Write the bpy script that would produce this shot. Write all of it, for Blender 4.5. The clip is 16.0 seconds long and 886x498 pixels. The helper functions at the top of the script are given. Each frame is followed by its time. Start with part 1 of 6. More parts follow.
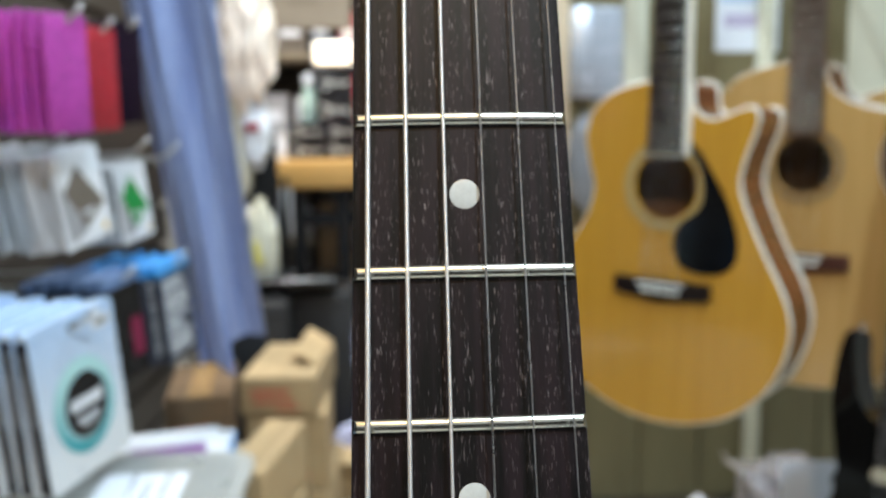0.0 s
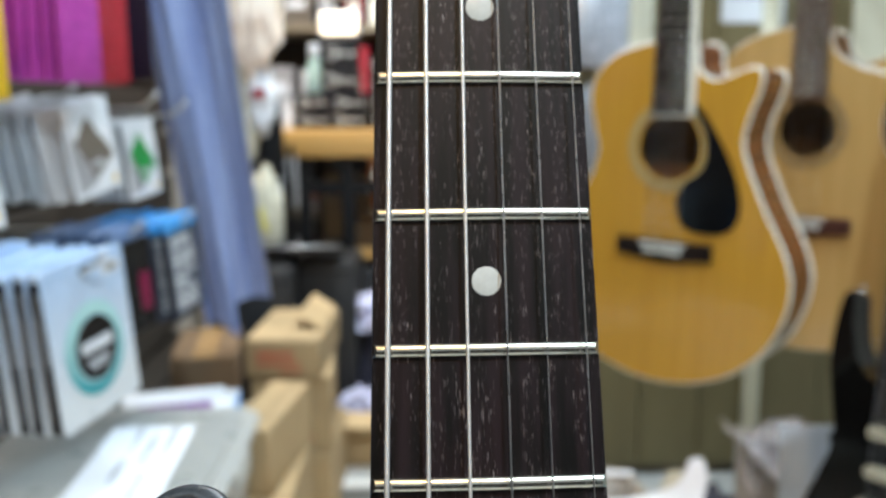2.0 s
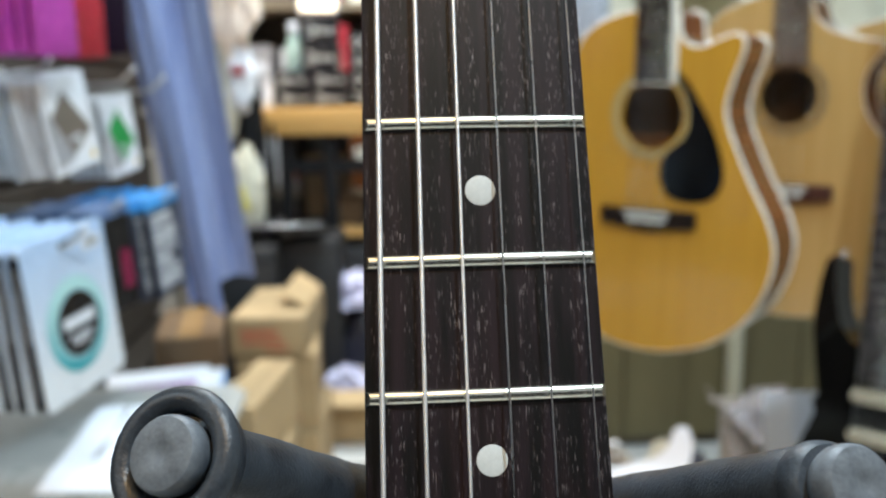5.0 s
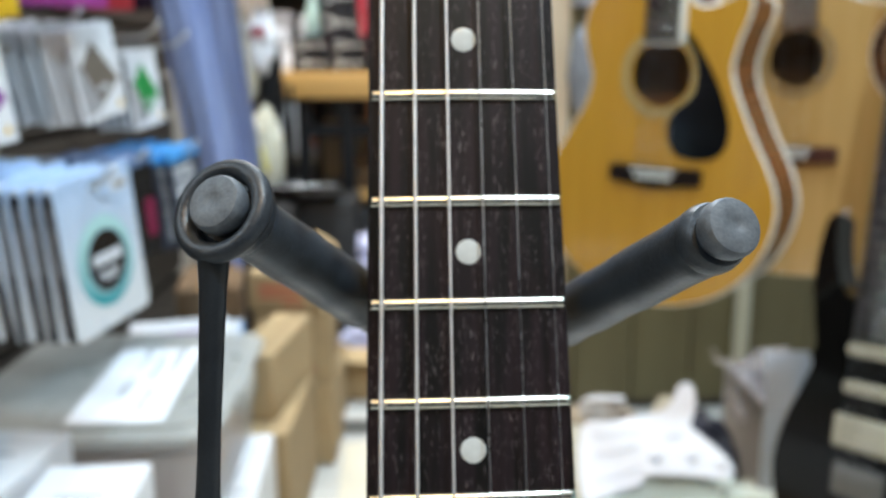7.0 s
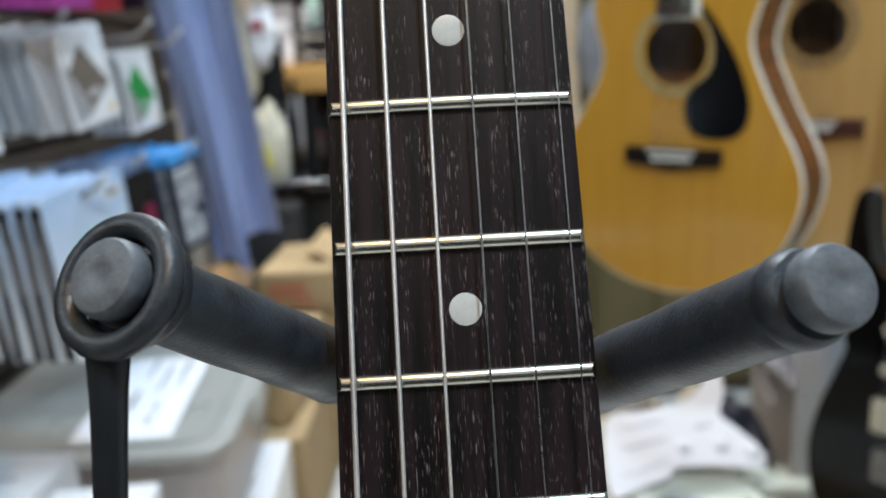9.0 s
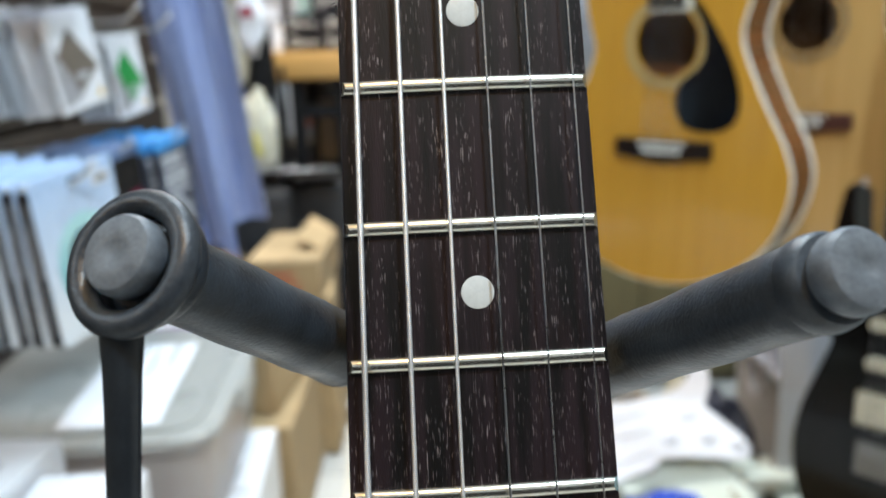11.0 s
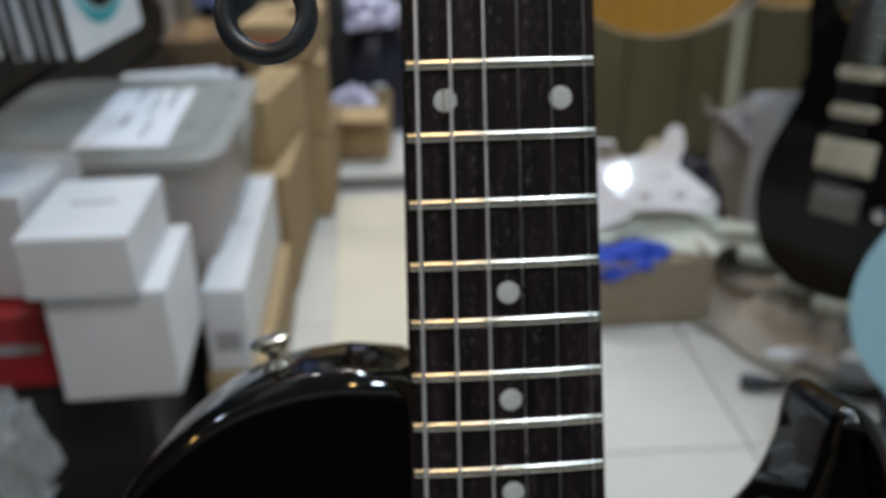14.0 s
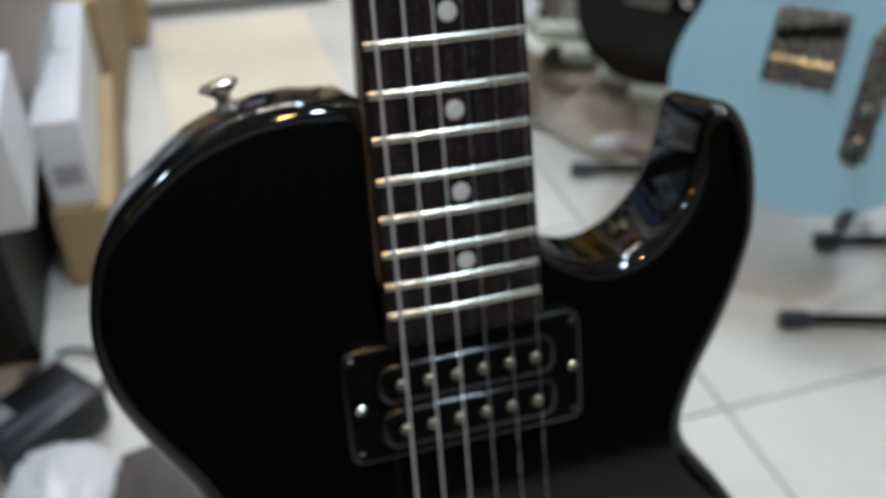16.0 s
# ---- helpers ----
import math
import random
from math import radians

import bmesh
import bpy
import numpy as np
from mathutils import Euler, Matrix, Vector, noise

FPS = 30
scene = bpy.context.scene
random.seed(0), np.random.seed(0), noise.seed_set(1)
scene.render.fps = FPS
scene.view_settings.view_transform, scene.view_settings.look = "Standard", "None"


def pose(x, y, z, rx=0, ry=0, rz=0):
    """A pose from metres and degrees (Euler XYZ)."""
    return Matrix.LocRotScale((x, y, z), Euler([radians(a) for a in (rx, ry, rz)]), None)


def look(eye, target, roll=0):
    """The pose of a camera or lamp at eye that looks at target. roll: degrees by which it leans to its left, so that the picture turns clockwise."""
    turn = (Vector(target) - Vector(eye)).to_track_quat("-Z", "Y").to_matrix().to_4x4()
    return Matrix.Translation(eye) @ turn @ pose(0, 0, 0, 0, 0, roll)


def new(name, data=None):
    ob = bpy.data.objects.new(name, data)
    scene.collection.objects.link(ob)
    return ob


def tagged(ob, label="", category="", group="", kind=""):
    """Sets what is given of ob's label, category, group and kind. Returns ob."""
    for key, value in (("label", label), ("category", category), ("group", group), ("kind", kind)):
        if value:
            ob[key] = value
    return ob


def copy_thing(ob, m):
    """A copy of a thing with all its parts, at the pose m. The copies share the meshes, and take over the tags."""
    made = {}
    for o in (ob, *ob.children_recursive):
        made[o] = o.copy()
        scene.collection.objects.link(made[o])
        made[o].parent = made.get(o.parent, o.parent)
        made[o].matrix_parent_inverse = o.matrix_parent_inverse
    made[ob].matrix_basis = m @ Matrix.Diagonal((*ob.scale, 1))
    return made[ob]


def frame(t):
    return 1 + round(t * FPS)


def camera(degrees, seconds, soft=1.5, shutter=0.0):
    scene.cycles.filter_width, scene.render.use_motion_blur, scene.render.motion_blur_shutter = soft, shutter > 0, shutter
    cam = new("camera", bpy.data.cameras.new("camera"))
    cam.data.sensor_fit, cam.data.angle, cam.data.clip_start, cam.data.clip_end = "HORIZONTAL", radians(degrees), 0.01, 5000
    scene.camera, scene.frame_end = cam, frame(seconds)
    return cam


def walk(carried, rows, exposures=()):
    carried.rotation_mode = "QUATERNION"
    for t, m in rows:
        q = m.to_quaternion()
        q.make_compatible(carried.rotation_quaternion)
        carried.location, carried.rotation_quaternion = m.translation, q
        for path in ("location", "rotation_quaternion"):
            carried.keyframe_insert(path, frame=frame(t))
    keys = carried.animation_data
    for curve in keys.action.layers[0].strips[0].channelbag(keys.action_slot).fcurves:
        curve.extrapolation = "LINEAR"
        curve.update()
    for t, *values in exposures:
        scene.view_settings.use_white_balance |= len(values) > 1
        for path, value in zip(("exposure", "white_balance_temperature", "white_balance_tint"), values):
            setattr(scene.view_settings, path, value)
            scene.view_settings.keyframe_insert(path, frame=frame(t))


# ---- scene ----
# camera: hand-held phone gliding down along the neck of a guitar on a stand
cam = camera(54.5, 16.0, shutter=0.0)
cam.data.dof.use_dof = True
cam.data.dof.focus_distance = 0.150
cam.data.dof.aperture_fstop = 14.5
PATH = [
    (0, (-0.01386, -0.20179, 0.93113), (0.0946, 1.7767, 0.6593), -0.70),
    (0.5, (-0.01708, -0.20510, 0.91859), (0.0883, 1.7733, 0.6449), -0.39),
    (1, (-0.01859, -0.21756, 0.90783), (0.0841, 1.7599, 0.6266), -0.14),
    (1.5, (-0.01878, -0.22087, 0.89974), (0.0817, 1.7534, 0.5962), -0.12),
    (2, (-0.01781, -0.22031, 0.89495), (0.0835, 1.7532, 0.5869), -0.11),
    (2.5, (-0.01863, -0.21437, 0.88945), (0.1240, 1.7564, 0.5801), -0.67),
    (3, (-0.02206, -0.20765, 0.88330), (0.1261, 1.7615, 0.5661), -0.07),
    (5.5, (-0.01958, -0.22818, 0.87712), (0.1195, 1.7359, 0.5261), -0.97),
    (6, (-0.02094, -0.24653, 0.86392), (0.1023, 1.7170, 0.5044), -0.47),
    (6.5, (-0.02105, -0.25890, 0.85241), (0.0853, 1.6980, 0.4534), -0.14),
    (7, (-0.01655, -0.26738, 0.85257), (0.0848, 1.6891, 0.4500), -0.19),
    (7.5, (-0.01378, -0.26355, 0.85707), (0.0462, 1.6951, 0.4568), -2.02),
    (8, (-0.01457, -0.25441, 0.85739), (0.0478, 1.7031, 0.4519), -2.28),
    (8.5, (-0.01321, -0.24220, 0.85553), (0.0567, 1.7116, 0.4339), -2.13),
    (9, (-0.00839, -0.21566, 0.85560), (0.0561, 1.7355, 0.4209), -2.84),
    (9.5, (-0.01128, -0.19577, 0.85138), (0.0540, 1.7539, 0.4103), -2.63),
    (10, (-0.00756, -0.18069, 0.85490), (0.0729, 1.7663, 0.4045), -2.54),
    (12.5, (-0.02748, -0.29310, 0.84087), (0.0704, 1.6497, 0.3762), -1.52),
    (13, (-0.02918, -0.30134, 0.80839), (0.0599, 1.6005, 0.1959), -1.37),
    (13.5, (-0.03010, -0.31249, 0.78433), (0.0529, 1.5463, 0.0507), -1.32),
    (14, (-0.03008, -0.31705, 0.76485), (0.0844, 1.4922, -0.0797), -0.79),
    (14.5, (-0.02716, -0.32147, 0.75874), (0.0914, 1.4693, -0.1238), -0.82),
    (15, (-0.02712, -0.32388, 0.73728), (0.1103, 1.4193, -0.2335), -0.71),
    (15.5, (-0.03879, -0.33362, 0.73477), (0.1838, 1.3243, -0.3615), -0.69),
    (16, (-0.07566, -0.35386, 0.75065), (0.4045, 1.1882, -0.4289), 0.67),
]
EXPOSURES = [(0.0, 0.03, 6500, 10), (3.0, 0.09, 6500, 10), (5.5, 0.13, 6490, 10), (7.5, 0.08, 6430, 11), (8.3, -0.33, 6420, 12), (9.0, -0.20, 6420, 12), (9.5, 0.25, 6420, 12), (10.0, 0.18, 6430, 11),
             (12.5, 0.14, 6450, 11), (13.0, -0.49, 6440, 12), (13.5, -0.61, 6430, 12.5), (14.0, -0.84, 6460, 13), (15.0, -0.84, 6490, 14), (16.0, -0.57, 6470, 14)]
walk(cam, [(t, look(eye, target, roll)) for t, eye, target, roll in PATH], EXPOSURES)

# ---------------------------------------------------------------- light
world = bpy.data.worlds.new("shop_world")
scene.world = world
world.use_nodes = True
world.node_tree.nodes["Background"].inputs[0].default_value = (0.9, 0.95, 1.0, 1)
world.node_tree.nodes["Background"].inputs[1].default_value = 0.02


def area_lamp(name, eye, target, size, size_y, watts, colour):
    lamp = bpy.data.lights.new(name, "AREA")
    lamp.shape, lamp.size, lamp.size_y, lamp.energy, lamp.color = "RECTANGLE", size, size_y, watts, colour
    ob = new(name, lamp)
    ob.matrix_world = look(eye, target)
    return ob


COOL, WARM = (0.682, 0.866, 1.0), (1.0, 0.62, 0.24)
area_lamp("led_panel_front", (0.42, -0.52, 2.45), (-0.05, 0.2, 0.6), 0.16, 0.16, 33, COOL)
area_lamp("tube_light_middle", (0.18, 1.15, 2.52), (0.18, 1.15, 0), 0.08, 1.2, 44, COOL)
area_lamp("downlight_right", (1.05, 0.84, 2.55), (0.7, 0.84, 0), 0.055, 0.055, 5, COOL)
area_lamp("tube_light_back", (-0.28, 2.08, 2.52), (-0.28, 2.08, 0), 0.9, 0.08, 58, (0.95, 0.91, 0.85))
area_lamp("led_panel_side", (-1.95, -0.30, 2.42), (-0.1, -0.1, 0.6), 0.12, 0.12, 13, COOL)
area_lamp("warm_bulb_side", (-2.70, -0.75, 2.35), (-0.1, -0.1, 0.6), 0.05, 0.05, 5.0, WARM)
area_lamp("warm_bulb_light", (-0.05, -0.60, 1.95), (0.0, 0.0, 0.8), 0.035, 0.035, 7.6, WARM)

# ---------------------------------------------------------------- materials


def node(nt, kind, **kw):
    n = nt.nodes.new(kind)
    for k, v in kw.items():
        n.inputs[k].default_value = v
    return n


def mat(name, a, b=None, rough=0.5, metal=0.0, scale=30.0, fine=300.0, bump=0.15, spread=(0.3, 0.7),
        stretch=(1, 1, 1), coat=0.0, alpha=1.0, transmission=0.0, sheen=0.0, rand=0.0, dist=0.0015, rough_var=0.1, spec=0.5):
    """A surface with colour that wanders between a and b at two scales, uneven gloss and fine relief."""
    m = bpy.data.materials.new(name)
    m.use_nodes = True
    nt = m.node_tree
    p = nt.nodes["Principled BSDF"]
    b = b or tuple(min(1.0, c * 0.82) for c in a)
    tc = nt.nodes.new("ShaderNodeTexCoord")
    mp = nt.nodes.new("ShaderNodeMapping")
    mp.inputs["Scale"].default_value = stretch
    nt.links.new(tc.outputs["Object"], mp.inputs["Vector"])
    n1 = node(nt, "ShaderNodeTexNoise", Scale=scale, Detail=5.0, Roughness=0.6)
    n2 = node(nt, "ShaderNodeTexNoise", Scale=fine, Detail=3.0)
    for n in (n1, n2):
        nt.links.new(mp.outputs[0], n.inputs["Vector"])
    mix = nt.nodes.new("ShaderNodeMath")
    mix.operation = "MULTIPLY_ADD"
    mix.inputs[1].default_value = 0.35
    nt.links.new(n2.outputs[0], mix.inputs[0])
    sc = nt.nodes.new("ShaderNodeMath")
    sc.operation = "MULTIPLY"
    sc.inputs[1].default_value = 0.65
    nt.links.new(n1.outputs[0], sc.inputs[0])
    nt.links.new(sc.outputs[0], mix.inputs[2])
    ramp = nt.nodes.new("ShaderNodeValToRGB")
    ramp.color_ramp.elements[0].position, ramp.color_ramp.elements[1].position = spread
    ramp.color_ramp.elements[0].color, ramp.color_ramp.elements[1].color = (*b, 1), (*a, 1)
    nt.links.new(mix.outputs[0], ramp.inputs[0])
    out = ramp.outputs[0]
    if rand:
        oi = nt.nodes.new("ShaderNodeObjectInfo")
        hv = nt.nodes.new("ShaderNodeHueSaturation")
        mr = node(nt, "ShaderNodeMapRange")
        mr.inputs["To Min"].default_value, mr.inputs["To Max"].default_value = 1 - rand, 1 + rand
        nt.links.new(oi.outputs["Random"], mr.inputs["Value"])
        nt.links.new(mr.outputs[0], hv.inputs["Value"])
        nt.links.new(out, hv.inputs["Color"])
        out = hv.outputs[0]
    nt.links.new(out, p.inputs["Base Color"])
    rr = node(nt, "ShaderNodeMapRange")
    rr.inputs["To Min"].default_value, rr.inputs["To Max"].default_value = max(0.02, rough - rough_var), min(1, rough + rough_var)
    nt.links.new(n1.outputs[0], rr.inputs["Value"])
    nt.links.new(rr.outputs[0], p.inputs["Roughness"])
    p.inputs["Metallic"].default_value = metal
    p.inputs["Coat Weight"].default_value = coat
    p.inputs["Coat Roughness"].default_value = 0.05
    p.inputs["Alpha"].default_value = alpha
    p.inputs["Transmission Weight"].default_value = transmission
    p.inputs["Sheen Weight"].default_value = sheen
    p.inputs["Specular IOR Level"].default_value = spec
    if bump:
        bp = nt.nodes.new("ShaderNodeBump")
        bp.inputs["Strength"].default_value, bp.inputs["Distance"].default_value = bump, dist
        nt.links.new(mix.outputs[0], bp.inputs["Height"])
        nt.links.new(bp.outputs[0], p.inputs["Normal"])
    return m


def rosewood(name, dark, mid, pore):
    """Dark timber with long streaks along y and short pale pores."""
    m = bpy.data.materials.new(name)
    m.use_nodes = True
    nt = m.node_tree
    p = nt.nodes["Principled BSDF"]
    tc = nt.nodes.new("ShaderNodeTexCoord")
    layers = []
    for s, sc in (((300, 20, 60), 1.0), ((5200, 340, 700), 1.0), ((95, 14, 40), 1.0), ((420, 36, 200), 1.0)):
        mp = nt.nodes.new("ShaderNodeMapping")
        mp.inputs["Scale"].default_value = s
        nt.links.new(tc.outputs["Object"], mp.inputs["Vector"])
        n = node(nt, "ShaderNodeTexNoise", Scale=sc, Detail=1.0 if s[0] > 1000 else 3.0, Roughness=0.55)
        nt.links.new(mp.outputs[0], n.inputs["Vector"])
        layers.append(n)
    r1 = nt.nodes.new("ShaderNodeValToRGB")
    r1.color_ramp.elements[0].position, r1.color_ramp.elements[1].position = 0.40, 0.59
    r1.color_ramp.elements[0].color, r1.color_ramp.elements[1].color = (*dark, 1), (*mid, 1)
    nt.links.new(layers[0].outputs[0], r1.inputs[0])
    r2 = nt.nodes.new("ShaderNodeValToRGB")
    r2.color_ramp.elements[0].position, r2.color_ramp.elements[1].position = 0.635, 0.72
    nt.links.new(layers[1].outputs[0], r2.inputs[0])
    # pores crowd in some streaks and are missing from others; reddish patches lie between
    r3 = nt.nodes.new("ShaderNodeValToRGB")
    r3.color_ramp.elements[0].position, r3.color_ramp.elements[1].position = 0.42, 0.62
    nt.links.new(layers[3].outputs[0], r3.inputs[0])
    dens = nt.nodes.new("ShaderNodeMath")
    dens.operation = "MULTIPLY"
    nt.links.new(r2.outputs[0], dens.inputs[0])
    nt.links.new(r3.outputs[0], dens.inputs[1])
    r4 = nt.nodes.new("ShaderNodeValToRGB")
    r4.color_ramp.elements[0].position, r4.color_ramp.elements[1].position = 0.52, 0.70
    r4.color_ramp.elements[1].color = (0.32, 0.32, 0.32, 1)
    nt.links.new(layers[2].outputs[0], r4.inputs[0])
    red = nt.nodes.new("ShaderNodeMix")
    red.data_type = "RGBA"
    nt.links.new(r4.outputs[0], red.inputs[0])
    nt.links.new(r1.outputs[0], red.inputs[6])
    red.inputs[7].default_value = (0.024, 0.0085, 0.0095, 1)
    mx = nt.nodes.new("ShaderNodeMix")
    mx.data_type = "RGBA"
    nt.links.new(dens.outputs[0], mx.inputs[0])
    nt.links.new(red.outputs[2], mx.inputs[6])
    mx.inputs[7].default_value = (*pore, 1)
    nt.links.new(mx.outputs[2], p.inputs["Base Color"])
    p.inputs["Roughness"].default_value = 0.5
    p.inputs["Specular IOR Level"].default_value = 0.31
    bp = nt.nodes.new("ShaderNodeBump")
    bp.inputs["Strength"].default_value, bp.inputs["Distance"].default_value, bp.invert = 0.35, 0.0002, True
    nt.links.new(layers[1].outputs[0], bp.inputs["Height"])
    nt.links.new(bp.outputs[0], p.inputs["Normal"])
    return m


def graded(name, low, high, y0, y1, rough):
    """A printed card whose ink runs from one tint at y0 to another at y1."""
    m = mat(name, low, low, rough=rough, scale=9, fine=120, bump=0.04)
    nt = m.node_tree
    tc = nt.nodes.new("ShaderNodeTexCoord")
    xyz = nt.nodes.new("ShaderNodeSeparateXYZ")
    nt.links.new(tc.outputs["Object"], xyz.inputs[0])
    mr = node(nt, "ShaderNodeMapRange")
    mr.inputs["From Min"].default_value, mr.inputs["From Max"].default_value = y0, y1
    nt.links.new(xyz.outputs["Y"], mr.inputs["Value"])
    mx = nt.nodes.new("ShaderNodeMix")
    mx.data_type = "RGBA"
    mx.inputs[6].default_value, mx.inputs[7].default_value = (*low, 1), (*high, 1)
    nt.links.new(mr.outputs[0], mx.inputs[0])
    nt.links.new(mx.outputs[2], nt.nodes["Principled BSDF"].inputs["Base Color"])
    return m


def wound(name):
    """Nickel wire wound round a core: fine rings along y."""
    m = mat(name, (0.80, 0.81, 0.82), (0.66, 0.67, 0.69), rough=0.5, metal=0.85, bump=0)
    nt = m.node_tree
    tc = nt.nodes.new("ShaderNodeTexCoord")
    w = nt.nodes.new("ShaderNodeTexWave")
    w.bands_direction = "Y"
    w.inputs["Scale"].default_value = 950.0
    nt.links.new(tc.outputs["Object"], w.inputs["Vector"])
    bp = nt.nodes.new("ShaderNodeBump")
    bp.inputs["Strength"].default_value, bp.inputs["Distance"].default_value = 0.4, 0.0001
    nt.links.new(w.outputs["Fac"], bp.inputs["Height"])
    nt.links.new(bp.outputs[0], nt.nodes["Principled BSDF"].inputs["Normal"])
    return m


def emitter(name, colour, strength):
    m = bpy.data.materials.new(name)
    m.use_nodes = True
    p = m.node_tree.nodes["Principled BSDF"]
    p.inputs["Base Color"].default_value = (*colour, 1)
    p.inputs["Emission Color"].default_value = (*colour, 1)
    p.inputs["Emission Strength"].default_value = strength
    return m


M_ROSE = rosewood("rosewood", (0.0006, 0.0004, 0.0006), (0.0120, 0.0066, 0.0094), (0.25, 0.225, 0.235))
M_NICKEL = mat("nickel", (0.80, 0.78, 0.70), (0.64, 0.62, 0.54), rough=0.25, rough_var=0.06, metal=1.0, scale=120, fine=1500, bump=0.1, dist=0.0003)
M_POLE = mat("tarnished_nickel", (0.42, 0.39, 0.33), (0.28, 0.26, 0.21), rough=0.38, metal=1.0, scale=300, fine=1500, bump=0.1, dist=0.0003)
M_STEEL = mat("plain_steel", (0.60, 0.60, 0.61), (0.46, 0.46, 0.48), rough=0.28, metal=1.0, bump=0)
M_WOUND = wound("wound_nickel")
M_PEARL = mat("pearl_dot", (0.60, 0.645, 0.65), (0.5, 0.54, 0.55), rough=0.3, scale=400, fine=2000, bump=0)
M_GLOSSBLACK = mat("gloss_black_lacquer", (0.0012, 0.0012, 0.0014), (0.0008, 0.0008, 0.0009), rough=0.06, rough_var=0.02, coat=0.0, scale=8, fine=900, bump=0.02, dist=0.0003)
M_MAPLE = mat("maple", (0.72, 0.50, 0.28), (0.58, 0.38, 0.19), rough=0.35, stretch=(1, 0.1, 1), scale=60, fine=500, bump=0.05)
M_RUBBER = mat("black_rubber", (0.036, 0.047, 0.061), (0.009, 0.012, 0.017), rough=0.40, scale=110, fine=1500, bump=0.5, dist=0.0007, rough_var=0.18)
M_STRAP = mat("smooth_black_rubber", (0.018, 0.023, 0.029), (0.007, 0.009, 0.012), rough=0.36, scale=90, fine=1800, bump=0.2, dist=0.0005, rough_var=0.12)
M_SCUFF = mat("scuffed_rubber", (0.125, 0.146, 0.170), (0.070, 0.083, 0.100), rough=0.50, scale=260, fine=1400, bump=0.3, dist=0.0006, rough_var=0.14, spread=(0.36, 0.62))
M_BLACKPL = mat("black_plastic", (0.0035, 0.0035, 0.004), (0.002, 0.002, 0.0023), rough=0.14, rough_var=0.05, scale=60, fine=900, bump=0.1, dist=0.0004)
M_BLACKMETAL = mat("black_powder_coat", (0.012, 0.012, 0.013), (0.007, 0.007, 0.0075), rough=0.45, spec=0.22, scale=60, fine=1200, bump=0.2, dist=0.0004)
M_SATIN = mat("satin_steel", (0.66, 0.63, 0.58), (0.5, 0.47, 0.43), rough=0.26, metal=1.0, scale=90, fine=600, bump=0.05)
M_CHROME = mat("chrome", (0.85, 0.85, 0.86), (0.7, 0.7, 0.7), rough=0.12, metal=1.0, rough_var=0.06, bump=0)
M_CARD = mat("corrugated_cardboard", (0.45, 0.325, 0.175), (0.345, 0.24, 0.125), rough=0.85, scale=14, fine=220, bump=0.3, rand=0.14)
M_CARDDULL = mat("dull_cardboard", (0.36, 0.29, 0.21), (0.28, 0.22, 0.15), rough=0.9, scale=12, fine=220, bump=0.3)
M_WHITEBOX = mat("white_carton", (0.75, 0.755, 0.78), (0.66, 0.665, 0.69), rough=0.45, scale=10, fine=160, bump=0.12, rand=0.05)
M_PAPER = mat("white_paper", (0.78, 0.80, 0.845), (0.70, 0.725, 0.775), rough=0.7, scale=14, fine=200, bump=0.2)
M_INK = mat("black_ink", (0.03, 0.03, 0.035), (0.06, 0.06, 0.06), rough=0.7, bump=0)
M_REDINK = mat("red_ink", (0.45, 0.10, 0.05), (0.38, 0.12, 0.07), rough=0.7, bump=0)

# ---------------------------------------------------------------- mesh helpers


def mesh_of(name, bm, material, smooth=True):
    bmesh.ops.recalc_face_normals(bm, faces=bm.faces[:])
    me = bpy.data.meshes.new(name)
    bm.to_mesh(me)
    bm.free()
    me.materials.append(material)
    if smooth:
        me.shade_smooth()
        me.set_sharp_from_angle(angle=radians(38))
        # broad flat faces keep their own normal up to the rounded rim
        for p in me.polygons:
            if len(p.vertices) > 8:
                for i in p.loop_indices:
                    me.edges[me.loops[i].edge_index].use_edge_sharp = True
    return me


def part(name, bm, material, parent, label=""):
    ob = new(name, mesh_of(name, bm, material))
    ob.parent = parent
    if label:
        ob["label"] = label
    return ob


def share(name, me, parent, m):
    """One more object on the mesh me."""
    ob = new(name, me)
    ob.parent = parent
    ob.matrix_basis = m
    return ob


def thing(name, m, label, category, group="", kind=""):
    ob = new(name)
    ob.matrix_basis = m
    return tagged(ob, label, category, group, kind)


def solo(name, bm, material, m, label, category, group="", kind=""):
    ob = new(name, mesh_of(name, bm, material))
    ob.matrix_basis = m
    return tagged(ob, label, category, group, kind)


def B():
    return bmesh.new()


def add_box(bm, c, s, bevel=0.0, seg=2, m=None):
    r = bmesh.ops.create_cube(bm, size=1)
    vs = r["verts"]
    bmesh.ops.transform(bm, matrix=Matrix.LocRotScale(c, None, s), verts=vs)
    if bevel:
        es = list({e for v in vs for e in v.link_edges})
        g = bmesh.ops.bevel(bm, geom=es, offset=bevel, segments=seg, affect="EDGES", profile=0.5)
        vs = list({v for f in g["faces"] for v in f.verts} | {v for v in vs if v.is_valid})
    if m is not None:
        bmesh.ops.transform(bm, matrix=m, verts=vs)
    return bm


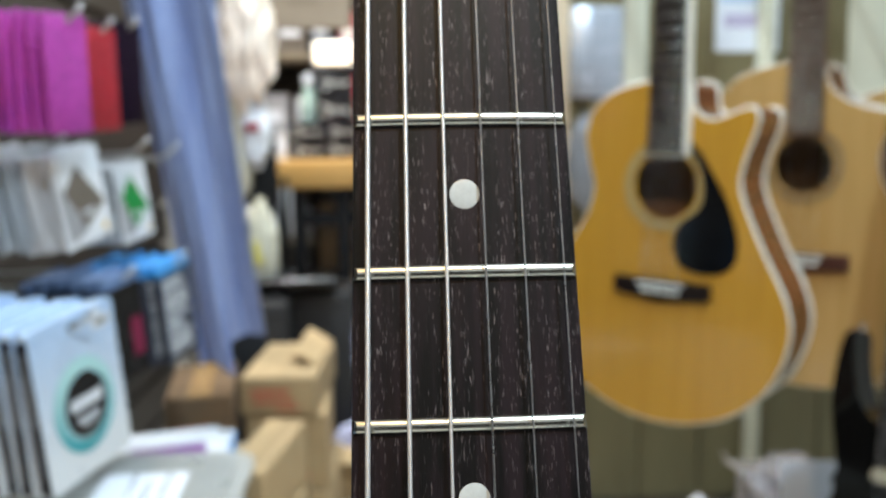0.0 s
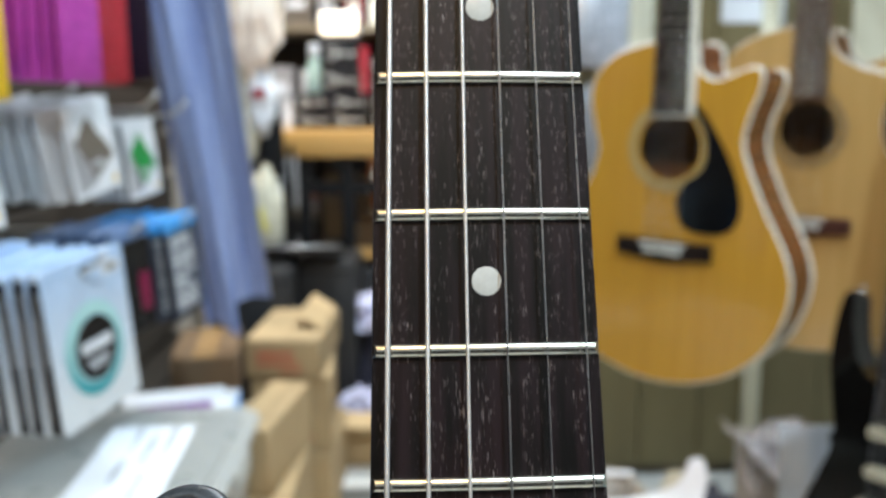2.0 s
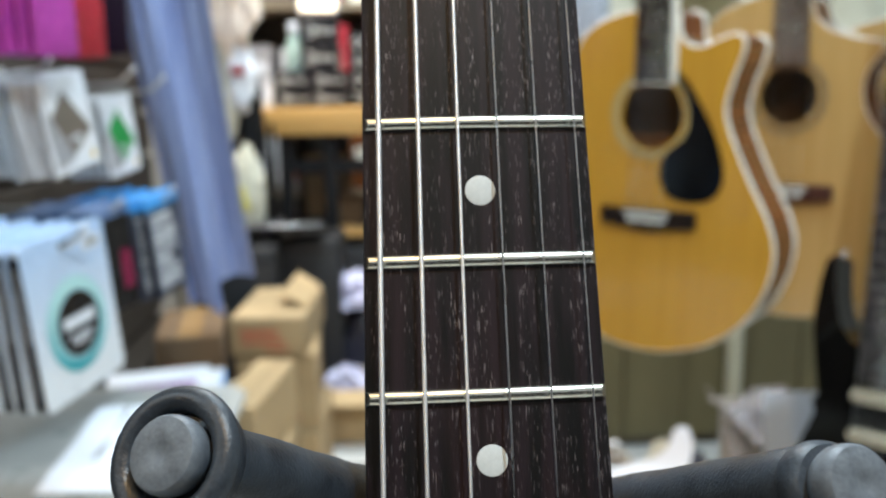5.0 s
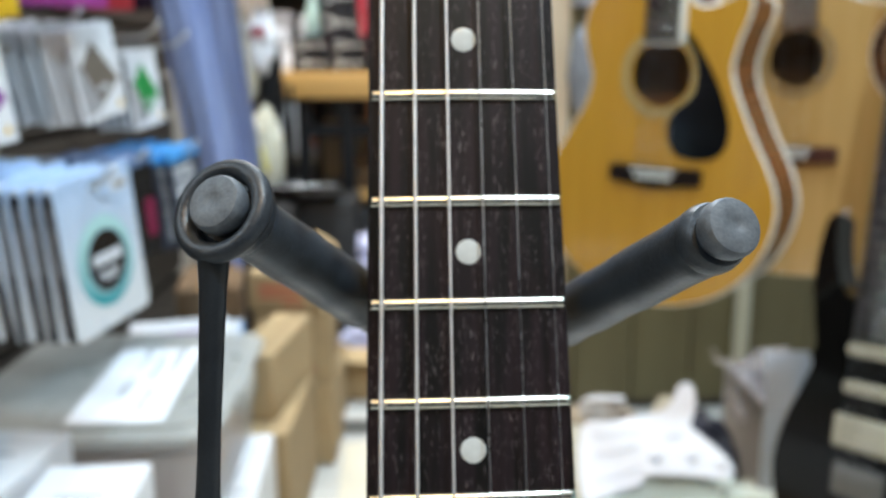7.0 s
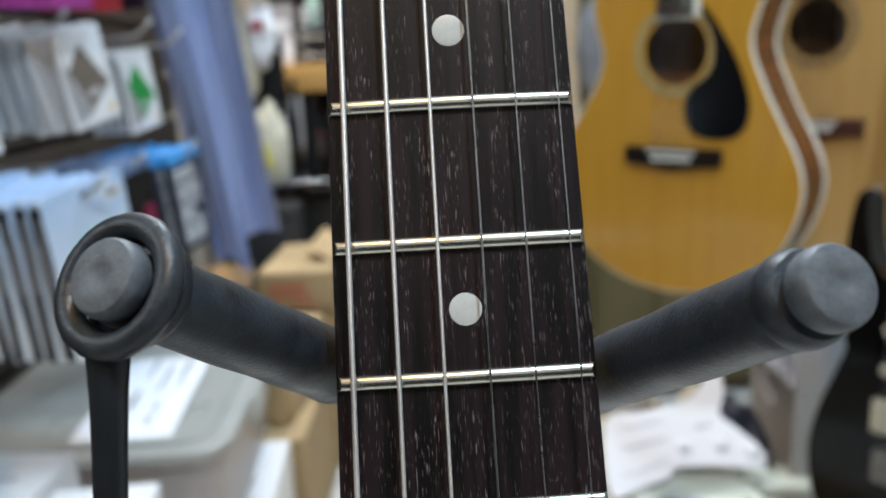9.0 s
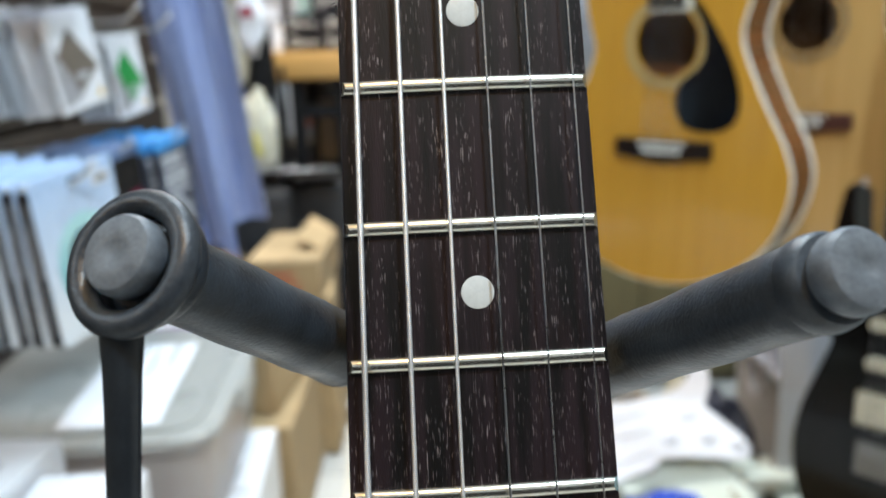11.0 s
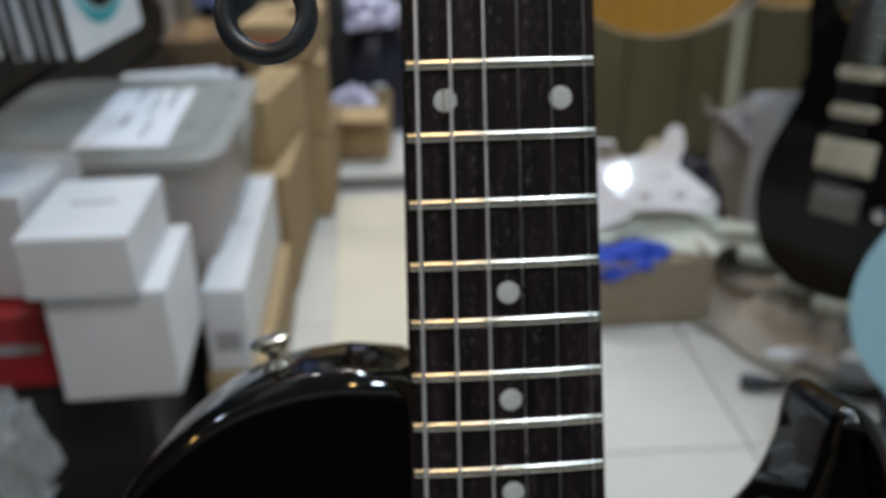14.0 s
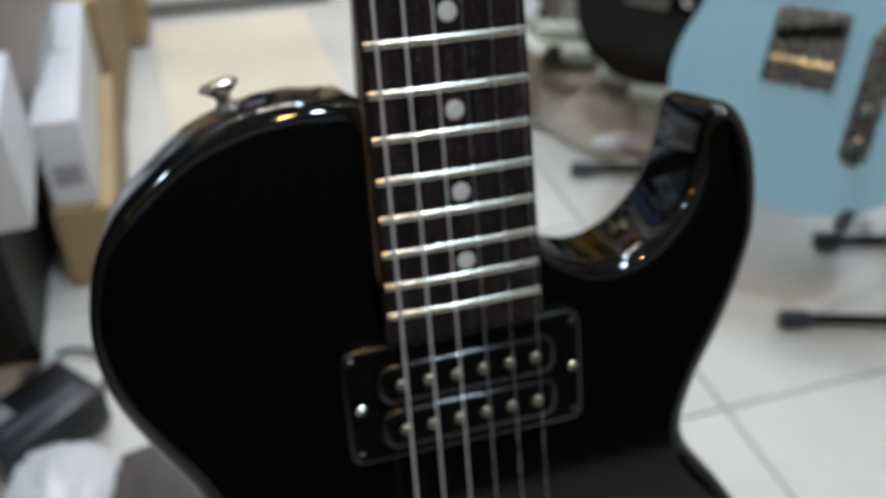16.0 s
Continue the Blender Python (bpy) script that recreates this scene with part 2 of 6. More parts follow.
def add_prism(bm, pts, z0, z1, bevel=0.0, seg=3, bottom=False, m=None):
    """A flat outline in x, y, extruded from z0 to z1, the upper rim (and the lower) rounded."""
    lo = [bm.verts.new((x, y, z0)) for x, y in pts]
    hi = [bm.verts.new((x, y, z1)) for x, y in pts]
    n = len(pts)
    for i in range(n):
        bm.faces.new((lo[i], lo[(i + 1) % n], hi[(i + 1) % n], hi[i]))
    bm.faces.new(hi)
    bm.faces.new(lo[::-1])
    vs = lo + hi
    if bevel:
        bm.edges.ensure_lookup_table()
        es = [bm.edges.get((hi[i], hi[(i + 1) % n])) for i in range(n)]
        if bottom:
            es += [bm.edges.get((lo[i], lo[(i + 1) % n])) for i in range(n)]
        g = bmesh.ops.bevel(bm, geom=es, offset=bevel, segments=seg, affect="EDGES", profile=0.5)
        vs = list({v for f in g["faces"] for v in f.verts} | {v for v in vs if v.is_valid})
    if m is not None:
        bmesh.ops.transform(bm, matrix=m, verts=vs)
    return bm


def add_slab(bm, pts, z0, z1, r, seg=5):
    """A thick plate on the outline pts (anticlockwise), both rims rounded to the radius r by rings of inset points."""
    n = len(pts)
    P2 = [Vector(p) for p in pts]
    nrm = []
    for i in range(n):
        d = (P2[(i + 1) % n] - P2[i - 1]).normalized()
        nrm.append(Vector((-d.y, d.x)))
    prof = [(r * (1 - math.sin(math.pi / 2 * k / seg)), z0 + r * (1 - math.cos(math.pi / 2 * k / seg))) for k in range(seg + 1)]
    prof += [(r * (1 - math.cos(math.pi / 2 * k / seg)), z1 - r * (1 - math.sin(math.pi / 2 * k / seg))) for k in range(seg + 1)]
    rings = [[bm.verts.new((P2[i].x + nrm[i].x * a, P2[i].y + nrm[i].y * a, z)) for i in range(n)] for a, z in prof]
    for a, b in zip(rings, rings[1:]):
        for i in range(n):
            bm.faces.new((a[i], a[(i + 1) % n], b[(i + 1) % n], b[i]))
    bm.faces.new(rings[0][::-1])
    bm.faces.new(rings[-1])
    return bm


def add_cyl(bm, p0, p1, r0, r1=None, seg=20, bevel=0.0):
    p0, p1 = Vector(p0), Vector(p1)
    d = p1 - p0
    r1 = r0 if r1 is None else r1
    q = d.to_track_quat("Z", "Y").to_matrix()
    prof = [(0, 0.0), (r0 - bevel, 0), (r0, bevel), (r1, d.length - bevel), (r1 - bevel, d.length), (0, d.length)] if bevel else [(0, 0.0), (r0, 0), (r1, d.length), (0, d.length)]
    return add_lathe(bm, prof, Matrix.Translation(p0) @ q.to_4x4(), seg)


def add_lathe(bm, prof, m=None, seg=24):
    """A profile of (radius, height) turned round z."""
    m = m or Matrix()
    rings = []
    for r, z in prof:
        if r < 1e-7:
            rings.append([bm.verts.new(m @ Vector((0, 0, z)))])
        else:
            rings.append([bm.verts.new(m @ Vector((r * math.cos(2 * math.pi * i / seg), r * math.sin(2 * math.pi * i / seg), z))) for i in range(seg)])
    for a, b in zip(rings, rings[1:]):
        for i in range(seg):
            j = (i + 1) % seg
            if len(a) == 1 and len(b) == 1:
                continue
            if len(a) == 1:
                bm.faces.new((a[0], b[i], b[j]))
            elif len(b) == 1:
                bm.faces.new((a[i], b[0], a[j]))
            else:
                bm.faces.new((a[i], b[i], b[j], a[j]))
    return bm


def add_tube(bm, pts, r, seg=10, closed=False, flat=1.0, up=(0, 0, 1)):
    """A round bar along points; r may be one radius or one for each point; flat squeezes it along up."""
    pts = [Vector(p) for p in pts]
    n = len(pts)
    rs = list(r) if isinstance(r, (list, tuple)) else [r] * n
    rings = []
    for i, p in enumerate(pts):
        a = pts[(i - 1) % n] if closed or i else p
        b = pts[(i + 1) % n] if closed or i < n - 1 else p
        d = (b - a).normalized()
        u = Vector(up) - d * Vector(up).dot(d)
        if u.length < 1e-4:
            u = Vector((1, 0, 0)) - d * d.x
        u.normalize()
        w = d.cross(u)
        rings.append([bm.verts.new(p + rs[i] * (w * math.cos(2 * math.pi * k / seg) + u * flat * math.sin(2 * math.pi * k / seg))) for k in range(seg)])
    for i in range(n if closed else n - 1):
        a, b = rings[i], rings[(i + 1) % n]
        for k in range(seg):
            bm.faces.new((a[k], a[(k + 1) % seg], b[(k + 1) % seg], b[k]))
    if not closed:
        bm.faces.new(rings[0][::-1])
        bm.faces.new(rings[-1])
    return bm


def smooth_loop(pts, k=5, closed=True):
    """A Catmull-Rom curve through the points."""
    out, n = [], len(pts)
    for i in range(n if closed else n - 1):
        p = [Vector(pts[j % n] if closed else pts[max(0, min(n - 1, j))]) for j in (i - 1, i, i + 1, i + 2)]
        for s in range(k):
            t = s / k
            out.append(tuple(0.5 * (2 * p[1] + (p[2] - p[0]) * t + (2 * p[0] - 5 * p[1] + 4 * p[2] - p[3]) * t * t + (3 * p[1] - p[0] - 3 * p[2] + p[3]) * t ** 3)))
    if not closed:
        out.append(tuple(pts[-1]))
    return out


def disc(r, n=24, cx=0, cy=0, ry=None):
    ry = ry or r
    return [(cx + r * math.cos(2 * math.pi * i / n), cy + ry * math.sin(2 * math.pi * i / n)) for i in range(n)]


def rounded(w, h, r, n=4, cx=0, cy=0):
    pts = []
    for k, (sx, sy) in enumerate(((1, 1), (-1, 1), (-1, -1), (1, -1))):
        for i in range(n + 1):
            a = math.pi / 2 * (k + i / n)
            pts.append((cx + sx * (w / 2 - r) + r * math.cos(a), cy + sy * (h / 2 - r) + r * math.sin(a)))
    return pts


def outline_bars(bm, rows, z, h=0.0004):
    """Plain bars (x, y, length, height) for lines of writing."""
    for x, y, w, t in rows:
        add_box(bm, (x, y, z), (w, t, h))
    return bm

# ---------------------------------------------------------------- the shop itself
M_TILE = mat("glazed_floor_tile", (0.67, 0.65, 0.605), (0.60, 0.58, 0.54), rough=0.24, scale=5, fine=90, bump=0.04, rand=0.04)
M_GROUT = mat("grout", (0.58, 0.56, 0.53), (0.50, 0.48, 0.45), rough=0.9, scale=40, fine=300, bump=0.4)
M_WALL = mat("painted_wall", (0.46, 0.44, 0.40), (0.40, 0.38, 0.34), rough=0.7, scale=3, fine=120, bump=0.1)
M_CEIL = mat("ceiling_board", (0.60, 0.59, 0.57), (0.55, 0.54, 0.52), rough=0.8, scale=3, fine=150, bump=0.1)
M_PLANK = mat("olive_beige_plank", (0.188, 0.153, 0.072), (0.140, 0.111, 0.050), rough=0.55, stretch=(1, 1, 0.08), scale=18, fine=200, bump=0.12, rand=0.08)
M_PLANKBACK = mat("plank_backing", (0.14, 0.12, 0.08), (0.1, 0.08, 0.05), rough=0.8, bump=0)
M_PEG = mat("dark_slat_panel", (0.035, 0.028, 0.022), (0.022, 0.018, 0.014), rough=0.6, stretch=(1, 0.1, 1), scale=30, fine=200, bump=0.1)

X0, X1, Y0, Y1, H = -3.2, 1.9, -1.55, 3.7, 2.6
TX, TY, TS = 0.458, 0.228, 0.40


def slab(name, c, s, material, label, category="wall"):
    return solo(name, add_box(B(), (0, 0, 0), s), material, pose(*c), label, category, kind="structure")


floor = slab("floor", ((X0 + X1) / 2, (Y0 + Y1) / 2, -0.06), (X1 - X0 + 0.4, Y1 - Y0 + 0.4, 0.106), M_GROUT, "off-white glazed square floor tiles with grey joints", "floor")
slab("ceiling", ((X0 + X1) / 2, (Y0 + Y1) / 2, H + 0.05), (X1 - X0 + 0.4, Y1 - Y0 + 0.4, 0.1), M_CEIL, "plain off-white ceiling boards over the shop", "ceiling")
slab("wall_west", (X0 - 0.06, (Y0 + Y1) / 2, H / 2), (0.12, Y1 - Y0 + 0.24, H), M_WALL, "cream painted outer wall of the next aisle")
slab("wall_aisle", (-0.84, 1.775, H / 2), (0.12, 3.85, H), M_WALL, "cream painted wall behind the display of packs")
slab("wall_east", (X1 + 0.06, (Y0 + Y1) / 2, H / 2), (0.12, Y1 - Y0 + 0.24, H), M_WALL, "cream painted side wall of the shop")
# unseen wall, added near-black so the glossy body reflects darkness
slab("wall_south", ((X0 + X1) / 2, Y0 - 0.06, 0.75), (X1 - X0, 0.12, 1.5), mat("unseen_dark_wall", (0.008, 0.008, 0.0085), (0.005, 0.005, 0.0055), rough=0.6, scale=4), "unseen wall behind the viewer, added near-black to darken reflections")
# unseen white wall added as a reflector that gives the fretboard its sheen
slab("wall_lintel", ((X0 + X1) / 2, Y0 - 0.06, 1.5 + (H - 1.5) / 2), (X1 - X0, 0.12, H - 1.5), mat("white_reflector", (0.74, 0.74, 0.74), (0.68, 0.68, 0.68), rough=0.6, scale=3, fine=120, bump=0.1), "unseen white reflector wall added to put a sheen on the fretboard")
slab("wall_north", ((X0 + X1) / 2, Y1 + 0.06, H / 2), (X1 - X0, 0.12, H), M_WALL, "cream painted far wall of the workshop")

# a planked partition behind the hanging guitars
PY = 1.80
partition = slab("wall_partition", (1.09, PY + 0.05, H / 2), (1.62, 0.08, H), M_PLANKBACK, "olive-beige vertical wooden plank partition behind the guitars")
me = mesh_of("plank", add_box(B(), (0, 0, 0), (0.148, 0.014, H - 0.03), 0.002, 1), M_PLANK)
for i in range(11):
    share("plank", me, partition, pose(0.345 + 0.15 * i - 1.09, -0.048, 0.012))
post = solo("trim_post", add_box(B(), (0, 0, 0), (0.034, 0.03, 1.3), 0.004), mat("cream_batten", (0.70, 0.66, 0.50), (0.62, 0.57, 0.42), rough=0.5, scale=20), pose(0.843, PY - 0.021, 0.65), "pale cream wooden batten on the plank partition", "trim", kind="structure")

solo("trim_jamb", add_box(B(), (0, 0, 0), (0.075, 0.05, H - 0.01), 0.003), mat("salmon_cream_paint", (0.74, 0.60, 0.43), (0.66, 0.52, 0.36), rough=0.5, scale=6, fine=120, bump=0.05), pose(0.345, PY - 0.032, H / 2), "cream painted door jamb at the end of the plank partition", "trim", kind="structure")

# dark slatted panel that carries the hooks
rack = thing("slatwall_panel", pose(-0.70, 1.15, 0.55), "dark slatted display panel carrying hooks of string packs", "display panel", kind="structure")
part("backing", add_box(B(), (-0.03, 0, 0.25), (0.02, 2.5, 1.6)), M_PEG, rack)
for i in range(13):
    part("slat", add_box(B(), (-0.008, 0, -0.48 + 0.12 * i), (0.024, 2.5, 0.104), 0.003, 1), M_PEG, rack)

tiles = []
me = mesh_of("tile", add_box(B(), (0, 0, 0), (TS - 0.0028, TS - 0.0028, 0.008), 0.001, 1), M_TILE)
for i in range(-9, 5):
    for j in range(-7, 10):
        x, y = TX + TS * (i + 0.5), TY + TS * (j + 0.5)
        if (X0 - TS / 2 if y < -0.2 else -0.98) < x < X1 + TS / 2 and Y0 - TS / 2 < y < Y1 + TS / 2:
            share("tile", me, floor, pose(x - (X0 + X1) / 2, y - (Y0 + Y1) / 2, 0.056))

# ---------------------------------------------------------------- the black guitar on its stand
LEAN, SCALE, BASE = 17.5, 0.640, 0.86
GUITAR = pose(0, -BASE * math.sin(radians(LEAN)), 1.0 - BASE * math.cos(radians(LEAN)), 90 - LEAN, 0, 0)


def fret_at(n):
    return SCALE * (1 - 2 ** (-n / 12))


def half_width(u):
    return 0.02125 + 0.005 * u / (SCALE / 2)


guitar = thing("electric_guitar", GUITAR, "glossy black single-cutaway electric guitar with rosewood fretboard on a stand", "guitar")

# body: outline in (across, down from the nut)
OUT = [(-0.0285, 0.3885), (-0.0455, 0.3866), (-0.059, 0.3879), (-0.0726, 0.3915), (-0.0845, 0.3967), (-0.0962, 0.4051), (-0.1082, 0.4160), (-0.1167, 0.4292), (-0.1217, 0.4455),
       (-0.1232, 0.462), (-0.1203, 0.480), (-0.1114, 0.500), (-0.0998, 0.523), (-0.094, 0.553), (-0.101, 0.600), (-0.121, 0.645), (-0.146, 0.695), (-0.157, 0.745), (-0.148, 0.795),
       (-0.115, 0.832), (-0.06, 0.852), (0.0, 0.857), (0.062, 0.852), (0.122, 0.832), (0.160, 0.793), (0.168, 0.742), (0.162, 0.688), (0.144, 0.625), (0.1165, 0.577), (0.0950, 0.545),
       (0.0988, 0.521), (0.1110, 0.497), (0.1197, 0.476), (0.1250, 0.456), (0.1246, 0.434), (0.1214, 0.420), (0.1162, 0.4106), (0.1102, 0.4066), (0.1046, 0.4086), (0.1020, 0.4155), (0.0998, 0.4265),
       (0.0926, 0.4417), (0.0816, 0.453), (0.0692, 0.4597), (0.0568, 0.4608), (0.0453, 0.4568), (0.0365, 0.4497), (0.0310, 0.4405), (0.0285, 0.430)]
pts = [(x, BASE - u) for x, u in smooth_loop(OUT[1:-1], 4, closed=False)]
pts = [(OUT[0][0], BASE - OUT[0][1])] + pts + [(OUT[-1][0], BASE - OUT[-1][1])]
part("body", add_slab(B(), pts, -0.057, -0.011, 0.0082, 8), M_GLOSSBLACK, guitar, "glossy black lacquered body with rounded rims")

U1, CAMBER = 0.4705, 0.305


def crown(x):
    """Height of the cambered fretboard at the place x across it."""
    return 0.0004 + math.sqrt(CAMBER ** 2 - x * x) - CAMBER


bm = B()
rows = []
for u in (0.0, U1 / 2, U1):
    w = half_width(u)
    sec = [(-w, -0.0058), (-w, crown(w) - 0.0007), (-w + 0.0002, crown(w) - 0.0002)]
    sec += [(x, crown(x)) for x in [(w - 0.0007) * (k / 8 - 1) for k in range(17)]]
    sec += [(w - 0.0002, crown(w) - 0.0002), (w, crown(w) - 0.0007), (w, -0.0058)]
    rows.append([bm.verts.new((x, BASE - u, z)) for x, z in sec])
for a, b in zip(rows, rows[1:]):
    for k in range(len(a)):
        j = (k + 1) % len(a)
        bm.faces.new((a[k], a[j], b[j], b[k]))
bm.faces.new(rows[0])
bm.faces.new(rows[-1][::-1])
part("fretboard", bm, M_ROSE, guitar, "dark cambered rosewood fretboard with open pores")
bm = B()
rows = []
for u in [i * 0.03 for i in range(16)]:
    w = half_width(u) - 0.0002
    d = 0.0145 + 0.004 * u if u < 0.36 else 0.016 + (u - 0.36) * 0.24
    rows.append([bm.verts.new((w * math.cos(a), BASE - u, -0.0058 - d * abs(math.sin(a)) ** 0.8)) for a in [math.pi * k / 14 for k in range(15)]])
for a, b in zip(rows, rows[1:]):
    for k in range(14):
        bm.faces.new((a[k], a[k + 1], b[k + 1], b[k]))
bm.faces.new(rows[0])
bm.faces.new(rows[-1][::-1])
part("neck", bm, M_MAPLE, guitar, "pale satin maple neck back")
# head and nut
head = [(-0.020, 0.002), (-0.031, 0.035), (-0.034, 0.10), (-0.024, 0.165), (0.0, 0.180), (0.024, 0.165), (0.034, 0.10), (0.031, 0.035), (0.020, 0.002)]
part("headstock", add_prism(B(), [(x, BASE + y) for x, y in head][::-1], -0.020, -0.006, 0.0015, 2, True), M_GLOSSBLACK, guitar)
part("nut", add_box(B(), (0, BASE + 0.002, -0.002), (0.0425, 0.004, 0.0075), 0.0006), mat("bone", (0.75, 0.71, 0.6), rough=0.4), guitar)
for i in range(6):
    s, k = (-1 if i < 3 else 1), i % 3
    bm = add_cyl(B(), (s * 0.022, BASE + 0.045 + 0.042 * k, -0.006), (s * 0.022, BASE + 0.045 + 0.042 * k, 0.008), 0.004, seg=12, bevel=0.0008)
    add_cyl(bm, (s * 0.028, BASE + 0.045 + 0.042 * k, -0.015), (s * 0.048, BASE + 0.045 + 0.042 * k, -0.015), 0.0045, 0.006, seg=12, bevel=0.001)
    part("tuner", bm, M_CHROME, guitar)


def fret_bm(w):
    """A crowned fret wire that follows the camber, its ends filed to a slope."""
    bm = B()
    n, hw, h = 12, 0.00140, 0.0012
    rings = []
    for i in range(15):
        x = w * (i / 7 - 1)
        ring = []
        for k in range(n + 1):
            a = math.pi * k / n
            z = h * math.sin(a) ** 0.85 if 0 < k < n else 0.0
            xx = x if 0 < i < 14 else x * (1 - 0.8 * z / w)
            ring.append(bm.verts.new((xx, hw * math.cos(a), crown(x) + z)))
        ring.append(bm.verts.new((x, -hw * 0.6, crown(x) - 0.001)))
        ring.append(bm.verts.new((x, hw * 0.6, crown(x) - 0.001)))
        rings.append(ring)
    m = len(rings[0])
    for a, b in zip(rings, rings[1:]):
        for k in range(m):
            bm.faces.new((a[k], a[(k + 1) % m], b[(k + 1) % m], b[k]))
    bm.faces.new(rings[0])
    bm.faces.new(rings[-1][::-1])
    return bm


for n in range(1, 23):
    u = fret_at(n)
    ob = part("fret", fret_bm(half_width(u) - 0.0002), M_NICKEL, guitar)
    ob.location = (0, BASE - u, 0)
dot = mesh_of("inlay_dot", add_lathe(B(), [(0, 0.00012), (0.0028, 0.00012), (0.0031, 0.00004), (0.0031, -0.001)], seg=32), M_PEARL)
for n in (3, 5, 7, 9, 15, 17, 19, 21):
    u = (fret_at(n) + fret_at(n - 1)) / 2
    share("inlay_dot", dot, guitar, pose(0.0003 + 0.0027 * max(0.0, u - 0.15), BASE - u - 0.008 * max(0.0, u - 0.37), 0.0004))
for s in (-1, 1):
    share("inlay_dot", dot, guitar, pose(0.0007 + s * 0.0155, BASE - (fret_at(11) + fret_at(12)) / 2, 0.00012, 0, s * 2.9, 0))

GAUGE = (0.00054, 0.00045, 0.00035, 0.00022, 0.00018, 0.00015)
for i, r in enumerate(GAUGE):
    a, b = -0.0182 + 0.00735 * i, -0.0268 + 0.01045 * i
    bm = add_tube(B(), [(a, BASE + 0.003, 0.0019), (b, BASE - 0.645, 0.0064)], r, 10)
    part("string", bm, M_WOUND if i < 3 else M_STEEL, guitar, "wound nickel string" if i < 3 else "plain steel string")


def humbucker(u):
    """A black pickup in its mounting ring with two rows of adjustable poles."""
    y = BASE - u
    ring = part("pickup", add_prism(B(), rounded(0.0905, 0.046, 0.005, 4, 0, y), -0.0112, -0.0056, 0.0018, 3), M_BLACKPL, guitar, "black humbucker pickup in a black mounting ring")
    for s in (-1, 1):
        part("coil", add_prism(B(), rounded(0.067, 0.0165, 0.006, 4, 0, y + s * 0.0088), -0.0075, -0.0014, 0.0026, 4), M_BLACKPL, ring)
        for k in range(6):
            part("pole_screw", add_cyl(B(), (-0.025 + 0.01 * k, y + s * 0.0088, -0.0024), (-0.025 + 0.01 * k, y + s * 0.0088, -0.0005), 0.0021, seg=14, bevel=0.0005), M_POLE, ring)
        for v in (-1, 1):
            part("ring_screw", add_cyl(B(), (s * 0.0415, y + v * 0.0185, -0.0065), (s * 0.0415, y + v * 0.0185, -0.0048), 0.0017, seg=12, bevel=0.0006), M_BLACKPL, ring)
        part("height_screw", add_cyl(B(), (0.0008 + s * 0.0404, y, -0.0065), (0.0008 + s * 0.0404, y, -0.0044), 0.0019, seg=14, bevel=0.0006), M_CHROME, ring)


humbucker(0.4960)
humbucker(0.5900)
bm = add_box(B(), (0, BASE - 0.645, 0.0), (0.072, 0.014, 0.011), 0.003)
part("bridge", add_cyl(add_cyl(bm, (-0.037, BASE - 0.645, -0.012), (-0.037, BASE - 0.645, 0.004), 0.005), (0.037, BASE - 0.645, -0.012), (0.037, BASE - 0.645, 0.004), 0.005), M_BLACKPL, guitar)
# strap button on the upper shoulder
prof = [(0, -0.002), (0.0052, -0.002), (0.0050, 0.0005), (0.0026, 0.003), (0.0026, 0.005), (0.0066, 0.0078), (0.0069, 0.0092), (0.0055, 0.0100), (0.0024, 0.0094), (0, 0.0086)]
part("strap_button", add_lathe(B(), prof, Matrix.Translation((-0.0678, BASE - 0.3903, -0.036)) @ pose(0, 0, 0, -90, 0, 0) @ pose(0, 0, 0, 0, -12, 0), 20), M_NICKEL, guitar, "worn nickel strap button")

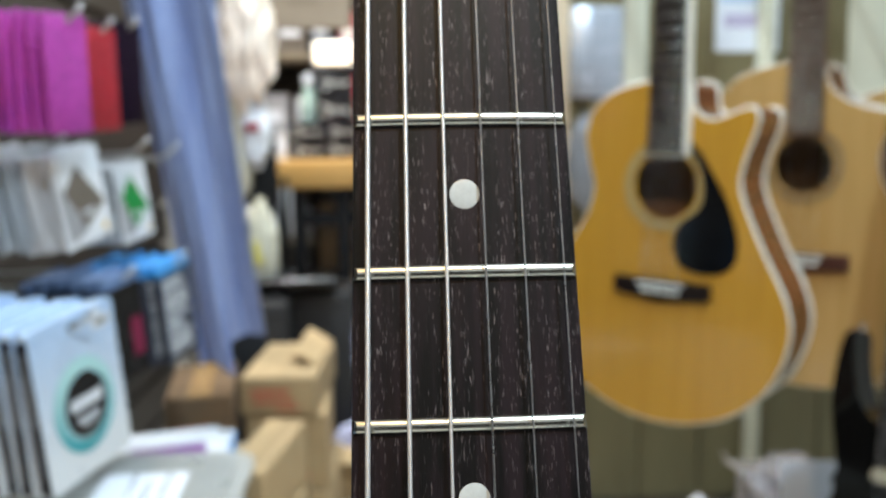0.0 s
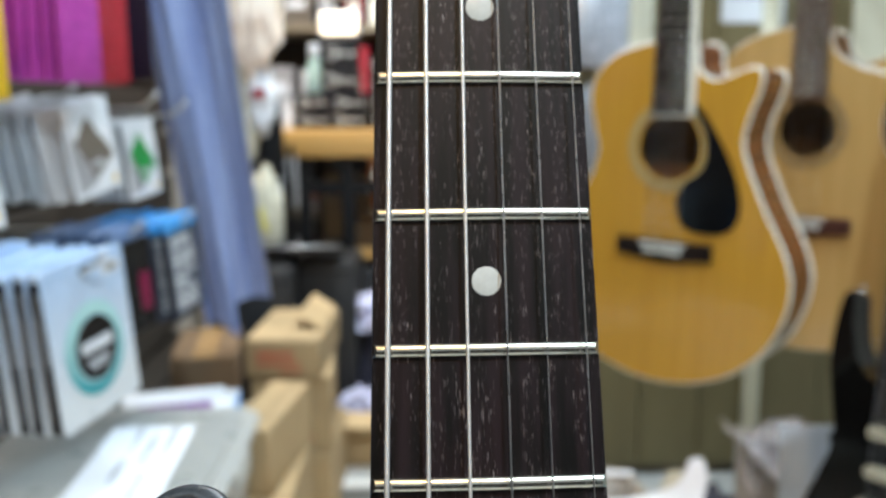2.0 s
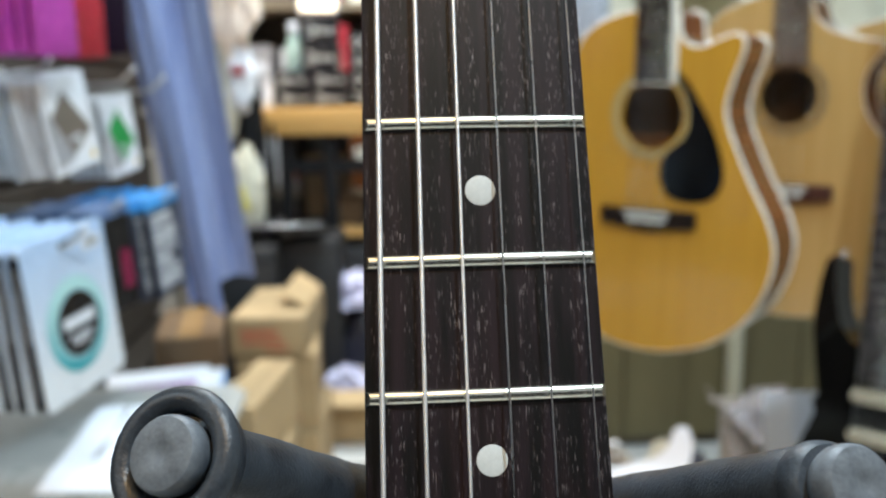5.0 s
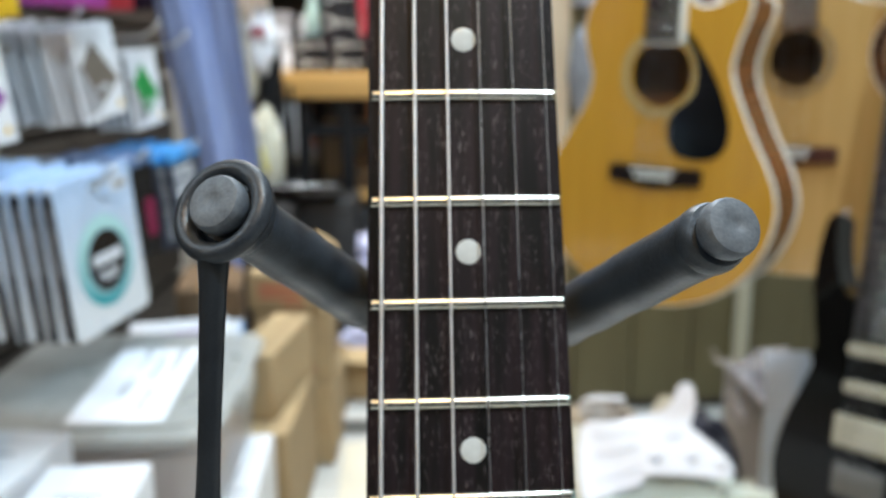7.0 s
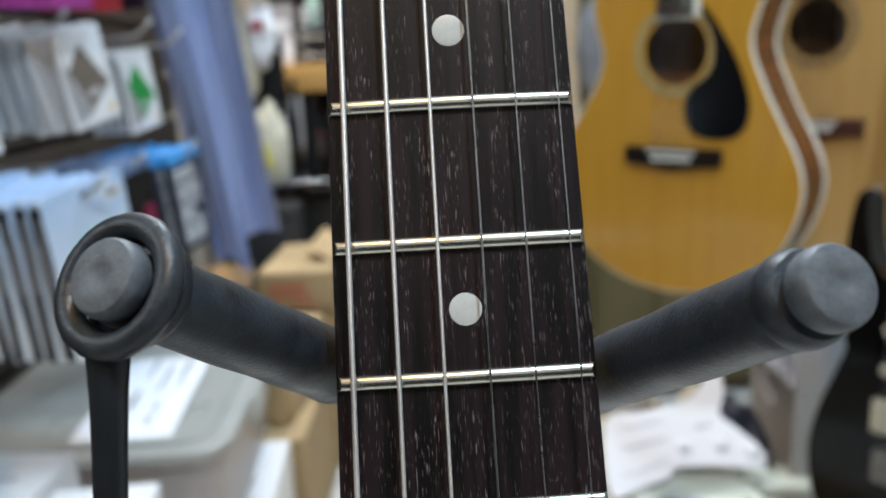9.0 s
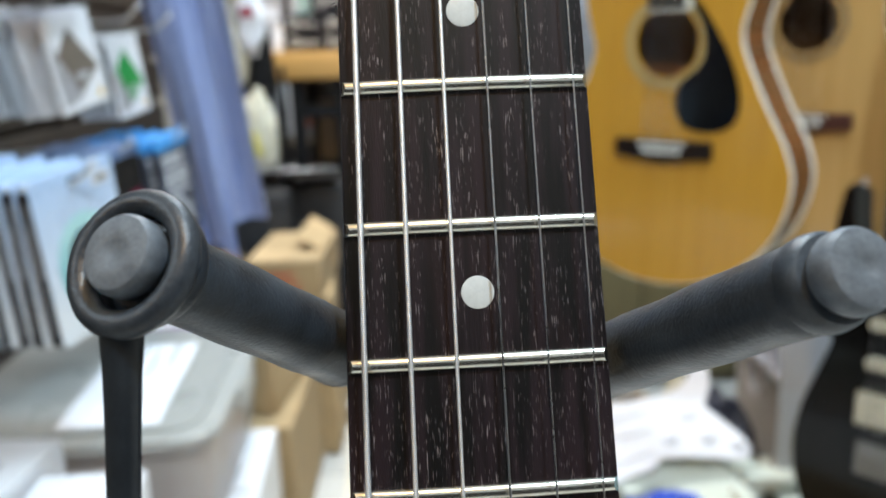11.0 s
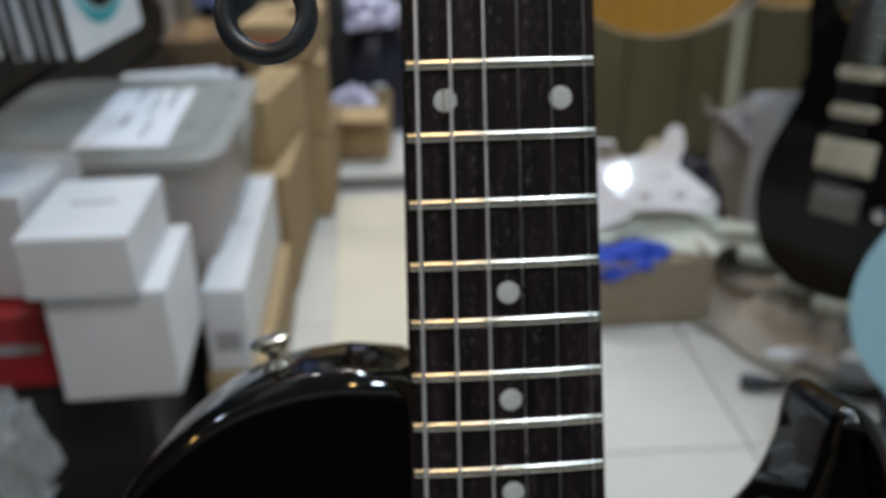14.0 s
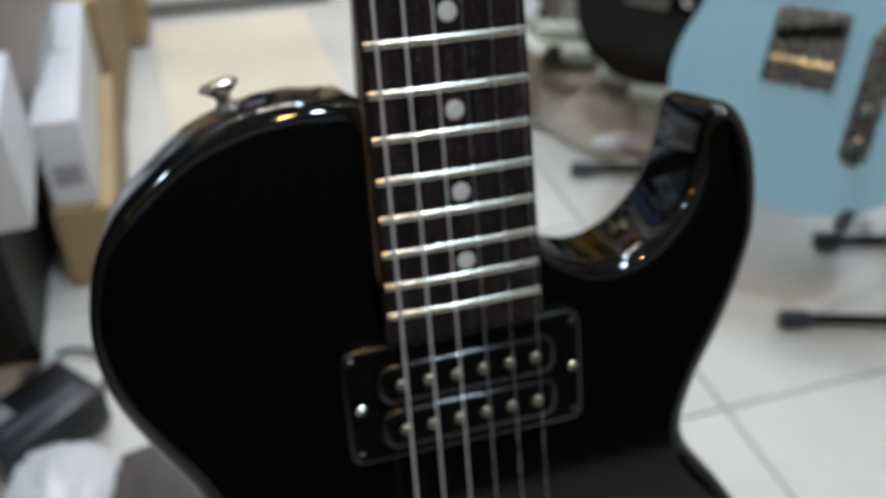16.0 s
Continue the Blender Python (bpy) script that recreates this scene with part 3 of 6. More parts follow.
# ---------------------------------------------------------------- stand under the guitar
stand = thing("guitar_stand", pose(0, 0, 0), "black tubular guitar stand with padded yoke holding the neck", "guitar stand")
TL, TR = Vector((-0.0541, -0.0930, 0.8273)), Vector((0.0486, -0.1065, 0.8234))
IL, IR = Vector((-0.0215, -0.030, 0.7850)), Vector((0.0245, -0.026, 0.7780))
part("yoke", add_tube(B(), smooth_loop([IL + (TL - IL) * 0.25, IL, (-0.018, -0.022, 0.786), (0.0, -0.014, 0.782), (0.018, -0.02, 0.781), IR, IR + (TR - IR) * 0.25], 5, False), 0.0066, 16), M_BLACKMETAL, stand)
for tip, root in ((TL, IL), (TR, IR)):
    d = (tip - root).normalized()
    q = Matrix.Translation(root) @ d.to_track_quat("Z", "Y").to_matrix().to_4x4()
    ln = (tip - root).length
    s0 = 0.0115
    wob = [(0.0064, s0 + 0.001), (0.0070, s0), (0.0077, s0 + 0.0012)] + [(0.0078 - 0.0007 * k / 24 + (0.0002 if k % 2 else -0.0002) * max(0.0, 1 - k / 12) + 0.00012 * math.sin(k * 0.8), s0 + 0.003 + (ln - s0 - 0.0135) * (k / 24) ** 1.4) for k in range(25)]
    arm = part("arm", add_lathe(B(), wob + [(0.0068, ln - 0.0100), (0, ln - 0.0100)], q, 32), M_RUBBER, stand, "arm sleeved in scuffed black foam rubber")
    part("collar", add_lathe(B(), [(0.0068, ln - 0.0106), (0.0074, ln - 0.0101), (0.0075, ln - 0.0086), (0.0072, ln - 0.0066), (0.0066, ln - 0.0058), (0.0054, ln - 0.0056)], q, 32), M_RUBBER, arm, "black lip of the sleeve")
    if tip is TL:
        part("flange", add_lathe(B(), [(0.0060, ln - 0.0112), (0.0085, ln - 0.0104), (0.0094, ln - 0.0090), (0.0094, ln - 0.0074), (0.0080, ln - 0.0066), (0.0050, ln - 0.0064)], q, 36), M_RUBBER, arm)
    part("end_cap", add_lathe(B(), [(0.0052, ln - 0.0062), (0.0054, ln - 0.0050), (0.0059, ln - 0.0045), (0.0062, ln - 0.0036), (0.0062, ln - 0.0016), (0.0060, ln - 0.0007), (0.0056, ln - 0.0001), (0.0040, ln + 0.0003), (0.0015, ln + 0.0004), (0.0012, ln + 0.0002), (0, ln + 0.0002)], q, 40), M_SCUFF, arm, "rounded black rubber end cap")
# retaining strap hanging by its ring from one arm
d = (TL - IL).normalized()
cq = d.to_track_quat("Z", "Y").to_matrix()
c = TL - d * 0.0048 + Vector((-0.0007, 0, -0.0002))
strap = part("strap", add_tube(B(), [c + cq @ Vector((0.0094 * math.cos(a), 0.0094 * math.sin(a), 0)) for a in [2 * math.pi * k / 40 for k in range(40)]], 0.0022, 14, closed=True), M_RUBBER, stand, "black rubber retaining strap with a keyhole loop, hanging open")
sx, sy = c.x - 0.0017, c.y - 0.0042
K, KU = Vector((-0.0562, -0.1197, 0.7320)), Vector((0.0, 0.415, 0.910))
top, end = Vector((sx, sy + 0.001, c.z - 0.0088)), K + KU * 0.0345
part("strap_bar", add_tube(B(), [top + (end - top) * (k / 8) for k in range(9)], [0.0034, 0.0029, 0.0027, 0.0026, 0.0025, 0.0024, 0.0024, 0.0025, 0.0029], 12, up=(0, 1, 0), flat=0.8), M_STRAP, strap)
half = [(0.0090 * math.sin(a), -0.0090 * math.cos(a)) for a in [math.pi * k / 8 * 0.83 for k in range(9)]]
half += [(0.0055, 0.0116), (0.0053, 0.019), (0.0052, 0.0262), (0.0043, 0.0312), (0.0016, 0.0336)]
ring = [(-x, v) for x, v in half[::-1]] + half[1:]
part("strap_loop", add_tube(B(), smooth_loop([tuple(K + Vector((x, 0, 0)) + KU * v) for x, v in ring], 3), 0.0025, 10, closed=True, up=(0, 1, 0), flat=0.85), M_STRAP, strap)
part("post", add_tube(B(), smooth_loop([(0, -0.012, 0.782), (0, 0.0, 0.74), (0, 0.0, 0.5), (0, 0.0, 0.12)], 4, False), 0.008, 14), M_BLACKMETAL, stand)
part("hub", add_cyl(B(), (0, 0, 0.30), (0, 0, 0.38), 0.016, bevel=0.003), M_BLACKPL, stand)
for x, y in ((-0.22, -0.24), (0.22, -0.24), (0.0, 0.26)):
    leg = part("leg", add_tube(B(), smooth_loop([(0, 0, 0.34), (x * 0.5, y * 0.5, 0.20), (x, y, 0.010)], 4, False), 0.0075, 12), M_BLACKMETAL, stand)
    part("foot", add_cyl(B(), (x * 0.97, y * 0.97, 0.018), (x * 1.03, y * 1.03, 0.0115), 0.0115, bevel=0.002), M_RUBBER, leg)
for s in (-1, 1):
    cr = part("cradle_arm", add_tube(B(), smooth_loop([(0, 0, 0.33), (s * 0.05, -0.10, 0.20), (s * 0.075, -0.20, 0.155), (s * 0.075, -0.285, 0.158), (s * 0.075, -0.30, 0.185)], 4, False), 0.0065, 12), M_BLACKMETAL, stand)

# ---------------------------------------------------------------- hanging acoustic guitars


def frame_of(o, x, y):
    """The pose with origin o, x across and y up (made square to x)."""
    x = Vector(x).normalized()
    y = Vector(y)
    y = (y - x * x.dot(y)).normalized()
    z = x.cross(y)
    return Matrix(((x.x, y.x, z.x, o[0]), (x.y, y.y, z.y, o[1]), (x.z, y.z, z.z, o[2]), (0, 0, 0, 1)))


def spruce(name, a, b):
    """Close straight grain running along y under a glossy finish."""
    return mat(name, a, b, rough=0.22, stretch=(1, 0.03, 1), scale=70, fine=420, bump=0.02, coat=0.35, spread=(0.35, 0.62), rough_var=0.05)


M_AMBER = spruce("amber_spruce", (0.54, 0.285, 0.033), (0.455, 0.225, 0.024))
M_PALE = spruce("pale_spruce", (0.50, 0.31, 0.115), (0.425, 0.255, 0.083))
M_MAHOG = mat("mahogany", (0.24, 0.085, 0.028), (0.13, 0.045, 0.016), rough=0.22, stretch=(1, 1, 0.1), scale=40, fine=260, bump=0.02, coat=0.3)
M_CREAM = mat("cream_binding", (0.86, 0.85, 0.77), (0.81, 0.79, 0.69), rough=0.35, scale=30, bump=0)
M_BRIDGE = mat("dark_rosewood_bridge", (0.016, 0.009, 0.007), (0.009, 0.005, 0.004), rough=0.4, stretch=(0.1, 1, 1), scale=80, bump=0.1, spec=0.2)
M_REDWOOD = mat("red_brown_bridge", (0.075, 0.026, 0.018), (0.045, 0.016, 0.011), rough=0.4, stretch=(0.1, 1, 1), scale=80, bump=0.1)
# inner wood coloured dark to put shade into the pale guitar's sound hole
M_SHADEDINNER = mat("shaded_inside", (0.10, 0.052, 0.028), (0.065, 0.034, 0.02), rough=0.8, scale=20)
M_INNER = mat("raw_wood_inside", (0.42, 0.24, 0.12), (0.32, 0.18, 0.085), rough=0.8, scale=20)
M_ROSETTE = mat("rosette", (0.44, 0.32, 0.13), (0.33, 0.24, 0.10), rough=0.35, scale=500, fine=900, bump=0)
M_GREYROSE = mat("grey_brown_rosette", (0.16, 0.13, 0.085), (0.09, 0.07, 0.05), rough=0.35, scale=500, fine=900, bump=0)
M_BROWNFB = mat("brown_rosewood_board", (0.085, 0.05, 0.034), (0.05, 0.03, 0.02), rough=0.5, stretch=(1, 0.06, 1), scale=90, bump=0.1)
M_BONE = mat("white_bone", (0.85, 0.83, 0.76), (0.78, 0.75, 0.66), rough=0.35, bump=0)


def acoustic(m, cx, outline, top, hole_r, label, guard=True, bind=0.0044, edge=0.0026, wood=None, inside=None, board=None):
    g = thing("acoustic_guitar", m, label, "guitar", "hanging acoustic guitars")
    loop = smooth_loop(outline, 4)
    depth = 0.10
    hy = 0.137
    # front plate with its sound hole
    bm = B()
    vs = [bm.verts.new((x, y, 0)) for x, y in loop]
    hs = [bm.verts.new((cx + hole_r * math.cos(2 * math.pi * i / 40), hy + hole_r * math.sin(2 * math.pi * i / 40), 0)) for i in range(40)]
    es = [bm.edges.new((r[i], r[(i + 1) % len(r)])) for r in (vs, hs) for i in range(len(r))]
    bmesh.ops.triangle_fill(bm, edges=es, use_beauty=True, normal=(0, 0, 1))
    lo = [bm.verts.new((v.co.x, v.co.y, -0.003)) for v in hs]
    for i in range(40):
        bm.faces.new((hs[i], hs[(i + 1) % 40], lo[(i + 1) % 40], lo[i]))
    part("top", bm, top, g, "glossy spruce top with fine grain")
    # ribs and back
    bm = B()
    a = [bm.verts.new((x, y, -0.0002)) for x, y in loop]
    b = [bm.verts.new((x, y, -depth)) for x, y in loop]
    n = len(loop)
    for i in range(n):
        bm.faces.new((a[i], a[(i + 1) % n], b[(i + 1) % n], b[i]))
    part("side", bm, M_MAHOG, g, "reddish-brown polished mahogany sides")
    bm = B()
    bm.faces.new([bm.verts.new((x, y, -depth)) for x, y in loop][::-1])
    bm.faces.new([bm.verts.new((x * 0.985, y * 0.985, -depth + 0.003)) for x, y in loop])
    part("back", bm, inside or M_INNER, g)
    for z in (-bind, -depth + bind):
        part("binding", add_tube(B(), [(x, y, z) for x, y in loop], edge, 8, closed=True, flat=bind / edge), M_CREAM, g, "cream plastic binding")
    if guard:
        part("purfling", add_tube(B(), [(x, y, -2 * bind - 0.0006) for x, y in loop], edge * 0.8, 8, closed=True, flat=0.0012 / edge), M_BLACKPL, g, "thin black line under the binding")
    # rosette
    bm = B()
    for r0, r1 in ((hole_r + 0.003, hole_r + 0.0155), (hole_r + 0.0170, hole_r + 0.0182)) if guard else ((hole_r + 0.0030, hole_r + 0.0042), (hole_r + 0.0085, hole_r + 0.0125), (hole_r + 0.0145, hole_r + 0.0155)):
        ring = [[bm.verts.new((cx + r * math.cos(2 * math.pi * i / 48), hy + r * math.sin(2 * math.pi * i / 48), z)) for i in range(48)] for r, z in ((r0, 0.0001), (r0, 0.0006), (r1, 0.0006), (r1, 0.0001))]
        for p, q in zip(ring, ring[1:]):
            for i in range(48):
                bm.faces.new((p[i], p[(i + 1) % 48], q[(i + 1) % 48], q[i]))
    part("rosette", bm, M_ROSETTE if guard else M_GREYROSE, g)
    # bridge
    shape = [(-0.075, -0.001), (0.075, -0.001), (0.075, -0.026), (0.045, -0.0265), (0.025, -0.032), (0, -0.034), (-0.025, -0.032), (-0.045, -0.0265), (-0.075, -0.026)]
    br = part("bridge", add_prism(B(), [(cx + x, y) for x, y in shape][::-1], 0.0002, 0.008, 0.002, 2), wood or M_BRIDGE, g, "red-brown wooden bridge" if wood else "dark rosewood bridge")
    part("maker_label", add_box(B(), (cx + 0.030, hy + 0.004, -depth + 0.0045), (0.055, 0.075, 0.001)), M_PAPER, g, "pale paper label inside the sound hole")
    part("saddle", add_box(B(), (cx, -0.0068, 0.0095), (0.074, 0.003, 0.005), 0.0008, 1, None), M_BONE, br)
    for k in range(6):
        part("bridge_pin", add_lathe(B(), [(0, 0.0065), (0.003, 0.007), (0.0038, 0.010), (0.0028, 0.013), (0, 0.014)], Matrix.Translation((cx - 0.0263 + 0.0105 * k, -0.0175, 0)), 12), M_BONE, br)
    if guard:
        pg = [(0.030, 0.206), (0.052, 0.188), (0.078, 0.150), (0.100, 0.108), (0.113, 0.066), (0.110, 0.034), (0.092, 0.017), (0.062, 0.013), (0.034, 0.020), (0.020, 0.042), (0.019, 0.066), (0.030, 0.085), (0.055, 0.106), (0.061, 0.130), (0.056, 0.160), (0.044, 0.182)]
        part("pickguard", add_prism(B(), [(cx * 0.5 + x, y) for x, y in smooth_loop(pg, 4)][::-1], 0.0007, 0.0020, 0.0006, 1), M_BLACKPL, g, "black plastic teardrop pickguard")
    # neck, fretboard, frets, strings, head
    y0, y1 = 0.183, 0.640

    def hw(y):
        return 0.028 - 0.0065 * (y - y0) / (y1 - y0)
    fbd = [(cx - hw(y0), y0), (cx + hw(y0), y0), (cx + hw(y1), y1), (cx - hw(y1), y1)]
    part("fretboard", add_prism(B(), fbd, 0.0002, 0.0075, 0.0008, 1), board or M_BRIDGE, g)
    if not board:
        part("fretboard_binding", add_box(B(), (0, 0, 0), (0.0086, y1 - y0, 0.0072), 0.0006, 1, Matrix.Translation((cx + (hw(y0) + hw(y1)) / 2 + 0.0043, (y0 + y1) / 2, 0.0039)) @ pose(0, 0, 0, 0, 0, math.degrees(math.atan(0.0065 / (y1 - y0))))), M_CREAM, g)
    if not board:
        part("fretboard_binding", add_box(B(), (cx, y0 - 0.0012, 0.0039), (2 * hw(y0) + 0.006, 0.0024, 0.0072), 0.0005, 1), M_CREAM, g)
    for k in range(1, 21):
        y = 0.640 - 0.65 * (1 - 2 ** (-k / 12))
        if y > y0:
            part("fret", add_box(B(), (cx, y, 0.0079), (2 * hw(y) - 0.001, 0.002, 0.0012), 0.0004, 1), M_NICKEL, g)
    part("neck", add_tube(B(), [(cx, 0.282, -0.010), (cx, 0.33, -0.0085), (cx, 0.5, -0.0080), (cx, y1, -0.0075)], [0.026, 0.024, 0.022, 0.021], 14, flat=0.5), M_MAHOG, g)
    hd = [(-0.026, 0.64), (-0.036, 0.68), (-0.036, 0.80), (-0.02, 0.815), (0.02, 0.815), (0.036, 0.80), (0.036, 0.68), (0.026, 0.64)]
    part("headstock", add_prism(B(), [(cx + x, y) for x, y in hd][::-1], -0.012, 0.003, 0.0015, 2), M_GLOSSBLACK, g)
    for k in range(6):
        a, b = -0.0263 + 0.0105 * k, -0.0175 + 0.007 * k
        part("string", add_tube(B(), [(cx + a, -0.017, 0.0085), (cx + a, -0.0068, 0.0118), (cx + b, 0.642, 0.0092)], 0.0006 - 0.00006 * k, 6), M_STEEL, g)
    return g


CUT = [(0, -0.218), (0.06, -0.210), (0.119, -0.184), (0.168, -0.134), (0.191, -0.066), (0.183, -0.012), (0.145, 0.062), (0.1145, 0.135), (0.1185, 0.178), (0.130, 0.212), (0.1345, 0.236), (0.124, 0.247),
       (0.100, 0.240), (0.075, 0.231), (0.055, 0.235), (0.042, 0.252), (0.036, 0.283), (0.0, 0.287), (-0.040, 0.284), (-0.082, 0.272), (-0.114, 0.247), (-0.127, 0.210), (-0.119, 0.165), (-0.110, 0.130), (-0.122, 0.088),
       (-0.150, 0.043), (-0.180, -0.012), (-0.191, -0.066), (-0.168, -0.134), (-0.119, -0.184), (-0.06, -0.210)]
FULL = [(0, -0.218), (0.07, -0.210), (0.130, -0.184), (0.176, -0.134), (0.196, -0.066), (0.186, -0.004), (0.153, 0.066), (0.136, 0.130), (0.143, 0.190), (0.140, 0.236), (0.112, 0.272), (0.060, 0.291), (0.0, 0.296)]
FULL = FULL + [(-x, y) for x, y in FULL[-2:0:-1]]
DEEP = [(-0.032, -0.218), (0.038, -0.210), (0.098, -0.184), (0.144, -0.134), (0.164, -0.066), (0.156, -0.004), (0.122, 0.055), (0.090, 0.098), (0.077, 0.135), (0.079, 0.168), (0.093, 0.193), (0.103, 0.207), (0.096, 0.216), (0.070, 0.220), (0.046, 0.227), (0.022, 0.238), (0.003, 0.256), (-0.008, 0.285)]
DEEP = DEEP + [(x - 0.032, y) for x, y in FULL[12:]]
PHI = radians(43)
AX, AZ = Vector((math.cos(PHI), -math.sin(PHI), 0)), Vector((-math.sin(PHI), -math.cos(PHI), 0))
O1 = Vector((0.3715, 1.03, 0.712))
O2 = Vector((0.649, 1.095, 0.735))
O3 = Vector((0.845, 1.15, 0.70))
acoustic(frame_of(O1, AX - Vector((0, 0, 0.016)), (0, 0, 1)), 0.006, CUT, M_AMBER, 0.0485, "amber spruce acoustic guitar with cutaway, cream binding and black pickguard")
acoustic(frame_of(O2, AX, (0, 0, 1)), -0.032, DEEP, M_PALE, 0.045, "pale natural spruce cutaway acoustic guitar hanging behind the amber one", guard=False, bind=0.0022, edge=0.0014, wood=M_REDWOOD, inside=M_SHADEDINNER, board=M_BROWNFB)
acoustic(frame_of(O3, AX, (0, 0, 1)), 0.0, FULL, M_PALE, 0.047, "light natural acoustic guitar hanging at the end of the row", guard=False, bind=0.0022, edge=0.0014, board=M_BROWNFB)
for o, cx in ((O1, 0.006), (O2, -0.032), (O3, 0.0)):
    h = o + AX * (cx + (0.0106 if o is O1 else 0.0)) + Vector((0, 0, 0.665))
    hk = thing("guitar_hanger", pose(*h), "black steel guitar hanger with padded fork on the planks", "hanger", "guitar hangers")
    far = Vector((h.x + 0.1, PY - 0.055, h.z + 0.02)) - h
    back = -AZ * 0.045
    part("arm", add_tube(B(), [tuple(back), tuple(back + (far - back) * 0.5 + Vector((0, 0, 0.03))), tuple(far)], 0.007, 10), M_BLACKMETAL, hk)
    part("fork", add_tube(B(), smooth_loop([tuple(AX * s * 0.034 + AZ * z) for s, z in ((-1, 0.03), (-1, 0.0), (-0.9, -0.03), (0, -0.045), (0.9, -0.03), (1, 0.0), (1, 0.03))], 3, False), 0.006, 10), M_RUBBER, hk)
    part("plate", add_box(B(), tuple(far), (0.06, 0.012, 0.09), 0.003), M_BLACKMETAL, hk)

# ---------------------------------------------------------------- black electrics with cream pickups
M_CREAMPU = mat("aged_cream_plastic", (0.55, 0.50, 0.38), (0.46, 0.41, 0.30), rough=0.4, scale=50, bump=0.03)
M_BODYDARK = mat("dark_lacquer", (0.004, 0.0037, 0.0033), (0.0025, 0.0024, 0.0022), rough=0.09, rough_var=0.03, coat=0.0, spec=0.38, scale=9, fine=400, bump=0.03)
M_DULLSTEEL = mat("dull_steel", (0.30, 0.28, 0.26), (0.22, 0.21, 0.19), rough=0.5, metal=0.8, scale=90, fine=600, bump=0.1)
DK = frame_of((0.6323, 0.8306, 0.4049), (0.4930, -0.8701, 0.0836), (0.110, 0.1857, 0.98))
dark = thing("electric_guitar", DK, "black double-cutaway electric guitar with cream pickups and tremolo bridge", "guitar")
DOUT = [(0, -0.262), (0.07, -0.252), (0.125, -0.215), (0.147, -0.150), (0.135, -0.080), (0.112, -0.015), (0.112, 0.050), (0.122, 0.110), (0.118, 0.160), (0.098, 0.190), (0.080, 0.183), (0.066, 0.145), (0.048, 0.118), (0.030, 0.112),
        (-0.030, 0.130), (-0.056, 0.148), (-0.070, 0.178), (-0.077, 0.215), (-0.079, 0.246), (-0.086, 0.258), (-0.096, 0.240), (-0.103, 0.200), (-0.105, 0.150), (-0.096, 0.095), (-0.089, 0.045), (-0.105, -0.005), (-0.128, -0.065), (-0.137, -0.130), (-0.118, -0.200), (-0.070, -0.248)]
part("body", add_prism(B(), smooth_loop(DOUT, 4)[::-1], -0.044, 0.0, 0.0085, 4, True), M_BODYDARK, dark, "glossy black body with bevelled horns")
part("fretboard", add_prism(B(), [(-0.028, 0.088), (0.028, 0.088), (0.0215, 0.54), (-0.0215, 0.54)], 0.004, 0.011, 0.0008, 1), M_ROSE, dark)
part("neck", add_tube(B(), [(0, 0.10, -0.008), (0, 0.2, -0.008), (0, 0.4, -0.006), (0, 0.54, -0.005)], [0.027, 0.026, 0.023, 0.0213], 14, flat=0.55), M_MAPLE, dark)
part("headstock", add_prism(B(), [(-0.021, 0.54), (-0.03, 0.59), (-0.03, 0.70), (0.02, 0.72), (0.036, 0.66), (0.024, 0.54)][::-1], -0.012, 0.004, 0.002, 2), M_MAPLE, dark)
for k in range(1, 22):
    y = 0.54 - 0.648 * (1 - 2 ** (-k / 12))
    part("fret", add_box(B(), (0, y, 0.0113), (0.043 + 0.013 * (0.54 - y) / 0.452, 0.002, 0.0012), 0.0004, 1), M_NICKEL, dark)
for y, w, h in ((0.066, 0.070, 0.018), (0.012, 0.070, 0.018), (-0.052, 0.076, 0.038)):
    pu = part("pickup", add_prism(B(), rounded(w, h, 0.008 if h < 0.03 else 0.003, 4, 0, y), 0.0, 0.009, 0.002, 2), M_CREAMPU, dark, "aged cream pickup cover")
    for k in range(6):
        for dy in ((0,) if h < 0.03 else (-0.009, 0.009)):
            part("pole", add_cyl(B(), (-0.026 + 0.0104 * k, y + dy, 0.0085), (-0.026 + 0.0104 * k, y + dy, 0.0098), 0.0022, seg=10), M_BRIDGE if h < 0.03 else M_STEEL, pu)
part("pickup_ring", add_prism(B(), rounded(0.09, 0.047, 0.003, 2, 0, -0.052), 0.0001, 0.003, 0.001, 1), M_CREAMPU, dark)
trem = part("bridge", add_prism(B(), rounded(0.076, 0.044, 0.003, 2, 0, -0.120), 0.0, 0.004, 0.001, 1), M_DULLSTEEL, dark, "dull grey metal tremolo bridge")
for k in range(6):
    part("saddle", add_box(B(), (-0.026 + 0.0104 * k, -0.114, 0.008), (0.0092, 0.022, 0.008), 0.0015, 1), M_DULLSTEEL, trem)
    part("string", add_tube(B(), [(-0.026 + 0.0104 * k, -0.112, 0.0125), (-0.0178 + 0.0071 * k, 0.545, 0.0135)], 0.0006 - 0.00006 * k, 6), M_STEEL, dark)
for x, y in ((0.075, -0.12), (0.098, -0.165)):
    part("knob", add_lathe(B(), [(0, 0.013), (0.008, 0.013), (0.0095, 0.012), (0.010, 0.0)], Matrix.Translation((x, y, 0)), 20), M_CHROME, dark)
part("strap_button", add_lathe(B(), [(0, 0), (0.004, 0), (0.003, 0.006), (0.006, 0.010), (0, 0.012)], Matrix.Translation((-0.080, 0.254, -0.02)) @ pose(0, 0, 0, -90, 0, 0), 14), M_CHROME, dark)

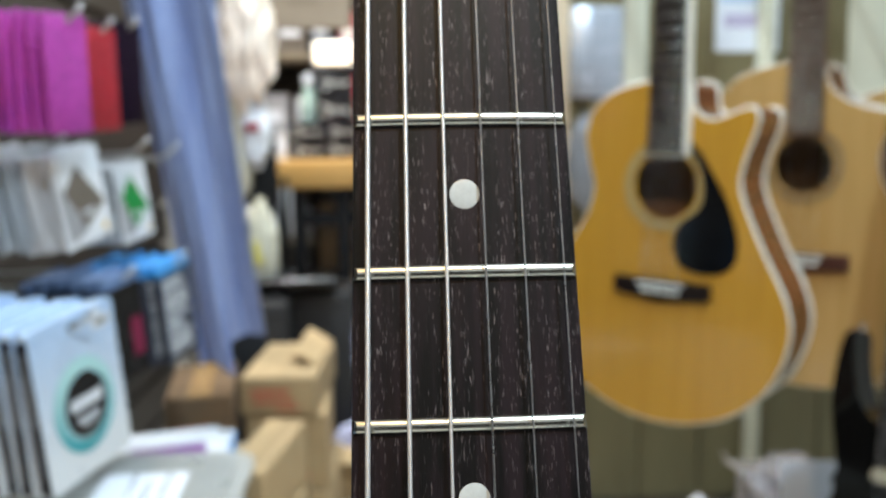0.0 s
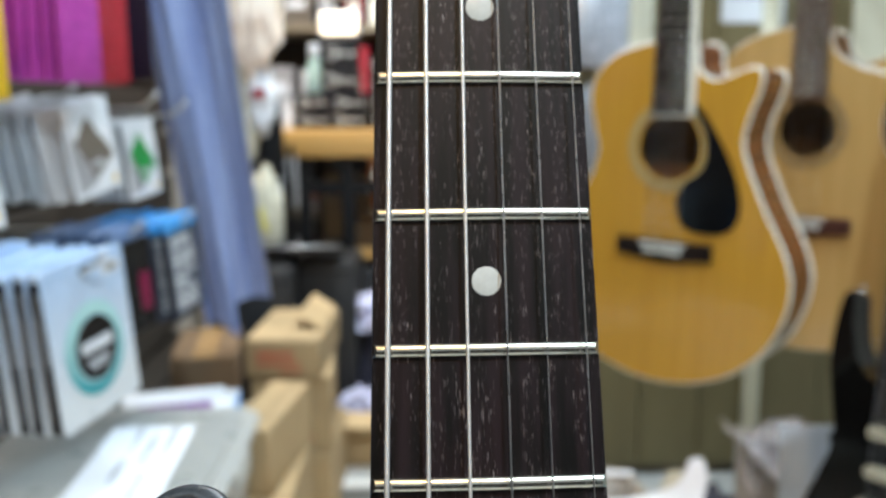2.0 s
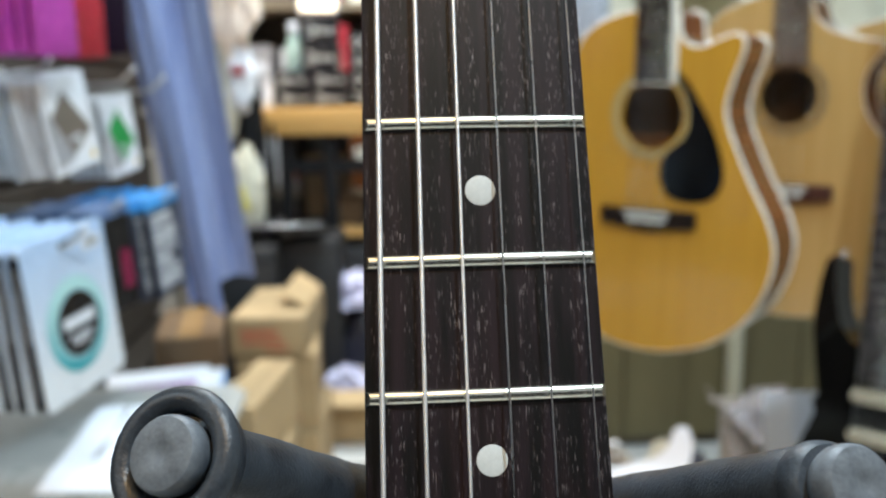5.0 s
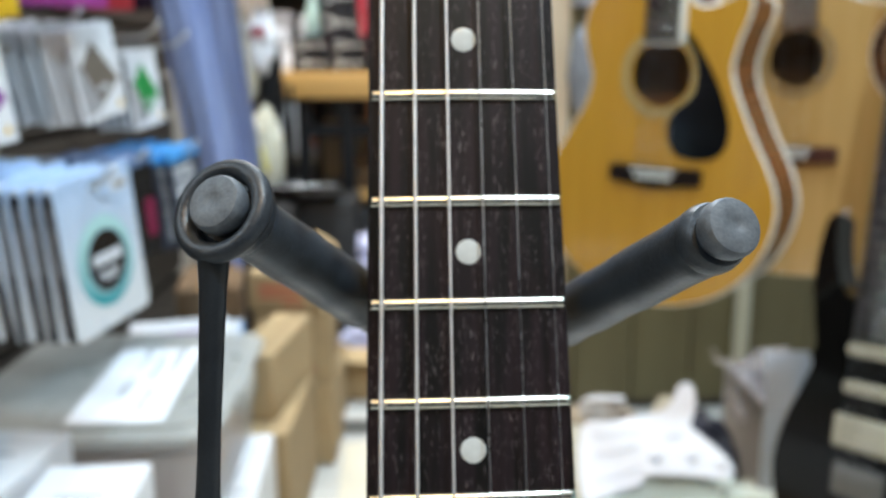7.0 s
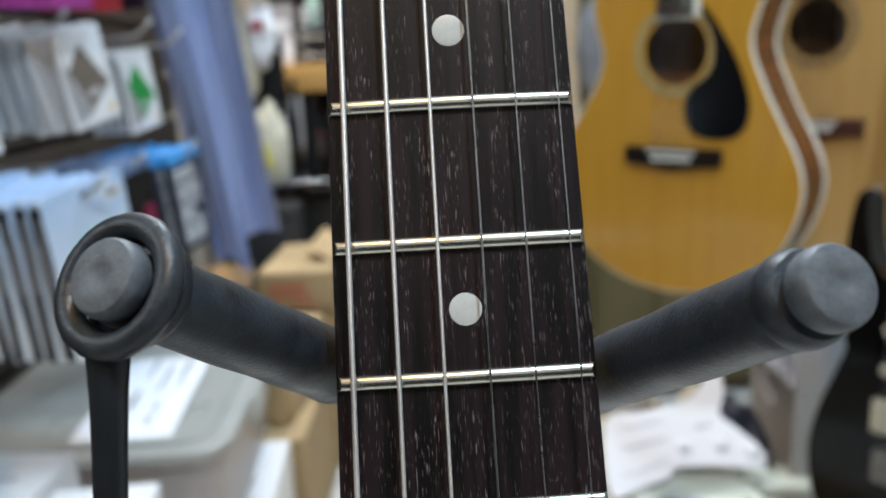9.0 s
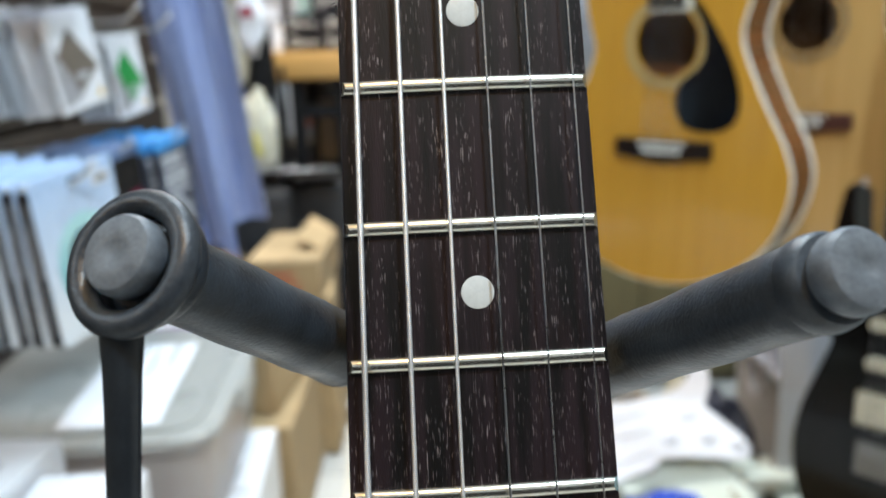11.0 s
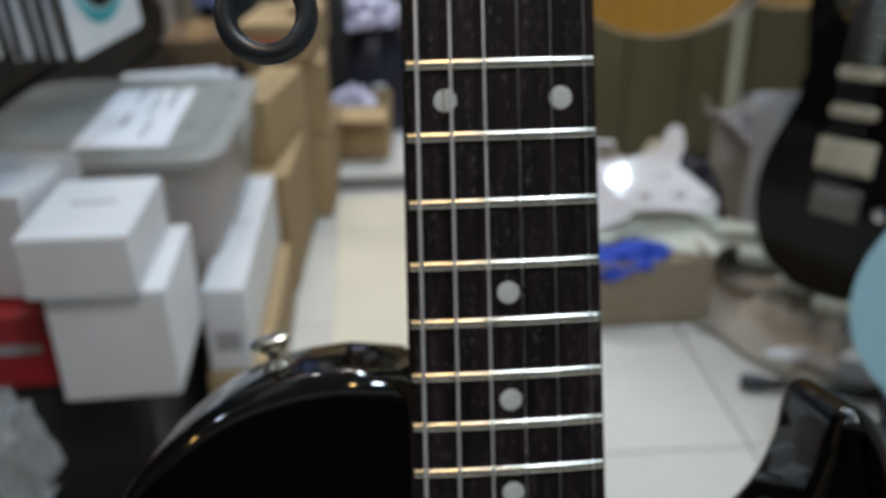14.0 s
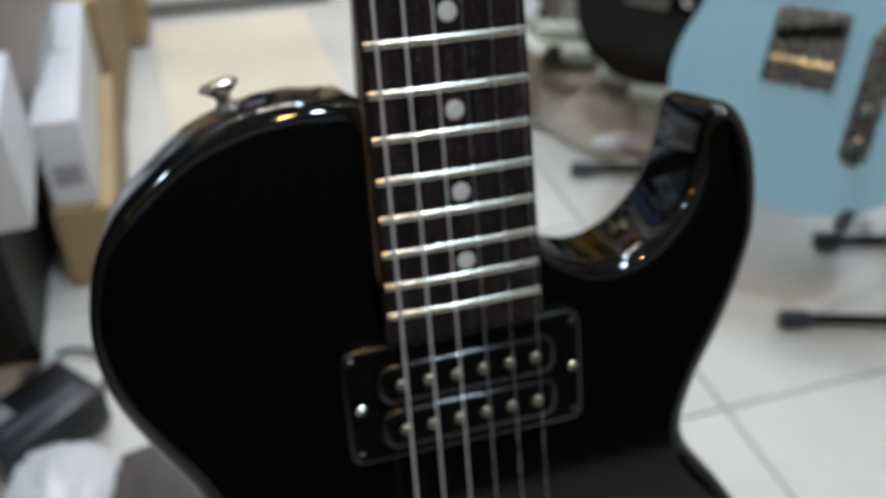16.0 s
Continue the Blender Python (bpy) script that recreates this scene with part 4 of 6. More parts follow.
# ---------------------------------------------------------------- pale blue electric on its stand
M_SONIC = mat("pale_blue_lacquer", (0.355, 0.575, 0.665), (0.32, 0.535, 0.625), rough=0.2, rough_var=0.05, coat=0.3, scale=6, fine=500, bump=0.015)
TL_O = (0.6002, 0.4191, 0.357)
TQ = frame_of(TL_O, (0.75, -0.62, -0.03), (0.25, 0.25, 0.93))
tele = thing("electric_guitar", TQ, "pale blue single-cutaway electric guitar with metal bridge and control plates", "guitar")
TOUT = [(0.01, -0.189), (0.07, -0.185), (0.128, -0.160), (0.160, -0.110), (0.166, -0.055), (0.150, 0.005), (0.130, 0.055), (0.124, 0.105), (0.130, 0.155), (0.128, 0.190), (0.110, 0.198), (0.088, 0.180), (0.066, 0.165), (0.042, 0.170), (0.030, 0.190),
        (-0.028, 0.215), (-0.070, 0.213), (-0.104, 0.190), (-0.118, 0.150), (-0.112, 0.095), (-0.122, 0.040), (-0.140, -0.015), (-0.142, -0.065), (-0.122, -0.115), (-0.082, -0.150), (-0.035, -0.178)]
part("body", add_prism(B(), smooth_loop(TOUT, 4)[::-1], -0.045, 0.0, 0.004, 3, True), M_SONIC, tele, "glossy pale blue slab body")
pl = part("bridge_plate", add_prism(B(), rounded(0.080, 0.088, 0.002, 2), 0.0, 0.002, 0.0005, 1), M_SATIN, tele, "satin steel bridge plate")
part("bridge_wall", add_box(B(), (-0.0392, 0, 0.006), (0.0016, 0.086, 0.010)), M_CHROME, pl)
part("bridge_wall", add_box(B(), (0.0392, 0, 0.006), (0.0016, 0.086, 0.010)), M_CHROME, pl)
part("bridge_pickup", add_prism(B(), [(-0.036, 0.018), (0.03, 0.034), (0.036, 0.030), (0.036, 0.018), (-0.03, 0.004), (-0.036, 0.008)][::-1], 0.002, 0.006, 0.001, 1), M_BLACKPL, pl)
for k in range(3):
    part("saddle", add_cyl(B(), (-0.036 + 0.024 * k, -0.016, 0.006), (-0.013 + 0.024 * k, -0.016, 0.006), 0.004, seg=12, bevel=0.0006), mat("brass", (0.72, 0.55, 0.28), rough=0.3, metal=1.0) if k == 0 else bpy.data.materials["brass"], pl)
ctl = part("control_plate", add_prism(B(), rounded(0.032, 0.160, 0.0155, 5, 0.082, -0.040), 0.0, 0.0016, 0.0005, 1), M_SATIN, tele, "satin steel control plate")
for y in (-0.098, -0.058):
    part("knob", add_lathe(B(), [(0, 0.017), (0.007, 0.017), (0.008, 0.015), (0.0085, 0.0016)], Matrix.Translation((0.082, y, 0)), 24), M_CHROME, ctl)
part("switch", add_tube(B(), [(0.082, 0.005, 0.0016), (0.082, 0.008, 0.014)], [0.002, 0.0035], 10), M_BLACKPL, ctl)
part("neck", add_prism(B(), [(-0.028, 0.115), (0.028, 0.115), (0.0215, 0.60), (-0.0215, 0.60)], -0.018, 0.006, 0.004, 2, True), M_MAPLE, tele)
part("headstock", add_prism(B(), [(-0.021, 0.60), (-0.03, 0.65), (-0.02, 0.78), (0.01, 0.79), (0.034, 0.72), (0.024, 0.60)][::-1], -0.012, 0.002, 0.002, 2), M_MAPLE, tele)
for k in range(6):
    part("string", add_tube(B(), [(-0.026 + 0.0104 * k, -0.036, 0.006), (-0.026 + 0.0104 * k, -0.016, 0.0108), (-0.0178 + 0.0071 * k, 0.604, 0.0095)], 0.0006 - 0.00006 * k, 6), M_STEEL, tele)


def floor_stand(m, hold, top, label, feet, cx=0.0, cy=0.0, bars=()):
    """A tripod with a cradle for the body and a rest for the neck; m: at the floor, facing -y."""
    s = thing("guitar_stand", m, label, "guitar stand", "floor stands")
    part("post", add_tube(B(), [(0, 0.06, hold * 0.55), (0, 0.10, top)], 0.008, 12), M_BLACKMETAL, s)
    for bar in bars:
        pts = [m.inverted() @ Vector(p) for p in bar]
        leg = part("leg", add_tube(B(), smooth_loop([(0, 0.06, hold * 0.62)] + pts, 4, False), 0.008, 12), M_BLACKMETAL, s)
        u = (pts[-1] - pts[-2]).normalized()
        part("foot", add_cyl(B(), pts[-1] - u * 0.03, pts[-1] + u * 0.008, 0.0115, bevel=0.002), M_RUBBER, leg)
    for x, y in feet:
        leg = part("leg", add_tube(B(), smooth_loop([(0, 0.06, hold * 0.62), (x * 0.45, y * 0.45 + 0.03, hold * 0.45), (x, y, 0.012)], 4, False), 0.008, 12), M_BLACKMETAL, s)
        part("foot", add_cyl(B(), (x * 0.9, y * 0.9, 0.0125), (x * 1.15, y * 1.15, 0.0115), 0.0115, bevel=0.002), M_RUBBER, leg)
    for v in (-1, 1):
        part("cradle_arm", add_tube(B(), smooth_loop([(0, 0.06, hold * 0.6), (cx * 0.5 + v * 0.05, cy * 0.5 + 0.03, hold - 0.03), (cx + v * 0.075, cy - 0.02, hold - 0.016), (cx + v * 0.075, cy - 0.045, hold - 0.010), (cx + v * 0.075, cy - 0.055, hold + 0.016)], 4, False), 0.0075, 12), M_RUBBER, s)
    return s


floor_stand(pose(0.78, 0.42, 0.004, 0, 0, -40), 0.175, 0.40, "black tripod stand carrying the pale blue guitar", ((-0.04, 0.24),), -0.12, -0.13,
            (((0.89, 0.37, 0.045), (0.83, 0.268, 0.0165), (0.75, 0.288, 0.0165), (0.610, 0.333, 0.0165)), ((0.93, 0.45, 0.05), (0.89, 0.443, 0.0165), (0.765, 0.472, 0.0165))))
floor_stand(pose(0.690, 0.870, 0.004, 0, 0, -60), 0.15, 0.50, "black tripod stand carrying the black guitar", ((0.20, -0.16), (0.0, 0.24)), 0.0, 0.0, (((0.76, 0.78, 0.05), (0.72, 0.705, 0.0165), (0.60, 0.735, 0.0165), (0.502, 0.762, 0.0165)),))

# ---------------------------------------------------------------- packs of strings on hooks
M_MAGENTA = mat("magenta_film", (0.58, 0.075, 0.47), (0.30, 0.028, 0.25), rough=0.35, scale=110, fine=380, bump=0.8, dist=0.004, rand=0.1)
M_YELLOW = mat("yellow_film", (0.78, 0.50, 0.02), (0.65, 0.40, 0.015), rough=0.35, scale=110, fine=380, bump=0.8, dist=0.004, rand=0.1)
M_RED = mat("red_film", (0.52, 0.025, 0.045), (0.20, 0.008, 0.02), rough=0.35, scale=110, fine=380, bump=0.8, dist=0.004, rand=0.1)
M_PLUM = mat("dark_plum_film", (0.012, 0.004, 0.016), (0.006, 0.0025, 0.008), rough=0.6, spec=0.1, scale=90, fine=600, bump=0.4, dist=0.002, rand=0.1)
M_WCARD = mat("white_glossy_card", (0.80, 0.82, 0.85), (0.72, 0.74, 0.78), rough=0.3, scale=20, fine=200, bump=0.05, rand=0.06)
# grey of the pack sleeves, darkened to put in the shade between packs
M_SHADECARD = mat("grey_gap_shade_card", (0.13, 0.125, 0.12), (0.07, 0.068, 0.068), rough=0.4, scale=40, bump=0.05, rand=0.3)
M_GREYPRINT = mat("grey_print", (0.36, 0.36, 0.38), (0.30, 0.30, 0.32), rough=0.35, scale=60, bump=0)
M_TAUPE = mat("taupe_print", (0.17, 0.145, 0.12), (0.13, 0.11, 0.09), rough=0.35, scale=60, bump=0)
M_GREEN = mat("green_print", (0.02, 0.30, 0.07), (0.015, 0.23, 0.05), rough=0.35, scale=60, bump=0)
M_PURPLE = mat("purple_print", (0.22, 0.03, 0.30), (0.17, 0.02, 0.24), rough=0.35, scale=60, bump=0)
M_ICE = mat("ice_blue_card", (0.56, 0.68, 0.82), (0.48, 0.60, 0.76), rough=0.28, scale=9, fine=120, bump=0.04, rand=0.04)
M_ICEFACE = graded("ice_blue_print", (0.72, 0.76, 0.80), (0.40, 0.55, 0.78), -0.06, 0.09, 0.28)
M_TEALRING = graded("teal_ring_print", (0.03, 0.34, 0.40), (0.42, 0.68, 0.68), -0.058, 0.024, 0.3)
M_PALETEAL = mat("pale_teal_print", (0.42, 0.66, 0.70), (0.36, 0.60, 0.64), rough=0.3, scale=30, bump=0)
M_SKY = mat("sky_blue_card", (0.06, 0.32, 0.72), (0.045, 0.26, 0.62), rough=0.3, scale=20, bump=0.03, rand=0.06)
M_NAVY = mat("navy_card", (0.035, 0.045, 0.075), (0.022, 0.03, 0.05), rough=0.3, scale=20, bump=0.03)
M_BLACKCARD = mat("black_card", (0.014, 0.014, 0.017), (0.009, 0.009, 0.011), rough=0.25, scale=30, bump=0.05)
M_SILVER = mat("silver_edge", (0.62, 0.63, 0.65), (0.5, 0.51, 0.53), rough=0.3, metal=0.6, scale=40, bump=0)
M_DULLBLUE = mat("slate_blue_card", (0.13, 0.20, 0.36), (0.10, 0.16, 0.30), rough=0.35, scale=20, bump=0.03)
M_WINE = mat("wine_print", (0.22, 0.015, 0.06), (0.16, 0.01, 0.045), rough=0.3, scale=30, bump=0)
M_BARS = mat("pale_print", (0.72, 0.75, 0.80), (0.64, 0.67, 0.72), rough=0.4, bump=0)
M_HOOK = mat("zinc_wire", (0.62, 0.62, 0.60), (0.5, 0.5, 0.48), rough=0.3, metal=0.9, scale=80, bump=0)


def pack_pose(c, psi, tilt):
    p = radians(psi)
    return frame_of(c, (math.sin(p), math.cos(p), 0), (0, 0, 1)) @ pose(0, 0, 0, 0, 0, tilt)


def plate(pts, z, h=0.0005):
    return add_prism(B(), pts, z, z + h)


def film_pack(w, h, material, label):
    """A flat film sachet with a crimped header."""
    g = thing("string_pack", Matrix(), label, "string pack")
    part("sachet", add_box(B(), (0, 0, 0), (w, h, 0.007), 0.0028, 2), material, g)
    part("header", add_box(B(), (0, h / 2 - 0.004, 0), (w * 0.98, 0.016, 0.0075), 0.001, 1), material, g)
    for k in range(9):
        part("print_line", add_box(B(), (0, h * (0.34 - 0.085 * k), 0.0036), (w * (0.62 if k % 3 else 0.8), 0.0035, 0.0008), 0.0003, 1), material, g)
    return g


def diamond_pack(w, h, tint, label):
    """A white card box with a printed diamond and a grey wedge."""
    g = thing("string_pack", Matrix(), label, "string pack")
    part("box", add_box(B(), (0, 0, -0.0030), (w - 0.003, h - 0.004, 0.0050), 0.0008, 1), M_SHADECARD, g, "dark grey sleeve, coloured also for the shaded gap between packs")
    part("front", add_box(B(), (0, 0, 0.0010), (w, h, 0.0034), 0.0006, 1), M_WCARD, g, "glossy white printed front")
    z = 0.0028
    part("diamond", plate([(-0.002 * w / 0.083, -0.040), (0.036 * w / 0.083, -0.014), (-0.001, 0.042), (-0.028 * w / 0.083, 0.012)], z), tint, g)
    part("wedge", plate([(-w * 0.46, h * 0.40), (-w * 0.40, -h * 0.44), (0.0, -h * 0.36), (-w * 0.30, 0.0)][::-1], z), M_GREYPRINT, g)
    part("caption", outline_bars(B(), [(0.006, -0.018, 0.022, 0.003), (0.006, -0.0235, 0.018, 0.002)], z + 0.0007), M_BARS, g)
    part("seal", plate([(w * 0.30, -h * 0.42), (w * 0.42, -h * 0.42), (w * 0.36, -h * 0.33)], z), M_YELLOW, g)
    return g


def ring_pack(label):
    """A black box with an ice-blue face, a teal ring and a dark disc of writing."""
    g = thing("string_pack", Matrix(), label, "string pack")
    part("box", add_box(B(), (0, -0.004, -0.0083), (0.1305, 0.172, 0.0148), 0.0015, 1), M_BLACKCARD, g, "black card box")
    part("cap", add_box(B(), (0, 0.0845, -0.0080), (0.129, 0.009, 0.0145), 0.002, 1), M_ICE, g)
    part("face", add_prism(B(), rounded(0.132, 0.184, 0.008, 3), -0.0005, 0.0012, 0.0005, 1), M_ICEFACE, g, "ice-blue printed face fading to white")
    part("edge", add_box(B(), (-0.0657, 0.030, -0.0062), (0.0012, 0.080, 0.0032)), M_SILVER, g)
    part("edge", add_box(B(), (-0.0657, -0.016, -0.0118), (0.0012, 0.120, 0.0022)), M_GREYPRINT, g)
    cy = -0.012
    part("pale_ring", plate(disc(0.0485, 40, 0, cy, 0.0545), 0.0013, 0.0003), M_PALETEAL, g)
    part("ring", plate(disc(0.0465, 40, -0.001, cy - 0.002, 0.0520), 0.0017, 0.0003), M_TEALRING, g)
    part("inner_ring", plate(disc(0.0375, 36, 0.001, cy, 0.0410), 0.0021, 0.0003), M_PALETEAL, g)
    part("disc", plate(disc(0.0338, 36, 0.001, cy, 0.0372), 0.0025, 0.0003), M_BLACKCARD, g)
    part("caption", outline_bars(B(), [(0.001, cy + 0.004, 0.050, 0.013), (0.001, cy - 0.014, 0.036, 0.004), (0.001, cy - 0.021, 0.026, 0.003)], 0.0031), M_BARS, g, "pale lettering that cannot be read")
    part("badge", plate(rounded(0.030, 0.014, 0.005, 3, 0.042, 0.070), 0.0013, 0.0004), M_WCARD, g)
    part("badge_bar", plate(rounded(0.020, 0.005, 0.002, 2, 0.042, 0.070), 0.0018, 0.0004), M_INK, g)
    part("slot", plate(rounded(0.018, 0.006, 0.003, 3, 0.0, 0.078), 0.0013, 0.0004), M_BLACKCARD, g)
    return g


def wine_pack(label):
    """A black card with a wine-red panel and a dull blue head."""
    g = thing("string_pack", Matrix(), label, "string pack")
    part("card", add_box(B(), (0, -0.008, 0), (0.084, 0.146, 0.010), 0.001, 1), M_BLACKCARD, g)
    part("head", add_box(B(), (0, 0.073, 0), (0.086, 0.020, 0.012), 0.002, 1), M_DULLBLUE, g, "dull slate-blue header")
    part("panel", plate(rounded(0.024, 0.06, 0.004, 3, 0.022, -0.02), 0.0052), M_WINE, g)
    part("stripe", add_box(B(), (-0.0425, -0.008, 0.001), (0.0012, 0.13, 0.004)), M_SILVER, g)
    return g


def listing_pack(label):
    """A dark card with a sky-blue head and many pale lines of print."""
    g = thing("string_pack", Matrix(), label, "string pack")
    part("card", add_box(B(), (0, -0.008, 0), (0.086, 0.148, 0.010), 0.001, 1), M_NAVY, g)
    part("head", add_box(B(), (0, 0.074, 0), (0.088, 0.022, 0.012), 0.002, 1), M_SKY, g, "bright sky-blue header")
    rows = []
    rnd = random.Random(5)
    for k in range(11):
        w = rnd.uniform(0.035, 0.068)
        rows.append((-0.036 + w / 2, 0.050 - 0.0115 * k, w, 0.0042 if k % 3 else 0.007))
    part("print", outline_bars(B(), rows, 0.0053), M_BARS, g)
    return g


def stack(g, c, psi, tilt, n, gap, group, seed=1, drift=0.0):
    """Hang n alike packs behind one another along the hook."""
    rnd = random.Random(seed)
    g["group"] = group
    g.matrix_basis = pack_pose(c, psi, tilt)
    for k in range(1, n):
        copy_thing(g, pack_pose((c[0] - gap * k + rnd.uniform(-0.0015, 0.0015), c[1] + drift * k + rnd.uniform(-0.003, 0.003), c[2] + rnd.uniform(-0.004, 0.003)), psi + rnd.uniform(-3, 3), tilt + rnd.uniform(-2.5, 2.5)))


def hook(y, z, tip, rise=0.018):
    g = thing("display_hook", pose(-0.69, y, z), "zinc wire display hook on the slatted panel", "hook", "display hooks")
    L = tip + 0.69
    part("wire", add_tube(B(), [(0, 0, -0.012), (L - 0.028, 0, -0.003), (L - 0.020, 0, 0.0), (L - 0.016, 0, 0.003), (L, 0, rise)], 0.0029, 10), M_HOOK, g)
    part("price_clip", add_box(B(), (L - 0.001, 0, rise - 0.001), (0.004, 0.009, 0.009), 0.001, 1, None), M_BARS, g, "small clear end stop")
    part("plate", add_box(B(), (-0.002, 0.004, 0.008), (0.005, 0.05, 0.045), 0.001, 1), M_HOOK, g)


stack(film_pack(0.072, 0.134, M_MAGENTA, "magenta film string pack hanging on a wire hook"), (-0.396, 0.848, 1.000), 20, 1, 6, 0.016, "magenta packs", 1)
stack(film_pack(0.072, 0.134, M_YELLOW, "yellow film string pack hanging on a wire hook"), (-0.424, 0.650, 0.976), 20, 1, 4, 0.016, "yellow packs", 2)
stack(film_pack(0.064, 0.130, M_RED, "red film string pack hanging on a wire hook"), (-0.398, 0.975, 1.002), 20, 1, 5, 0.016, "red packs", 3)
stack(film_pack(0.062, 0.140, M_PLUM, "dark plum film string pack hanging on a wire hook"), (-0.402, 1.108, 1.018), 20, 0, 4, 0.016, "dark plum packs", 4)
stack(diamond_pack(0.088, 0.121, M_TAUPE, "white card string pack with a taupe diamond"), (-0.415, 0.919, 0.853), 22, 12, 12, 0.0118, "white packs with taupe diamond", 5)
stack(diamond_pack(0.076, 0.122, M_GREEN, "white card string pack with a green diamond"), (-0.425, 1.168, 0.828), 22, 9, 5, 0.0135, "white packs with green diamond", 6)
stack(diamond_pack(0.083, 0.120, M_PURPLE, "white card string pack with a purple diamond"), (-0.444, 0.640, 0.836), 22, 8, 5, 0.0135, "white packs with purple diamond", 7)
stack(ring_pack("ice-blue string pack with a teal ring on black card"), (-0.359, 0.729, 0.652), 20, 7, 10, 0.0185, "ice-blue packs", 8, 0.0038)
stack(listing_pack("dark string pack with sky-blue head and pale print"), (-0.374, 1.199, 0.650), 20, 9, 6, 0.022, "sky-blue packs", 9)
stack(wine_pack("black string pack with wine-red panel and slate head"), (-0.420, 1.075, 0.648), 20, 7, 6, 0.022, "wine-red packs", 10, 0.003)
g = thing("string_pack", pack_pose((-0.432, 0.470, 0.622), 24, 4), "bright sky-blue card string pack beside the ice-blue ones", "string pack")
part("card", add_box(B(), (0, 0, 0), (0.09, 0.15, 0.011), 0.0015, 1), M_SKY, g)
part("print", outline_bars(B(), [(0, 0.03, 0.06, 0.012), (0, 0.0, 0.05, 0.005), (0, -0.015, 0.055, 0.005)], 0.0058), M_BARS, g)
for y, z, tip in ((0.85, 1.062, -0.375), (0.672, 1.060, -0.39), (0.978, 1.062, -0.38), (1.11, 1.08, -0.385), (0.905, 0.916, -0.424), (1.05, 0.908, -0.362), (1.165, 0.898, -0.350), (0.635, 0.890, -0.43), (0.715, 0.729, -0.335), (1.19, 0.724, -0.352), (1.07, 0.720, -0.40), (0.47, 0.690, -0.422), (0.98, 1.165, -0.36), (0.80, 1.165, -0.37)):
    hook(y, z, tip)

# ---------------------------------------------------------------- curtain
# slate-blue cloth; its vertical streaks put light and shade of folds into the colour
M_CLOTH = mat("slate_blue_lit_streaks", (0.27, 0.335, 0.54), (0.115, 0.16, 0.365), rough=0.65, stretch=(1, 0.3, 0.07), scale=26, fine=600, bump=0.12, spread=(0.38, 0.66), sheen=0.5)


def curtain():
    bm = B()
    nx, nz = 46, 34
    front = []
    for i in range(nx + 1):
        u = i / nx
        col = []
        for j in range(nz + 1):
            v = j / nz
            z0 = 0.478 + 0.012 * math.sin(u * 9) if u < 0.52 else 0.530 + 0.008 * u
            z = z0 + (2.02 - z0) * v
            s = min(1.0, (z - 0.5) / 0.75)
            x = -0.404 + (0.136 + 0.038 * s) * u - 0.115 * s + 0.03 * max(0.0, z - 1.25)
            y = 1.45 + (0.013 + 0.010 * (1 - v)) * math.sin(u * 9.5 + 1.6 * math.sin(v * 2.6) + 0.6) + 0.006 * math.sin(u * 21 + v * 7) + 0.003 * math.sin(u * 43 - v * 5) + 0.02 * (1 - v) * u
            col.append(bm.verts.new((x, y, z)))
        front.append(col)
    for i in range(nx):
        for j in range(nz):
            bm.faces.new((front[i][j], front[i + 1][j], front[i + 1][j + 1], front[i][j + 1]))
    ext = bmesh.ops.extrude_face_region(bm, geom=bm.faces[:])
    bmesh.ops.translate(bm, verts=[e for e in ext["geom"] if isinstance(e, bmesh.types.BMVert)], vec=(0, 0.0022, 0))
    return bm


cur = thing("curtain", pose(0, 0, 0), "slate-blue cloth curtain hanging in loose folds from a rail", "curtain")
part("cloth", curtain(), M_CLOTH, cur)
part("rail", add_tube(B(), [(X0, 1.45, 2.03), (0.0, 1.45, 2.03)], 0.010, 12), M_CHROME, cur)

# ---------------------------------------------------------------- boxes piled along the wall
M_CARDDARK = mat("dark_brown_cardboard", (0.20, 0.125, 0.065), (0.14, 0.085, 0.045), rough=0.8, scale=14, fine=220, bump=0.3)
M_TAPE = mat("packing_tape", (0.42, 0.26, 0.12), (0.38, 0.23, 0.10), rough=0.18, scale=20, bump=0.05)


def carton(c, s, rz, material, label, tape=True, mark=None, group="cardboard boxes"):
    """A closed box: body, four lid flaps with a seam, tape; c: the middle of its base."""
    g = thing("cardboard_box", pose(c[0], c[1], c[2], 0, 0, rz), label, "box", group)
    w, d, h = s
    part("body", add_box(B(), (0, 0, h / 2 - 0.001), (w, d, h - 0.002), 0.0025, 1), material, g)
    for v in (-1, 1):
        part("flap", add_box(B(), (v * (w / 4), 0, h), (w / 2 - 0.0012, d - 0.001, 0.003), 0.0012, 1), material, g)
    if tape:
        part("tape", add_box(B(), (0, 0, h + 0.0019), (0.045 if w > 0.1 else 0.02, d + 0.001, 0.0006)), M_TAPE, g)
    if mark:
        part("print", mark_bars(w, d, h), M_REDINK, g, "faded orange print")
    return g


def mark_bars(w, d, h):
    bm = B()
    for x, z, bw, bh in ((-0.10, 0.62, 0.50, 0.16), (-0.06, 0.38, 0.56, 0.12), (0.12, 0.18, 0.30, 0.08)):
        add_box(bm, (x * w, -d / 2 - 0.0004, z * h), (bw * w, 0.0008, bh * h))
    return bm


